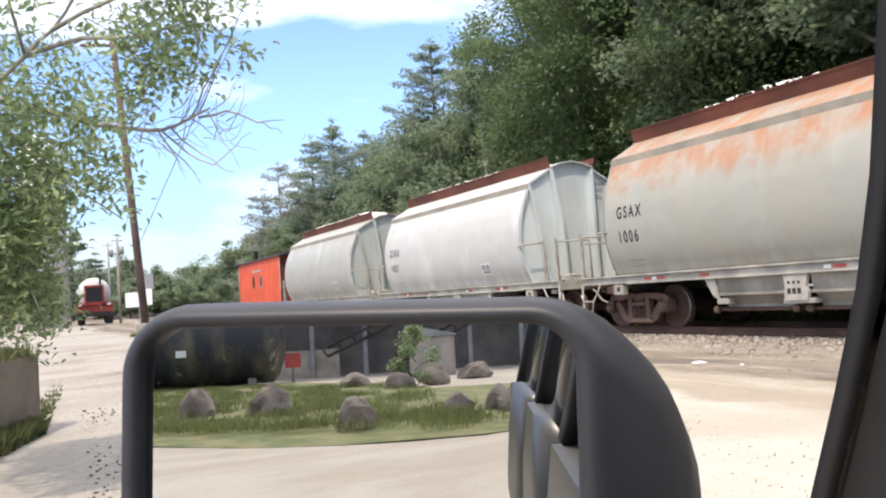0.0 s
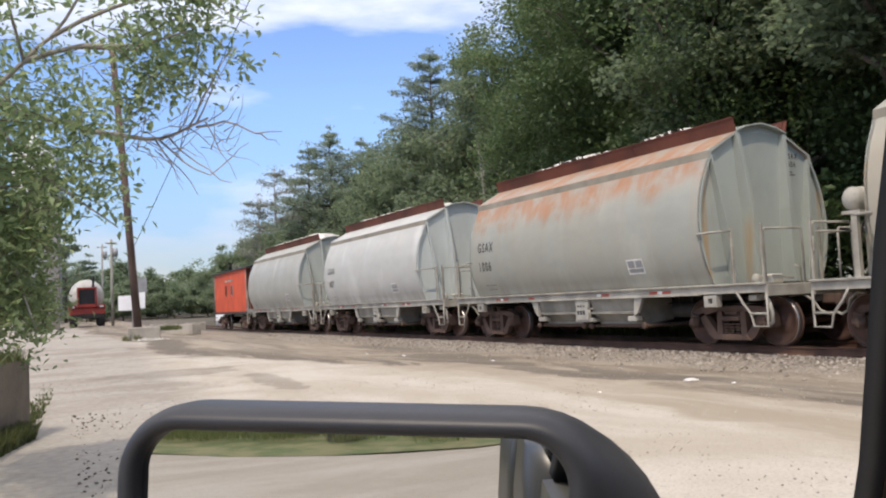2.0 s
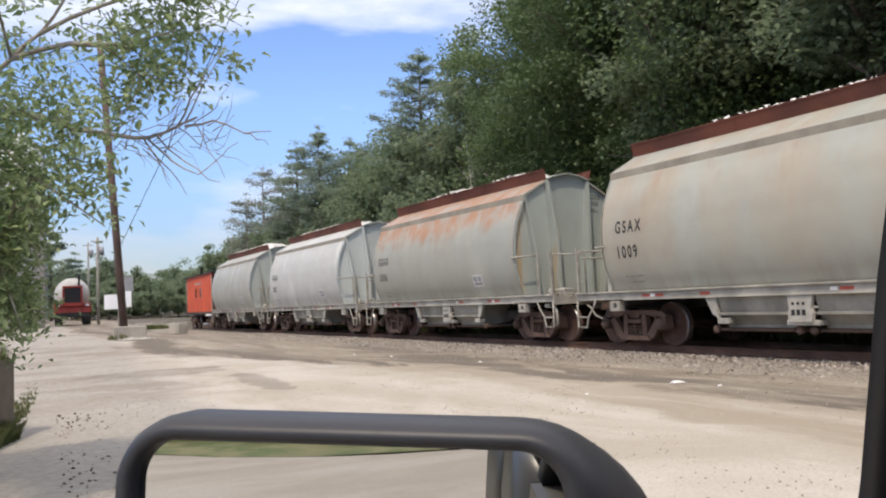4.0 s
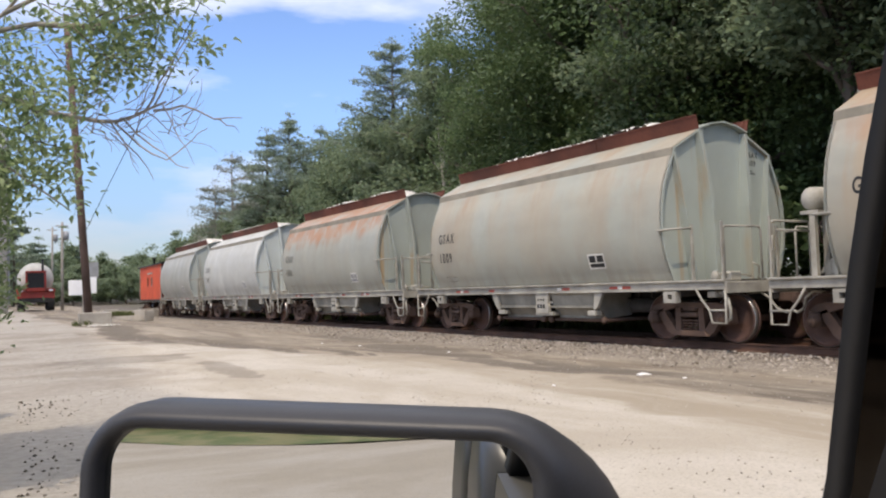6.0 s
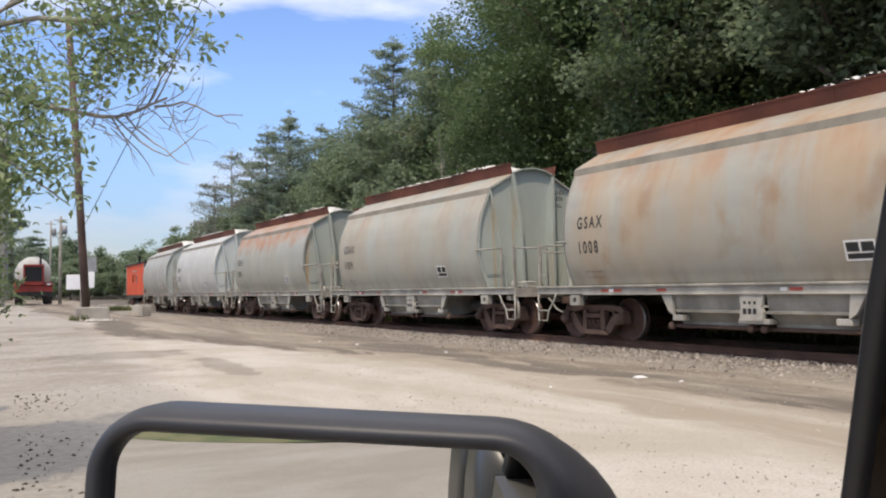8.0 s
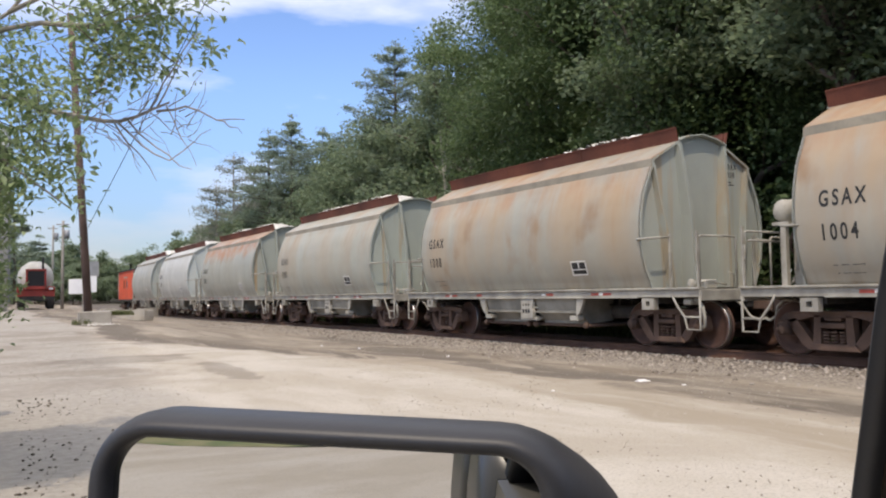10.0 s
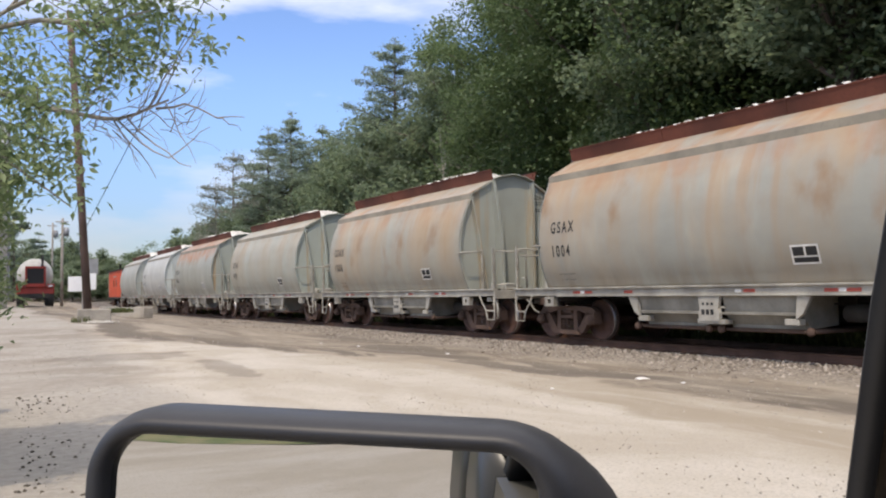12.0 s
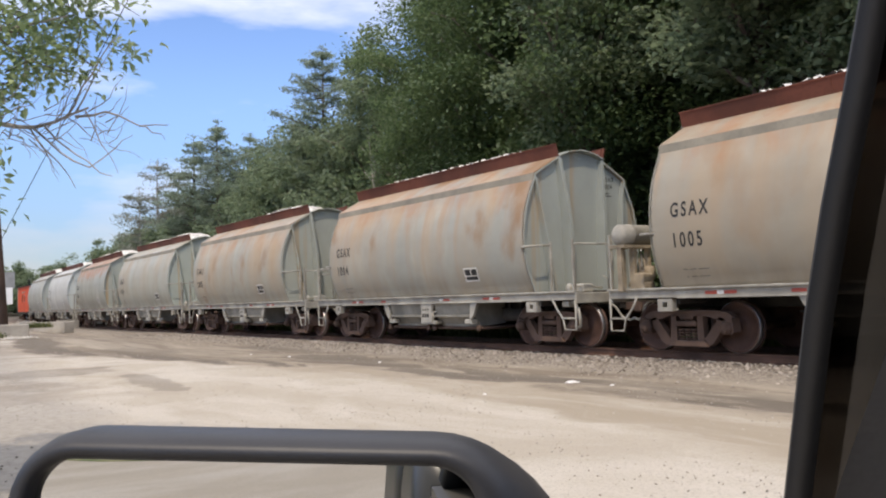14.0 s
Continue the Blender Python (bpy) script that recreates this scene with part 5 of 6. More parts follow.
def near_tree():
    """The box elder on the bank: limbs, long bare twigs and hanging leaf sprays."""
    rng, nr = random.Random(7), np.random.default_rng(7)
    root = Vector((-2.6, 8.6, 0.85))
    tree = thing("box_elder_tree", Matrix.Translation(root), "box elder with light green leaves and bare twigs", "tree")
    def rel(points):
        return [tuple(place(*p) - root) for p in points]
    bm = bmesh.new()
    tube(bm, [(0, 0, -0.1), (0.1, 0, 0.8), (0.35, -0.1, 1.6)] + [tuple(place(-5, 10, 8.3) - root), tuple(place(-3.0, 19, 8.3) - root), tuple(place(-1.0, 28, 8.6) - root)], [0.15, 0.12, 0.10, 0.05, 0.022, 0.010], 10)
    part("trunk", bm, M["pale_bark"], tree)
    limbs = [
        ([(-5, 10, 8.3), (-1.2, 13.2, 8.1), (1.2, 15.6, 7.9), (2.8, 17.2, 7.8), (4.4, 19.6, 7.7), (6.0, 23.5, 7.7)], 0.026, "pale_bark"),
        ([(1.2, 15.6, 7.9), (4.5, 16.8, 7.5), (8.0, 17.0, 7.2), (11.0, 18.0, 7.0)], 0.024, "pale_bark"),
        ([(2.8, 17.2, 7.8), (6.5, 19.2, 7.4), (10.0, 20.2, 7.1), (13.0, 20.6, 6.9)], 0.022, "pale_bark"),
        ([(-1.2, 13.2, 8.1), (1.5, 12.4, 7.8), (5.0, 11.6, 7.4), (8.2, 11.2, 7.2), (10.2, 11.6, 7.1), (12.2, 12.6, 7.0)], 0.030, "pale_bark"),
        ([(11.4, 12.0, 7.05), (13.2, 12.4, 7.0), (15.2, 11.6, 6.9), (17.0, 11.7, 6.8)], 0.011, "pale_bark"),
        ([(15.2, 11.6, 6.9), (16.0, 11.2, 6.85), (16.8, 10.8, 6.8)], 0.007, "pale_bark"),
        ([(9.0, 11.2, 7.15), (10.5, 9.8, 7.0), (12.2, 8.9, 6.9), (13.8, 10.2, 6.85), (14.8, 11.0, 6.8)], 0.009, "pale_bark"),
        ([(9.6, 11.4, 7.1), (11.4, 9.7, 7.0), (12.8, 8.6, 6.9), (13.6, 8.4, 6.9)], 0.008, "pale_bark"),
        ([(10.8, 11.8, 7.1), (11.8, 13.8, 7.0), (13.0, 15.8, 6.9), (14.2, 17.2, 6.9)], 0.010, "pale_bark"),
        ([(10.2, 11.6, 7.1), (11.0, 13.2, 7.0), (11.6, 14.2, 7.0)], 0.007, "pale_bark"),
        ([(11.4, 12.2, 7.05), (12.4, 14.2, 7.0), (13.6, 16.2, 6.9)], 0.008, "pale_bark"),
        ([(8.8, 11.2, 7.15), (10.4, 9.2, 7.1), (11.4, 7.6, 7.0)], 0.008, "pale_bark"),
        ([(12.0, 12.4, 7.0), (12.9, 10.4, 6.95), (13.9, 8.6, 6.9)], 0.006, "pale_bark"),
        ([(11.0, 11.9, 7.1), (12.2, 10.9, 7.0), (13.6, 10.4, 6.9)], 0.006, "pale_bark"),
        ([(-1.2, 13.2, 8.1), (1.0, 10.0, 7.7), (4.0, 7.4, 7.4), (6.4, 5.6, 7.2)], 0.018, "pale_bark"),
        ([(-4, 8, 8.2), (-2, 6, 7.7), (0.6, 3.0, 7.3), (1.6, -0.6, 7.0)], 0.022, "pale_bark"),
        ([(-5, 10, 8.3), (-3, 8, 7.8), (0.5, 6.5, 7.4), (2.4, 4.2, 7.2)], 0.022, "pale_bark"),
        ([(1.2, 15.6, 7.9), (0.6, 18, 7.7), (0.2, 21, 7.5), (1.5, 24, 7.4)], 0.016, "pale_bark"),
    ]
    for i in range(46):
        az, el = rng.uniform(6.5, 13.5), rng.uniform(10.2, 12.4)
        da, de = rng.uniform(0.4, 2.4), rng.uniform(-2.6, 3.4)
        limbs.append(([(az, el, 7.1), (az + da * 0.6, el + de * 0.4, 7.0), (az + da, el + de, 6.95)], rng.uniform(0.003, 0.006), "pale_bark"))
    for points, r, bark in limbs:
        bm = bmesh.new()
        pts = rel(points)
        n = len(pts)
        fine = []
        for a, b in zip(pts, pts[1:]):
            a, b = Vector(a), Vector(b)
            for s in (0, 0.5):
                j = Vector([rng.uniform(-1, 1) for _ in range(3)]) * 0.02
                fine.append(a.lerp(b, s) + (j if s else Vector()))
        fine.append(Vector(pts[-1]))
        m = len(fine)
        tube(bm, fine, [r * (1 - 0.72 * i / (m - 1)) for i in range(m)], 6)
        part("limb", bm, M[bark], tree)

    def wanted(az, el):
        """Where the leaf sprays hang."""
        if el > 14.5 and az < 7 and rng.random() < 0.6:
            return False
        if az < 0.2:
            return -0.4 < el < 26 and rng.random() < 0.95
        if el < -0.3:
            return az < 1.0 and rng.random() < 0.12
        if el < 5:
            return az < 2.3 - 0.1 * abs(el - 2) and rng.random() < 0.9
        if el < 9:
            return (az < 3.2 and rng.random() < 0.6) or (az < 7.2 and rng.random() < 0.20)
        if el < 12:
            return (az < 5.0 and rng.random() < 0.75) or (az < 7.6 and rng.random() < 0.30)
        edge = 9.0 + 6.2 * min(1, max(0, (el - 13) / 4.0)) - max(0, el - 18.5) * 0.8
        return az < edge and rng.random() < (0.9 if az < 6 else 0.6)
    sprays = []
    tries = 0
    while len(sprays) < 560 and tries < 12000:
        tries += 1
        az, el = rng.uniform(-7, 15.4), rng.uniform(-2.0, 26)
        if tries % 4 == 0:
            az, el = rng.uniform(-5, 3), rng.uniform(-2, 9)
        if wanted(az, el):
            d = rng.uniform(6.9, 7.6) if az > 6 else rng.uniform(6.7, 9.2)
            sprays.append(place(az, el, d) - root)
    centres, sizes = [], []
    bm = bmesh.new()
    for c in sprays:
        n = rng.randint(30, 46)
        d = Vector((rng.uniform(-0.3, 1), rng.uniform(-0.8, 0.5), rng.uniform(-0.9, 0.25))).normalized()
        length = rng.uniform(0.28, 0.5)
        tube(bm, [c - d * length * 0.6, c + d * length * 0.5], [0.005, 0.002], 4)
        for i in range(n):
            p = c + d * rng.uniform(-0.5, 0.6) * length + Vector([rng.gauss(0, 0.088) for _ in range(3)])
            centres.append(tuple(p))
            sizes.append(rng.uniform(0.055, 0.105))
    tagged(part("twig", bm, M["bark"], tree), kind="stuff")
    part("crown", leaves_mesh("crown", np.array(centres), sizes, M["leaf_near"], 0.44, 0.8, nr, 0.4), None, tree, "light green compound leaves")
    return tree


near_tree()


# ---------------------------------------------------------------- the yard's left side
def stand(az, d):
    p = place(az, 0, d)
    return pose(p.x, p.y, ground_z(p.x, p.y))


def retaining_wall():
    w = thing("retaining_wall", pose(0, 0, 0), "low dirty concrete retaining wall beside the road", "wall", kind="structure")
    bm = bmesh.new()
    pts = [(0.24, 11.75), (-0.36, 10.2), (-1.25, 8.0), (-2.6, 4.6)]
    n = len(pts)
    rows = []
    rng = random.Random(3)
    for x, y in pts:
        ring = []
        for off in (0.0, -0.28):
            for z in (-0.2, 0.93):
                ring.append(bm.verts.new((x + off * 0.93, y - off * 0.37, z + (rng.uniform(-0.02, 0.02) if z > 0 else 0))))
        rows.append((ring[0], ring[1], ring[3], ring[2]))
    for a, b in zip(rows, rows[1:]):
        for i in range(4):
            bm.faces.new((a[i], a[(i + 1) % 4], b[(i + 1) % 4], b[i]))
    bm.faces.new(rows[0])
    bm.faces.new(rows[-1][::-1])
    bmesh.ops.recalc_face_normals(bm, faces=bm.faces)
    bmesh.ops.bevel(bm, geom=bm.edges[:], offset=0.02, segments=2, affect="EDGES")
    part("concrete_face", bm, M["wall"], w)
    return w


retaining_wall()


def bank():
    """The earth bank held by the wall."""
    bm = bmesh.new()
    front = [(-0.02, 11.85), (-0.62, 10.3), (-1.51, 8.1), (-2.86, 4.7)]
    back = [(-4.5, 14.0), (-6.0, 12.0), (-8.0, 9.0), (-9.0, 4.0)]
    a = [bm.verts.new((x, y, 0.86)) for x, y in front]
    b = [bm.verts.new((x, y, 1.0)) for x, y in back]
    c = [bm.verts.new((x - 8, y + 1, 1.05)) for x, y in back]
    e = [bm.verts.new((-0.6, 14.5, 0.05)), bm.verts.new((-6, 19, 0.1)), bm.verts.new((-14, 18, 0.1))]
    for r, s in ((a, b), (b, c)):
        for i in range(3):
            bm.faces.new((r[i], r[i + 1], s[i + 1], s[i]))
    bm.faces.new((a[0], b[0], e[1], e[0]))
    bm.faces.new((b[0], c[0], e[2], e[1]))
    bmesh.ops.recalc_face_normals(bm, faces=bm.faces)
    k = Mat("bank soil and turf", 0.95)
    k.colour(k.mix(k.ramp(k.noise(3, 5), 0.4, 0.6), (0.10, 0.11, 0.035), (0.17, 0.13, 0.08)))
    return tagged(part("bank", bm, k.m), "grassy earth bank behind the concrete wall", "bank", kind="structure")


bank()


def grass_patch(name, spots, height, count, label, seed, width=0.012, blade="grass"):
    """Upright blades over discs (x, y, radius, z)."""
    nr = np.random.default_rng(seed)
    spots = np.array(spots)
    wt = spots[:, 2] ** 2
    which = nr.choice(len(spots), count, p=wt / wt.sum())
    a, r = nr.uniform(0, math.tau, count), np.sqrt(nr.random(count))
    base = np.stack([spots[which, 0] + np.cos(a) * r * spots[which, 2], spots[which, 1] + np.sin(a) * r * spots[which, 2], spots[which, 3]], 1)
    h = height * nr.uniform(0.4, 1.2, count)
    lean = nr.normal(size=(count, 2)) * 0.35
    tip = base + np.stack([lean[:, 0] * h, lean[:, 1] * h, h], 1)
    b = nr.uniform(0, math.tau, count)
    w = np.stack([np.cos(b), np.sin(b), np.zeros(count)], 1) * width * nr.uniform(0.6, 1.4, count)[:, None]
    mid = (base + tip) / 2 + np.stack([-lean[:, 0] * h * 0.12, -lean[:, 1] * h * 0.12, h * 0.06], 1)
    co = np.stack([base - w, base + w, mid + w * 0.7, tip, mid - w * 0.7], 1).reshape(-1, 3)
    faces = [(5 * i, 5 * i + 1, 5 * i + 2, 5 * i + 3, 5 * i + 4) for i in range(count)]
    me = bpy.data.meshes.new(name)
    me.from_pydata(co.tolist(), [], faces)
    me.materials.append(M[blade])
    return tagged(new(name, me), label, "grass", kind="stuff")


def along(points, n, radius, z):
    out = []
    for (x0, y0), (x1, y1) in zip(points, points[1:]):
        for i in range(n):
            t = i / n
            out.append((x0 + (x1 - x0) * t, y0 + (y1 - y0) * t, radius, z))
    return out


grass_patch("grass", along([(-0.25, 11.7), (-0.9, 10.2), (-1.8, 8.0), (-3.2, 4.6)], 5, 0.45, 0.87), 0.22, 5000, "rough green grass on top of the wall", 1)
grass_patch("grass", along([(0.12, 11.2), (-0.28, 10.0), (-1.0, 8.0), (-2.0, 5.2)], 6, 0.16, 0.0), 0.22, 7000, "tall rough grass at the foot of the wall", 2)
grass_patch("grass", along([(0.15, 12.4), (0.45, 15.0), (0.75, 19.0)], 5, 0.14, 0.02), 0.13, 420, "low weeds at the road edge", 3)
grass_patch("grass", [(*place(7.0, 0, 31.9).xy, 0.35, 0.5), (*place(9.3, 0, 44).xy, 0.6, 0.62)], 0.25, 500, "weeds beside the concrete blocks", 8, 0.02)
grass_patch("grass", along([(15.9, 0), (15.9, 62)], 40, 0.9, 0.02), 0.55, 16000, "tall weeds behind the railway track", 4, 0.02)


def utility_pole():
    base = place(7.45, 0, 33.6)
    z = ground_z(base.x, base.y)
    p = thing("utility_pole", pose(base.x, base.y, z), "leaning brown wooden utility pole", "utility pole")
    top = place(6.25, 17.5, 33.9) - Vector((base.x, base.y, z))
    bm = bmesh.new()
    tube(bm, [(0, 0, -0.3), tuple(top * 0.5), tuple(top)], [0.15, 0.13, 0.11], 12)
    part("shaft", bm, M["pole"], p)
    bm = bmesh.new()
    tube(bm, [tuple(top * 0.96 + Vector((-1.1, 0.2, 0))), tuple(top * 0.96 + Vector((1.1, -0.2, 0)))], 0.06, 6)
    part("crossarm", bm, M["pole"], p)
    return p


utility_pole()


def cable(name, a, b, sag, r, label):
    a, b = Vector(a), Vector(b)
    bm = bmesh.new()
    tube(bm, [a.lerp(b, t / 12) - Vector((0, 0, sag * 4 * (t / 12) * (1 - t / 12))) for t in range(13)], r, 5)
    return tagged(part(name, bm, M["black_trim"]), label, "cable")


cable("guy_cable", place(18.0, 25.2, 22), place(7.1, 4.0, 33.6), 0.0, 0.012, "dark slanting cable over the yard")
cable("power_line", place(6.3, 16.3, 33.8), place(-6, 12.5, 70), 0.5, 0.012, "thin black overhead power line")
cable("power_line", place(6.3, 15.8, 33.8), place(5.55, 6.2, 118), 0.6, 0.012, "thin black overhead power line")

for i, (az, d, el, r) in enumerate([(5.9, 96, 4.9, 0.17), (5.35, 118, 4.6, 0.15)]):
    base = place(az, 0, d)
    z = ground_z(base.x, base.y)
    p = thing("utility_pole", pose(base.x, base.y, z), "grey far wooden utility pole with crossarm", "utility pole")
    h = d * math.tan(radians(el)) + EYE - z
    part("shaft", tube(bmesh.new(), [(0, 0, -0.3), (0, 0, h * 0.5), (0.05, 0, h)], [r, r * 0.85, r * 0.7], 9), M["pole_grey"], p)
    part("crossarm", tube(bmesh.new(), [(-0.6, 0, h - 0.4), (0.6, 0, h - 0.4)], 0.06, 6), M["pole_grey"], p)
    part("transformer", lathe(bmesh.new(), [(h - 1.9, 0.05), (h - 1.85, 0.28), (h - 1.0, 0.28), (h - 0.95, 0.05)], "z", 10), M["steel_grey"], p).location = (0.4, 0, 0)


def sign_board():
    base = place(7.1, 0, 46)
    z = ground_z(base.x, base.y)
    s = thing("sign", pose(base.x, base.y, z, 0, 0, -7), "blank white sign boards on a post", "sign")
    part("post", box(bmesh.new(), -0.05, 0.05, -0.04, 0.04, -0.2, 1.3), M["pole_grey"], s)
    part("board", box(bmesh.new(), -0.68, 0.02, -0.08, -0.05, 1.10, 1.85, 0.01), M["sign"], s)
    part("board", box(bmesh.new(), 0.0, 0.62, 0.0, 0.03, 1.18, 2.0, 0.01), M["sign"], s)
    part("board", box(bmesh.new(), 0.15, 0.72, 0.06, 0.09, 1.95, 2.75, 0.01), M["steel_grey"], s)
    return s


sign_board()


def concrete_block(m, sx, sy, sz, label):
    bm = bmesh.new()
    box(bm, -sx / 2, sx / 2, -sy / 2, sy / 2, -0.05, sz, 0.03)
    ob = part("concrete_block", bm, M["concrete"])
    ob.matrix_basis = m
    return tagged(ob, label, "concrete block", "concrete blocks in the yard")


concrete_block(stand(7.75, 32.2) @ pose(0, 0, 0, 0, 0, -4), 1.08, 0.6, 0.44, "pale weathered concrete block in front of the pole")
concrete_block(stand(9.6, 46) @ pose(0, 0, 0, 0, 0, -60), 3.4, 0.6, 0.5, "long low concrete barrier lying in the yard")
concrete_block(stand(8.6, 60) @ pose(0, 0, 0, 0, 0, 10), 1.0, 0.6, 0.55, "pale concrete block far in the yard")
concrete_block(stand(10.9, 66) @ pose(0, 0, 0, 0, 0, 10), 1.4, 0.6, 0.6, "pale concrete block far in the yard")


def rubble(name, spots, material, label, category, seed, kind="stuff"):
    """Angular stones (x, y, size) lying on the ground, in one mesh."""
    rng = random.Random(seed)
    verts, faces = [], []
    for x, y, s in spots:
        z = ground_z(x, y)
        o = len(verts)
        a = rng.uniform(0, math.tau)
        for dx, dy, dz in ((1, 0, 0), (0.1, 0.9, 0.1), (-1, 0.1, 0), (0, -0.9, 0.1), (0.2, 0.1, 0.75), (0, 0, -0.5)):
            f = s * rng.uniform(0.6, 1.2)
            verts.append((x + f * (dx * math.cos(a) - dy * math.sin(a)), y + f * (dx * math.sin(a) + dy * math.cos(a)), z + f * dz + s * 0.15))
        for t in ((0, 1, 4), (1, 2, 4), (2, 3, 4), (3, 0, 4), (1, 0, 5), (2, 1, 5), (3, 2, 5), (0, 3, 5)):
            faces.append(tuple(o + i for i in t))
    me = bpy.data.meshes.new(name)
    me.from_pydata(verts, [], faces)
    me.materials.append(material)
    return tagged(new(name, me), label, category, kind=kind)


def stone_mix(name, dark, light):
    k = Mat(name, 0.95)
    k.colour(k.mix(k.per_island(), dark, light))
    return k.m


rng = random.Random(11)
rubble("ballast_stones", [(13.1 - abs(rng.gauss(0, 1.0)), rng.uniform(2, 45), rng.uniform(0.012, 0.05)) for _ in range(9000)], stone_mix("grey ballast stones", (0.13, 0.105, 0.08), (0.44, 0.39, 0.33)), "loose grey ballast stones beside the rail", "ballast", 1)
rubble("pebbles", [(rng.uniform(0.6, 11), 3 + 20 * rng.random() ** 1.5, rng.uniform(0.004, 0.016)) for _ in range(6000)], stone_mix("small yard pebbles", (0.22, 0.19, 0.155), (0.44, 0.40, 0.345)), "small loose pebbles scattered on the yard", "pebbles", 2)
rubble("clods", [(0.35 + abs(rng.gauss(0, 0.35)) + (y - 6) * 0.06, y, rng.uniform(0.008, 0.026)) for y in [rng.uniform(5.5, 13.5) for _ in range(190)]], stone_mix("dark leaf litter and clods", (0.05, 0.04, 0.03), (0.12, 0.095, 0.07)), "dark clods and dead leaves on the road edge", "leaf litter", 3)

chip = [place(7.0 + rng.uniform(0, 2.2), 0, rng.uniform(30.6, 32.0)) for _ in range(90)]
rubble("broken_stones", [(p.x, p.y, rng.uniform(0.02, 0.09)) for p in chip], stone_mix("pale broken stones", (0.34, 0.31, 0.26), (0.62, 0.60, 0.55)), "pale broken stones heaped before the concrete block", "stones", 4)


def boulder(m, size, material, label, category, seed, name="boulder", group=""):
    bm = bmesh.new()
    bmesh.ops.create_icosphere(bm, subdivisions=3 if max(size) > 0.25 else 2, radius=1)
    for v in bm.verts:
        n = v.co.normalized()
        k = 1 + 0.42 * noise.noise(n * 1.4 + Vector((seed * 7.3, 0, 0))) + 0.16 * noise.noise(n * 3.7 + Vector((seed, 3, 0)))
        # broken faces: flatten towards a few planes
        for j in range(5):
            q = Vector((math.sin(seed * 3.1 + j * 2.3), math.cos(seed * 1.7 + j * 1.9), 0.75 + 0.5 * math.sin(j * 1.3 + seed))).normalized()
            k = min(k, 0.80 / max(0.2, n.dot(q)))
        c = n * k
        c.z = max(c.z, -0.35)
        v.co = Vector((c.x * size[0], c.y * size[1], (c.z + 0.3) * size[2]))
    ob = part(name, bm, material, smooth=False)
    ob.matrix_basis = m
    return tagged(ob, label, category, group)


boulder(stand(43.3, 13.4), (0.14, 0.075, 0.04), M["white_stone"], "flat white stone lying on the gravel", "stone", 1, "stone")
for i, (az, d, s) in enumerate([(24.5, 21.5, 0.035), (37.5, 12.2, 0.025), (22.0, 22.5, 0.03), (46.0, 13.0, 0.03), (30.5, 18.8, 0.035)]):
    boulder(stand(az, d), (s * 1.3, s, s * 0.6), M["white_stone"], "small white stone on the dirt", "stone", 20 + i, "stone", "small white stones")


# ---------------------------------------------------------------- parked truck and silo
def tank_truck():
    base = place(4.42, 0, 63)
    t = thing("drum_truck", pose(base.x, base.y, ground_z(base.x, base.y), 0, 0, -4), "old red truck with a pale drum, seen from behind", "truck")
    bm = bmesh.new()
    lathe(bm, [(-0.9, 0.30), (-0.85, 0.80), (-0.3, 1.10), (1.6, 1.16), (3.2, 0.8), (3.6, 0.4)], "y", 28)
    part("drum", bm, M["drum"], t).location = (0, 0.9, 2.15)
    part("rear_body", box(bmesh.new(), -1.13, 1.13, -1.2, 0.2, 0.80, 1.32, 0.06), M["red_truck"], t)
    part("tail_beam", box(bmesh.new(), -0.85, 0.85, -1.26, -1.18, 0.55, 0.86, 0.03), M["under"], t, "black tail beam")
    frame_bm = bmesh.new()
    for a, b, c, d in ((-0.62, -0.50, 1.3, 2.62), (0.50, 0.62, 1.3, 2.62), (-0.62, 0.62, 2.52, 2.66), (-0.62, 0.62, 1.3, 1.52)):
        box(frame_bm, a, b, -1.42, -0.35, c, d, 0.02)
    part("engine_housing", frame_bm, M["red_truck"], t)
    part("grille", box(bmesh.new(), -0.50, 0.50, -1.38, -1.30, 1.52, 2.52, 0.02), M["roof_black"], t, "dark radiator grille")
    for x in (-0.9, 0.9):
        part("fender", box(bmesh.new(), x - 0.25, x + 0.25, -1.35, -0.1, 1.22, 1.50, 0.06), M["red_truck"], t)
        part("tail_light", box(bmesh.new(), x - 0.12, x + 0.12, -1.375, -1.345, 1.28, 1.42, 0.01), M["sign"], t, "pale tail light")
    part("chassis", box(bmesh.new(), -0.5, 0.5, -1.2, 6.2, 0.6, 0.85, 0.02), M["under"], t)
    part("cab", box(bmesh.new(), -1.0, 1.0, 4.4, 6.2, 0.8, 2.6, 0.1), M["red_truck"], t)
    part("exhaust", tube(bmesh.new(), [(0.42, -0.6, 2.5), (0.42, -0.6, 3.45)], 0.07, 8), M["roof_black"], t)
    wheel = mesh_from("wheel", lathe(bmesh.new(), [(-0.24, 0.15), (-0.24, 0.46), (-0.18, 0.56), (0.18, 0.56), (0.24, 0.46), (0.24, 0.15)], "x", 24), M["tyre"])
    for x in (-0.88, 0.88):
        for y in (-0.7, 1.6, 4.9):
            part("wheel", wheel, None, t).location = (x, y, 0.56)
    return t


tank_truck()


def silo():
    base = place(1.6, 0, 58)
    s = thing("silo", pose(base.x, base.y, ground_z(base.x, base.y)), "tall pale grey silo behind the trees", "silo")
    part("shell", lathe(bmesh.new(), [(0, 1.3), (11.2, 1.3), (12.2, 0.2)], "z", 28), M["silo"], s)
    part("ladder", box(bmesh.new(), 1.3, 1.42, -0.2, 0.2, 0.5, 11.5), M["steel_grey"], s)
    return s


silo()


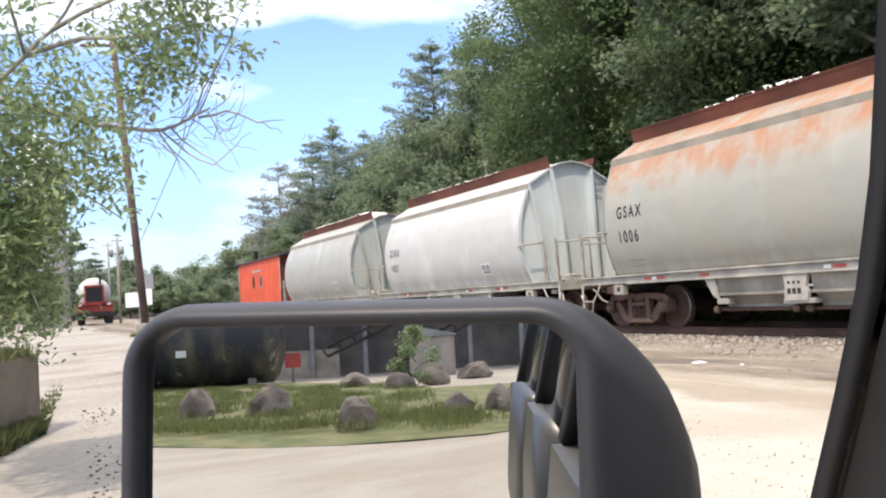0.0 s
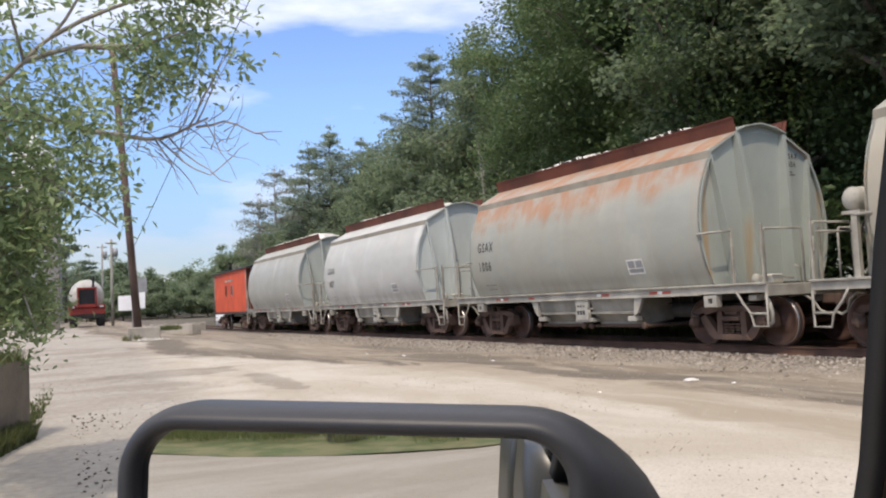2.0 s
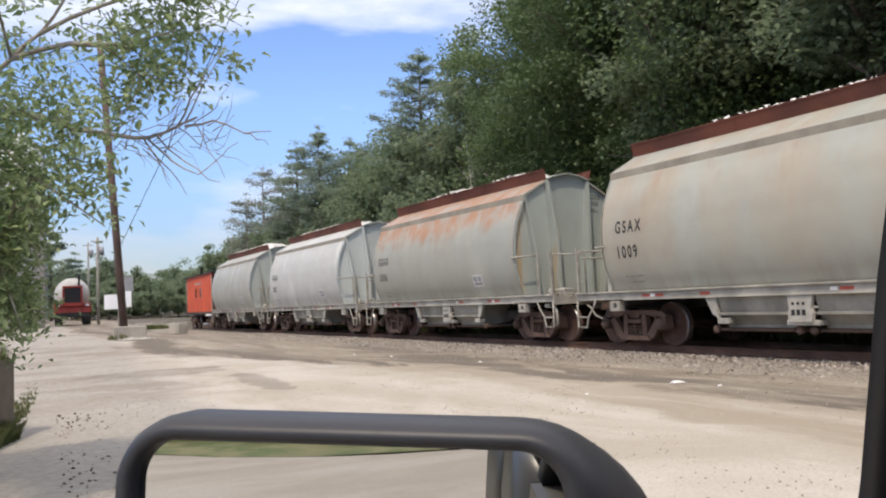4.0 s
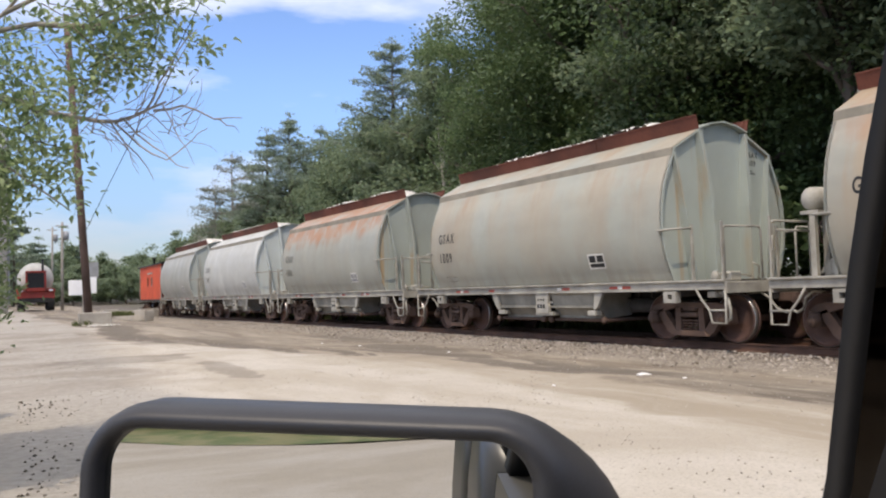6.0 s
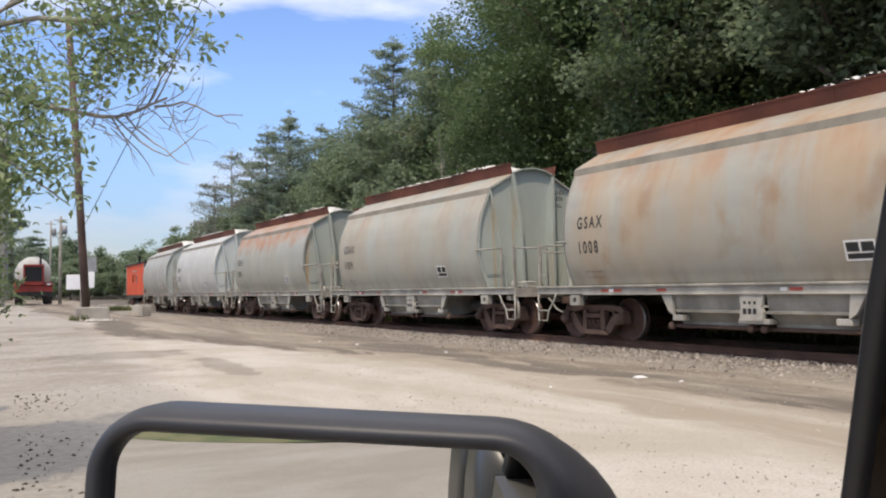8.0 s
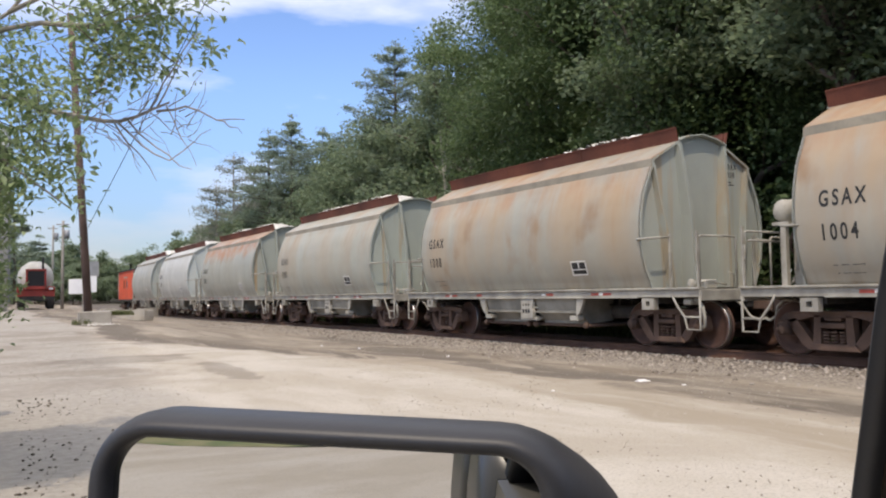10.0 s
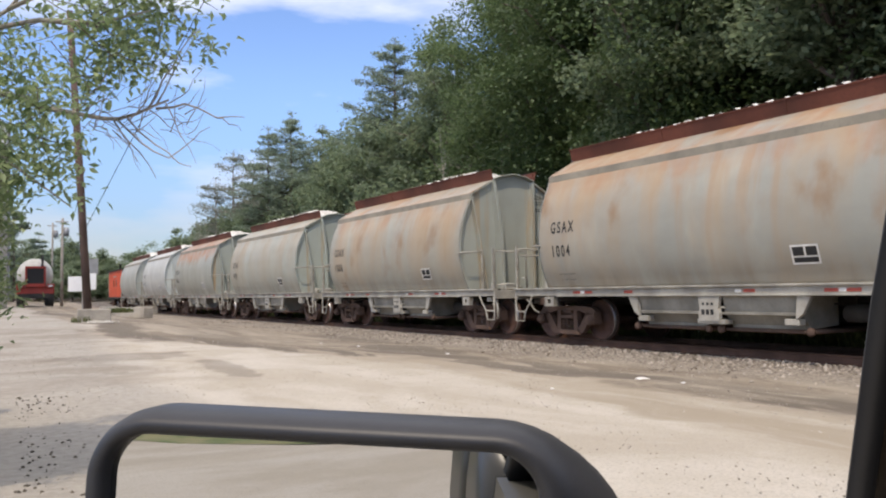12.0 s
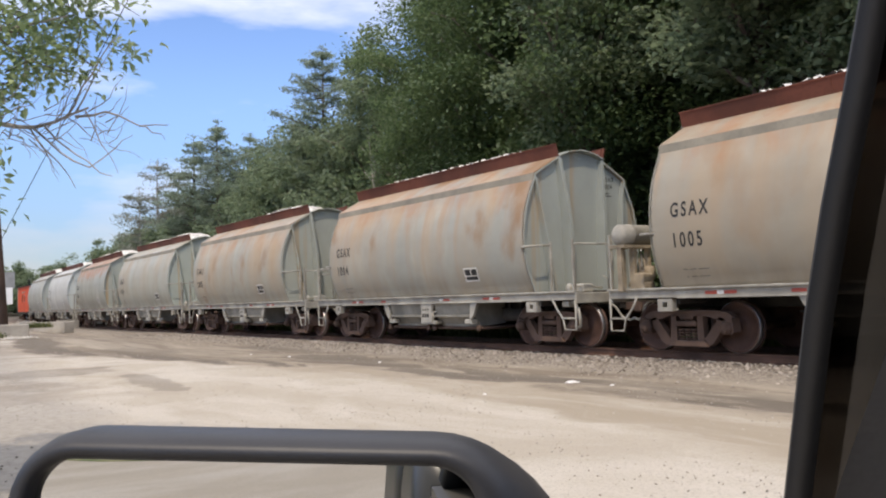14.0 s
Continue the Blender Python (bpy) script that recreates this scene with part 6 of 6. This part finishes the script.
def build_white_dome():
    # an unidentified white rounded shape with a dark pane, drawn as a dome
    p = place(12.55, 0, 80)
    t = thing("white_dome", pose(p.x, p.y, ground_z(p.x, p.y)), "small white dome with a dark pane beyond the track", "tank")
    part("shell", lathe(bmesh.new(), [(0, 0.3), (0.05, 0.5), (0.9, 0.52), (1.2, 0.4), (1.36, 0.15), (1.4, 0.02)], "z", 20), M["sign"], t)
    part("hatch", box(bmesh.new(), -0.16, 0.16, -0.56, -0.48, 0.55, 0.85, 0.02), M["glass_dark"], t)
    return t


build_white_dome()


# ---------------------------------------------------------------- behind the vehicle, seen in the wing mirror
def verge():
    """Rough turf with a curved front edge."""
    bm = bmesh.new()
    front = [(-34, -3.5), (-20, -4.2), (-13.0, -5.2), (-11.2, -5.75), (-9.9, -6.7), (-9.2, -7.4), (-8.6, -8.3), (-8.2, -12), (-8.8, -20)]
    back = [(-50, -16), (-44, -19), (-36, -20), (-31, -20), (-27, -19.5), (-23, -18.5), (-19.5, -17), (-16, -20), (-13, -24)]
    rows = []
    for (x0, y0), (x1, y1) in zip(front, back):
        rows.append([bm.verts.new((x0 + (x1 - x0) * t, y0 + (y1 - y0) * t, 0.004 + 0.13 * min(1, t * 3) + 0.05 * noise.noise((x0 + t * 5, y0, t * 7)))) for t in (0, 0.08, 0.2, 0.4, 0.6, 0.8, 1.0)])
    for a, b in zip(rows, rows[1:]):
        for i in range(6):
            bm.faces.new((a[i], a[i + 1], b[i + 1], b[i])).smooth = True
    bmesh.ops.recalc_face_normals(bm, faces=bm.faces)
    k = Mat("rough verge turf", 0.95)
    k.colour(k.mix(k.ramp(k.noise(1.6, 6), 0.38, 0.62), (0.11, 0.145, 0.05), (0.22, 0.21, 0.10)))
    k.bump(k.noise(14, 4), 0.6, 0.03)
    return tagged(part("verge", bm, k.m), "rough green and straw-coloured grass verge", "grass verge", kind="structure")


verge()
vr = random.Random(21)
spots = []
for i in range(260):
    t, u = vr.random() ** 1.4, vr.random()
    x0, y0 = -8.3 - 11 * u, -8.7 + 4.6 * u
    x, y = x0 + (-16 - 6 * u) * t, y0 - 10.5 * t
    spots.append((x, y, 0.55, 0.10))
grass_patch("grass", spots, 0.20, 36000, "pale seeding grass on the verge", 5, 0.006, "straw")

for i, (x, y, w, h) in enumerate([(-17.9, -8.3, 0.42, 0.62), (-16.0, -9.1, 0.44, 0.62), (-11.3, -8.0, 0.33, 0.52), (-11.6, -10.7, 0.30, 0.34), (-11.2, -11.4, 0.34, 0.44), (-10.6, -11.3, 0.36, 0.44), (-24.7, -24.0, 0.7, 0.55), (-20.5, -16.4, 0.45, 0.5), (-24.5, -17.7, 0.6, 0.5), (-22.5, -19.8, 0.5, 0.55)]):
    boulder(pose(x, y, 0.06, 0, 0, i * 47), (w * 1.15, w, h * 0.9), M["stone"], "grey brown boulder standing in the grass", "boulder", 30 + i, "boulder", "boulders on the verge")


def storage_tank():
    p = place(-116.0, 0, 41)
    t = thing("storage_tank", pose(p.x, p.y, 0, 0, 0, -60), "long black steel tank lying on concrete saddles", "storage tank")
    part("shell", lathe(bmesh.new(), [(-5.0, 0.05), (-4.9, 0.9), (-4.6, 1.6), (-4.2, 1.95), (3.2, 1.95), (3.5, 1.6), (3.75, 0.9), (3.85, 0.05)], "x", 32), M["tank"], t).location = (0, 0, 2.1)
    for x in (-3.2, 2.2):
        part("saddle", box(bmesh.new(), x - 0.2, x + 0.2, -1.0, 1.0, 0, 0.7, 0.03), M["concrete"], t)
    part("notice", box(bmesh.new(), -1.1, -0.65, 1.93, 1.98, 1.55, 1.85), M["sign"], t, "small white notice")
    part("manhole", lathe(bmesh.new(), [(3.95, 0.05), (3.95, 0.3), (4.2, 0.3), (4.22, 0.05)], "z", 14), M["tank"], t)
    return t


storage_tank()


def plant():
    p = place(-128, 0, 50)
    b = thing("plant_building", pose(p.x, p.y, 0, 0, 0, -51), "dark open steel-framed plant building with conveyors", "building")
    part("back_wall", box(bmesh.new(), -14, 14, -2.2, -2.0, 0, 6.5), M["dusty"], b)
    part("roof", box(bmesh.new(), -14.3, 14.3, -2.4, 2.6, 6.3, 6.6), M["steel_grey"], b)
    for x in (-13, -10, -7, -4, -1, 2, 5, 8, 11, 13.5):
        part("column", box(bmesh.new(), x - 0.12, x + 0.12, 2.1, 2.4, 0, 6.3, 0.01), M["steel_grey"], b)
    part("low_wall", box(bmesh.new(), -9, -2.5, 2.0, 2.25, 0, 1.6), M["concrete"], b)
    for k, (x0, z0, x1, z1) in enumerate(((7.5, 3.8, 1.0, 0.7), (5.0, 4.6, -3.0, 1.2))):
        bm = bmesh.new()
        for dz in (0, 0.5):
            tube(bm, [(x0, 3.2 + k, z0 + dz), (x1, 3.2 + k, z1 + dz)], 0.09, 6)
        for i in range(11):
            t = i / 10
            x, z = x0 + (x1 - x0) * t, z0 + (z1 - z0) * t
            tube(bm, [(x, 3.2 + k, z), (x - 0.3, 3.2 + k, z + 0.5)], 0.05, 5)
        part("conveyor", bm, M["under"], b, "dark lattice conveyor frame")
    return b


plant()


def bin_shed():
    s = thing("concrete_shed", pose(-31.0, -27.2, 0, 0, 0, -49), "small grey concrete shed with a boarded opening", "shed")
    part("wall", box(bmesh.new(), -1.1, 1.1, -1.0, 1.0, 0, 1.9, 0.02), M["concrete"], s)
    part("roof", prism(bmesh.new(), [(-1.2, 1.9), (1.2, 1.9), (1.2, 2.0), (-1.2, 2.5)], "y", -1.1, 1.1), M["steel_grey"], s)
    part("hatch", box(bmesh.new(), -0.4, 0.4, 0.98, 1.03, 0.7, 1.4), M["steel_grey"], s)
    return s


bin_shed()
p = place(-121.8, 0, 44)
crate = thing("red_hopper", pose(p.x, p.y, 0, 0, 0, 30), "small red steel hopper on legs", "hopper")
part("bin", prism(bmesh.new(), [(-0.5, 0.75), (0.5, 0.75), (0.25, 1.5), (-0.25, 1.5)], "y", -0.4, 0.4), M["red_truck"], crate)
for x in (-0.4, 0.4):
    part("leg", tube(bmesh.new(), [(x, 0, 0), (x * 0.9, 0, 0.8)], 0.05, 6), M["steel_grey"], crate)
broadleaf(-21.0, -17.6, 2.3, 0.9, "leaf_near", 2600, 0.10, 71, low=0.1, label="small leafy sapling on the verge", name="sapling")
for i in range(12):
    az, d = -104 - i * 3.1, 70 + (i * 13 % 9)
    p = place(az, 0, d)
    broadleaf(p.x, p.y, 10 + (i * 5 % 4), 4.5, "leaf_mid", 5000, 0.5, 720 + i, low=0.05, label="green tree behind the plant yard", group="trees behind the plant")


# ---------------------------------------------------------------- the vehicle that the view is from
# its own axes: x outwards from the driver's side, y ahead, z up; the origin lies on the ground under the window
HEAD = 45.0
VEHICLE = Matrix(((-math.cos(radians(HEAD)), math.sin(radians(HEAD)), 0, 0), (math.sin(radians(HEAD)), math.cos(radians(HEAD)), 0, 0), (0, 0, 1, 0), (0, 0, 0, 1)))


def car_point(x, y, z):
    return VEHICLE @ Vector((x, y, z))


def to_world(bm):
    bmesh.ops.transform(bm, verts=bm.verts, matrix=VEHICLE)
    bmesh.ops.recalc_face_normals(bm, faces=bm.faces)
    return bm


MIRROR_A = Vector((0.066, 0.447, -0.063 + EYE))
MIRROR_B = Vector((0.232, 0.319, -0.073 + EYE))
MIRROR_AZ, MIRROR_TILT, MIRROR_TURN = -142.8, 1.9, -2.7


def mirror_frame():
    """The mirror glass: local x runs from the outer to the inner edge, y up, z out of the glass."""
    a = radians(MIRROR_AZ)
    t = radians(MIRROR_TILT)
    nz = Vector((math.sin(a) * math.cos(t), math.cos(a) * math.cos(t), math.sin(t)))
    nx = Vector((0, 0, 1)).cross(nz).normalized()
    ny = nz.cross(nx)
    c = (MIRROR_A + MIRROR_B) / 2
    m = Matrix(((nx[0], ny[0], nz[0], c[0]), (nx[1], ny[1], nz[1], c[1]), (nx[2], ny[2], nz[2], c[2]), (0, 0, 0, 1)))
    return m @ pose(0, 0, 0, 0, 0, MIRROR_TURN)


vehicle = thing("suv", pose(0, 0, 0), "dark olive grey vehicle seen from its driver's window", "vehicle")


def outline(xl, xr, yb, yt, r_tr, r_tl, r_b, n=10):
    """A rectangle with its own corner radii."""
    out = []
    for cx, cy, r, a0 in ((xr - r_tr, yt - r_tr, r_tr, 0), (xl + r_tl, yt - r_tl, r_tl, 90), (xl + r_b, yb + r_b, r_b, 180), (xr - r_b, yb + r_b, r_b, 270)):
        for i in range(n + 1):
            a = radians(a0 + 90 * i / n)
            out.append((cx + r * math.cos(a), cy + r * math.sin(a)))
    return out


def wing_mirror():
    W, H, R = 0.211, 0.18, 0.022
    m = mirror_frame() @ Matrix.Translation((0, -H / 2, 0))
    mirror = part("wing_mirror", bmesh.new(), None, vehicle, "black plastic wing mirror")
    x, y = W / 2, H / 2
    # z, growth left, right, top, radius top right, radius top left
    levels = [
        (-0.006, 0.0, 0.0, 0.0, R, R),
        (0.002, 0.0, 0.0, 0.0, R, R),
        (0.005, 0.0015, 0.002, 0.002, R + 0.002, R + 0.002),
        (0.006, 0.005, 0.007, 0.005, R + 0.006, R + 0.005),
        (0.004, 0.0085, 0.012, 0.008, R + 0.010, R + 0.009),
        (-0.001, 0.0105, 0.017, 0.0105, R + 0.014, R + 0.011),
        (-0.010, 0.0115, 0.024, 0.012, R + 0.022, R + 0.012),
        (-0.026, 0.0115, 0.038, 0.0125, R + 0.038, R + 0.014),
        (-0.048, 0.009, 0.052, 0.009, R + 0.056, R + 0.02),
        (-0.075, 0.000, 0.060, -0.002, R + 0.066, R + 0.03),
        (-0.100, -0.02, 0.062, -0.022, R + 0.066, R + 0.04),
        (-0.118, -0.055, 0.05, -0.05, R + 0.05, R + 0.03),
    ]
    bm = bmesh.new()
    rings = []
    for z, gl, gr, gt, rtr, rtl in levels:
        rings.append([bm.verts.new((px, py, z)) for px, py in outline(-x - gl, x + gr, -y - gt, y + gt, rtr, rtl, R)])
    n = len(rings[0])
    for a, b in zip(rings, rings[1:]):
        for i in range(n):
            bm.faces.new((a[i], a[(i + 1) % n], b[(i + 1) % n], b[i])).smooth = True
    bm.faces.new(rings[-1])
    bmesh.ops.recalc_face_normals(bm, faces=bm.faces)
    bmesh.ops.transform(bm, verts=bm.verts, matrix=m)
    bm.to_mesh(mirror.data)
    bm.free()
    mirror.data.materials.append(M["plastic"])
    bm = bmesh.new()
    bm.faces.new([bm.verts.new((px, py, 0)) for px, py in outline(-x, x, -y, y, R, R, R)])
    bmesh.ops.transform(bm, verts=bm.verts, matrix=m @ Matrix.Translation((0, 0, -0.004)))
    part("mirror_glass", bm, M["mirror"], mirror, "clear silvered mirror glass")
    # the arm to the door
    bm = bmesh.new()
    box(bm, x + 0.02, x + 0.10, -y - 0.03, -y + 0.05, -0.10, -0.03, 0.012)
    bmesh.ops.transform(bm, verts=bm.verts, matrix=m)
    part("mirror_arm", bm, M["plastic"], mirror)
    return mirror


wing_mirror()


def loft(sections, closed=True):
    """Skin through a row of equal-length point lists in the vehicle's axes."""
    bm = bmesh.new()
    rows = [[bm.verts.new(p) for p in s] for s in sections]
    n = len(rows[0])
    for a, b in zip(rows, rows[1:]):
        for i in range(n if closed else n - 1):
            bm.faces.new((a[i], a[(i + 1) % n], b[(i + 1) % n], b[i])).smooth = True
    if closed:
        bm.faces.new(rows[0][::-1])
        bm.faces.new(rows[-1])
    return bm


# window frame post: rubber edge, glossy pillar, inner trim; it leans back and inwards as it rises
def post_point(z, out=0.0, ahead=0.0):
    rel = z - EYE
    base = Vector((0.135 - 0.155 * rel, 0.092 - 0.321 * rel, z))
    out += float(np.interp(z, (1.28, 1.32, 1.345, 1.37, 1.40, 1.43, 1.47), (0.0075, 0.0033, 0.0, -0.0025, -0.0014, -0.0003, -0.002)))
    h, o = Vector((math.sin(radians(HEAD)), math.cos(radians(HEAD)), 0)), Vector((-math.cos(radians(HEAD)), math.sin(radians(HEAD)), 0))
    return base + o * out + h * ahead


def post(corners, material, name, label, z0=1.10, z1=1.70):
    """A pillar piece with the given (outwards, ahead) corners, leaning with the window frame."""
    secs = []
    for i in range(31):
        z = z0 + (z1 - z0) * i / 30
        secs.append([tuple(post_point(z, o - 0.0004, a)) for o, a in corners])
    bm = loft(secs)
    bmesh.ops.recalc_face_normals(bm, faces=bm.faces)
    return part(name, bm, material, vehicle, label)


post([(0.0, 0.0), (-0.0042, -0.002), (-0.0055, 0.006), (-0.0015, 0.008)], M["black_trim"], "window_seal", "black rubber window seal")
post([(-0.0040, 0.004), (-0.075, 0.030), (-0.075, 0.032), (-0.0040, 0.006)], M["tinted"], "quarter_glass", "dark tinted quarter window glass")
secs = []
for z, inset in ((1.10, 0.004), (1.30, 0.005), (1.36, 0.0065), (1.39, 0.010), (1.42, 0.016), (1.46, 0.030), (1.52, 0.055)):
    secs.append([tuple(post_point(z, o, a)) for o, a in ((-inset, 0.0), (-0.12, -0.02), (-0.12, 0.05), (-inset - 0.002, 0.004))])
bm = loft(secs)
bmesh.ops.recalc_face_normals(bm, faces=bm.faces)
part("inner_pillar", bm, M["cabin"], vehicle, "black inner pillar lining")


def side_section(y, belt, bulge):
    """The flank at y: sill, bulge, belt line."""
    return [(-0.05, y, 0.38), (0.00 + bulge * 0.6, y, 0.55), (0.015 + bulge, y, 0.80), (0.005 + bulge * 0.6, y, 1.0), (-0.015, y, belt), (-0.10, y, belt), (-0.10, y, 0.38)]


secs = [side_section(y, b, k) for y, b, k in ((0.75, 1.12, 0.0), (0.3, 1.13, 0.0), (-0.3, 1.13, 0.0), (-0.9, 1.14, 0.0))]
part("front_door", to_world(loft(secs)), M["car_paint"], vehicle)
secs = [side_section(y, b, k) for y, b, k in ((-0.91, 1.14, 0.0), (-1.4, 1.15, 0.0), (-1.8, 1.16, 0.005))]
part("rear_door", to_world(loft(secs)), M["car_paint"], vehicle)
secs = [side_section(y, b, k) for y, b, k in ((-1.81, 1.16, 0.005), (-2.1, 1.17, 0.02), (-2.5, 1.17, 0.03), (-2.9, 1.17, 0.02), (-3.2, 1.16, -0.01), (-3.4, 1.14, -0.06))]
part("rear_fender", to_world(loft(secs)), M["car_paint"], vehicle)
# cabin side above the belt, behind the open window
for y0, y1 in ((-0.98, -0.86), (-1.86, -1.74), (-3.3, -3.1)):
    bm = loft([[(-0.03, y0, 1.12), (-0.03, y1, 1.12), (-0.09, y1, 1.12), (-0.09, y0, 1.12)], [(-0.17, y0, 1.66), (-0.17, y1, 1.66), (-0.23, y1, 1.66), (-0.23, y0, 1.66)]])
    part("door_post", to_world(bm), M["black_trim"], vehicle)
for y0, y1 in ((-1.74, -0.98), (-3.1, -1.86)):
    bm = loft([[(-0.045, y0, 1.12), (-0.045, y1, 1.12), (-0.055, y1, 1.12), (-0.055, y0, 1.12)], [(-0.175, y0, 1.65), (-0.175, y1, 1.65), (-0.185, y1, 1.65), (-0.185, y0, 1.65)]])
    part("rear_window", to_world(bm), M["glass_dark"], vehicle, "dark rear side window")
bm = loft([[(-0.16, y, 1.655), (-0.17, y, 1.69), (-0.24, y, 1.73), (-0.8, y, 1.77), (-1.4, y, 1.73), (-1.44, y, 1.655)] for y in (0.02, -0.4, -1.8, -3.32)])
part("roof", to_world(bm), M["car_paint"], vehicle)
bm = loft([[(-0.08, -3.40, 0.5), (-1.5, -3.40, 0.5), (-1.5, -3.34, 0.5), (-0.08, -3.34, 0.5)], [(-0.2, -3.34, 1.68), (-1.4, -3.34, 1.68), (-1.4, -3.28, 1.68), (-0.2, -3.28, 1.68)]])
part("tailgate", to_world(bm), M["car_paint"], vehicle)
bm = bmesh.new()
box(bm, -1.6, -0.12, -3.3, 0.7, 0.42, 0.48)
box(bm, -1.62, -1.55, -3.3, 0.7, 0.42, 1.66)
box(bm, -1.5, -0.2, 0.62, 0.72, 0.42, 1.12)
part("cabin", to_world(bm), M["cabin"], vehicle, "dark cabin floor and lining")
bm = bmesh.new()
box(bm, -0.75, -0.22, -0.95, -0.75, 0.6, 1.5, 0.05)
box(bm, -0.75, -0.22, -0.9, -0.35, 0.48, 0.68, 0.05)
part("seat", to_world(bm), M["cabin"], vehicle)
bm = loft([[(-0.02, y, 0.7), (-0.04, y, b), (-0.3, y, b + 0.05), (-1.3, y, b + 0.05), (-1.56, y, b), (-1.58, y, 0.7)] for y, b in ((0.76, 1.06), (1.3, 1.02), (1.7, 0.9))])
part("bonnet", to_world(bm), M["car_paint"], vehicle)
wheel_me = mesh_from("wheel", lathe(bmesh.new(), [(-0.12, 0.16), (-0.12, 0.30), (-0.08, 0.37), (0.08, 0.37), (0.12, 0.30), (0.12, 0.16)], "x", 28), M["tyre"])
for x in (-0.14, -1.45):
    for y in (1.2, -2.5):
        w = part("wheel", wheel_me, None, vehicle)
        w.matrix_basis = VEHICLE @ pose(x, y, 0.37)


# ---------------------------------------------------------------- movement
def rolled(t):
    """Smooth distance rolled by the train at t seconds."""
    ts, ss = [r[0] for r in ROLLED], [r[1] for r in ROLLED]
    c = np.polyfit(ts, ss, 4)
    return float(np.polyval(c, t))


def in_metres(m):
    return Matrix.Translation(m.translation * (SCALE - 1)) @ m


# bring the whole plan to metres
for ob in scene.objects:
    if ob.parent is None and ob.type in ("MESH", "EMPTY"):
        ob.matrix_basis = Matrix.Scale(SCALE, 4) @ ob.matrix_basis


def motions():
    for car, y in TRAIN:
        walk(car, [(t, in_metres(on_track(y + rolled(t)))) for t in [i * 0.5 for i in range(29)]])
    start = rolled(0)
    for ws, y in WHEELS:
        walk(ws, [(t, pose(0, y, 0.477, -math.degrees((rolled(t) - start) / 0.4765))) for t in [i * 0.14 for i in range(101)]])


motions()
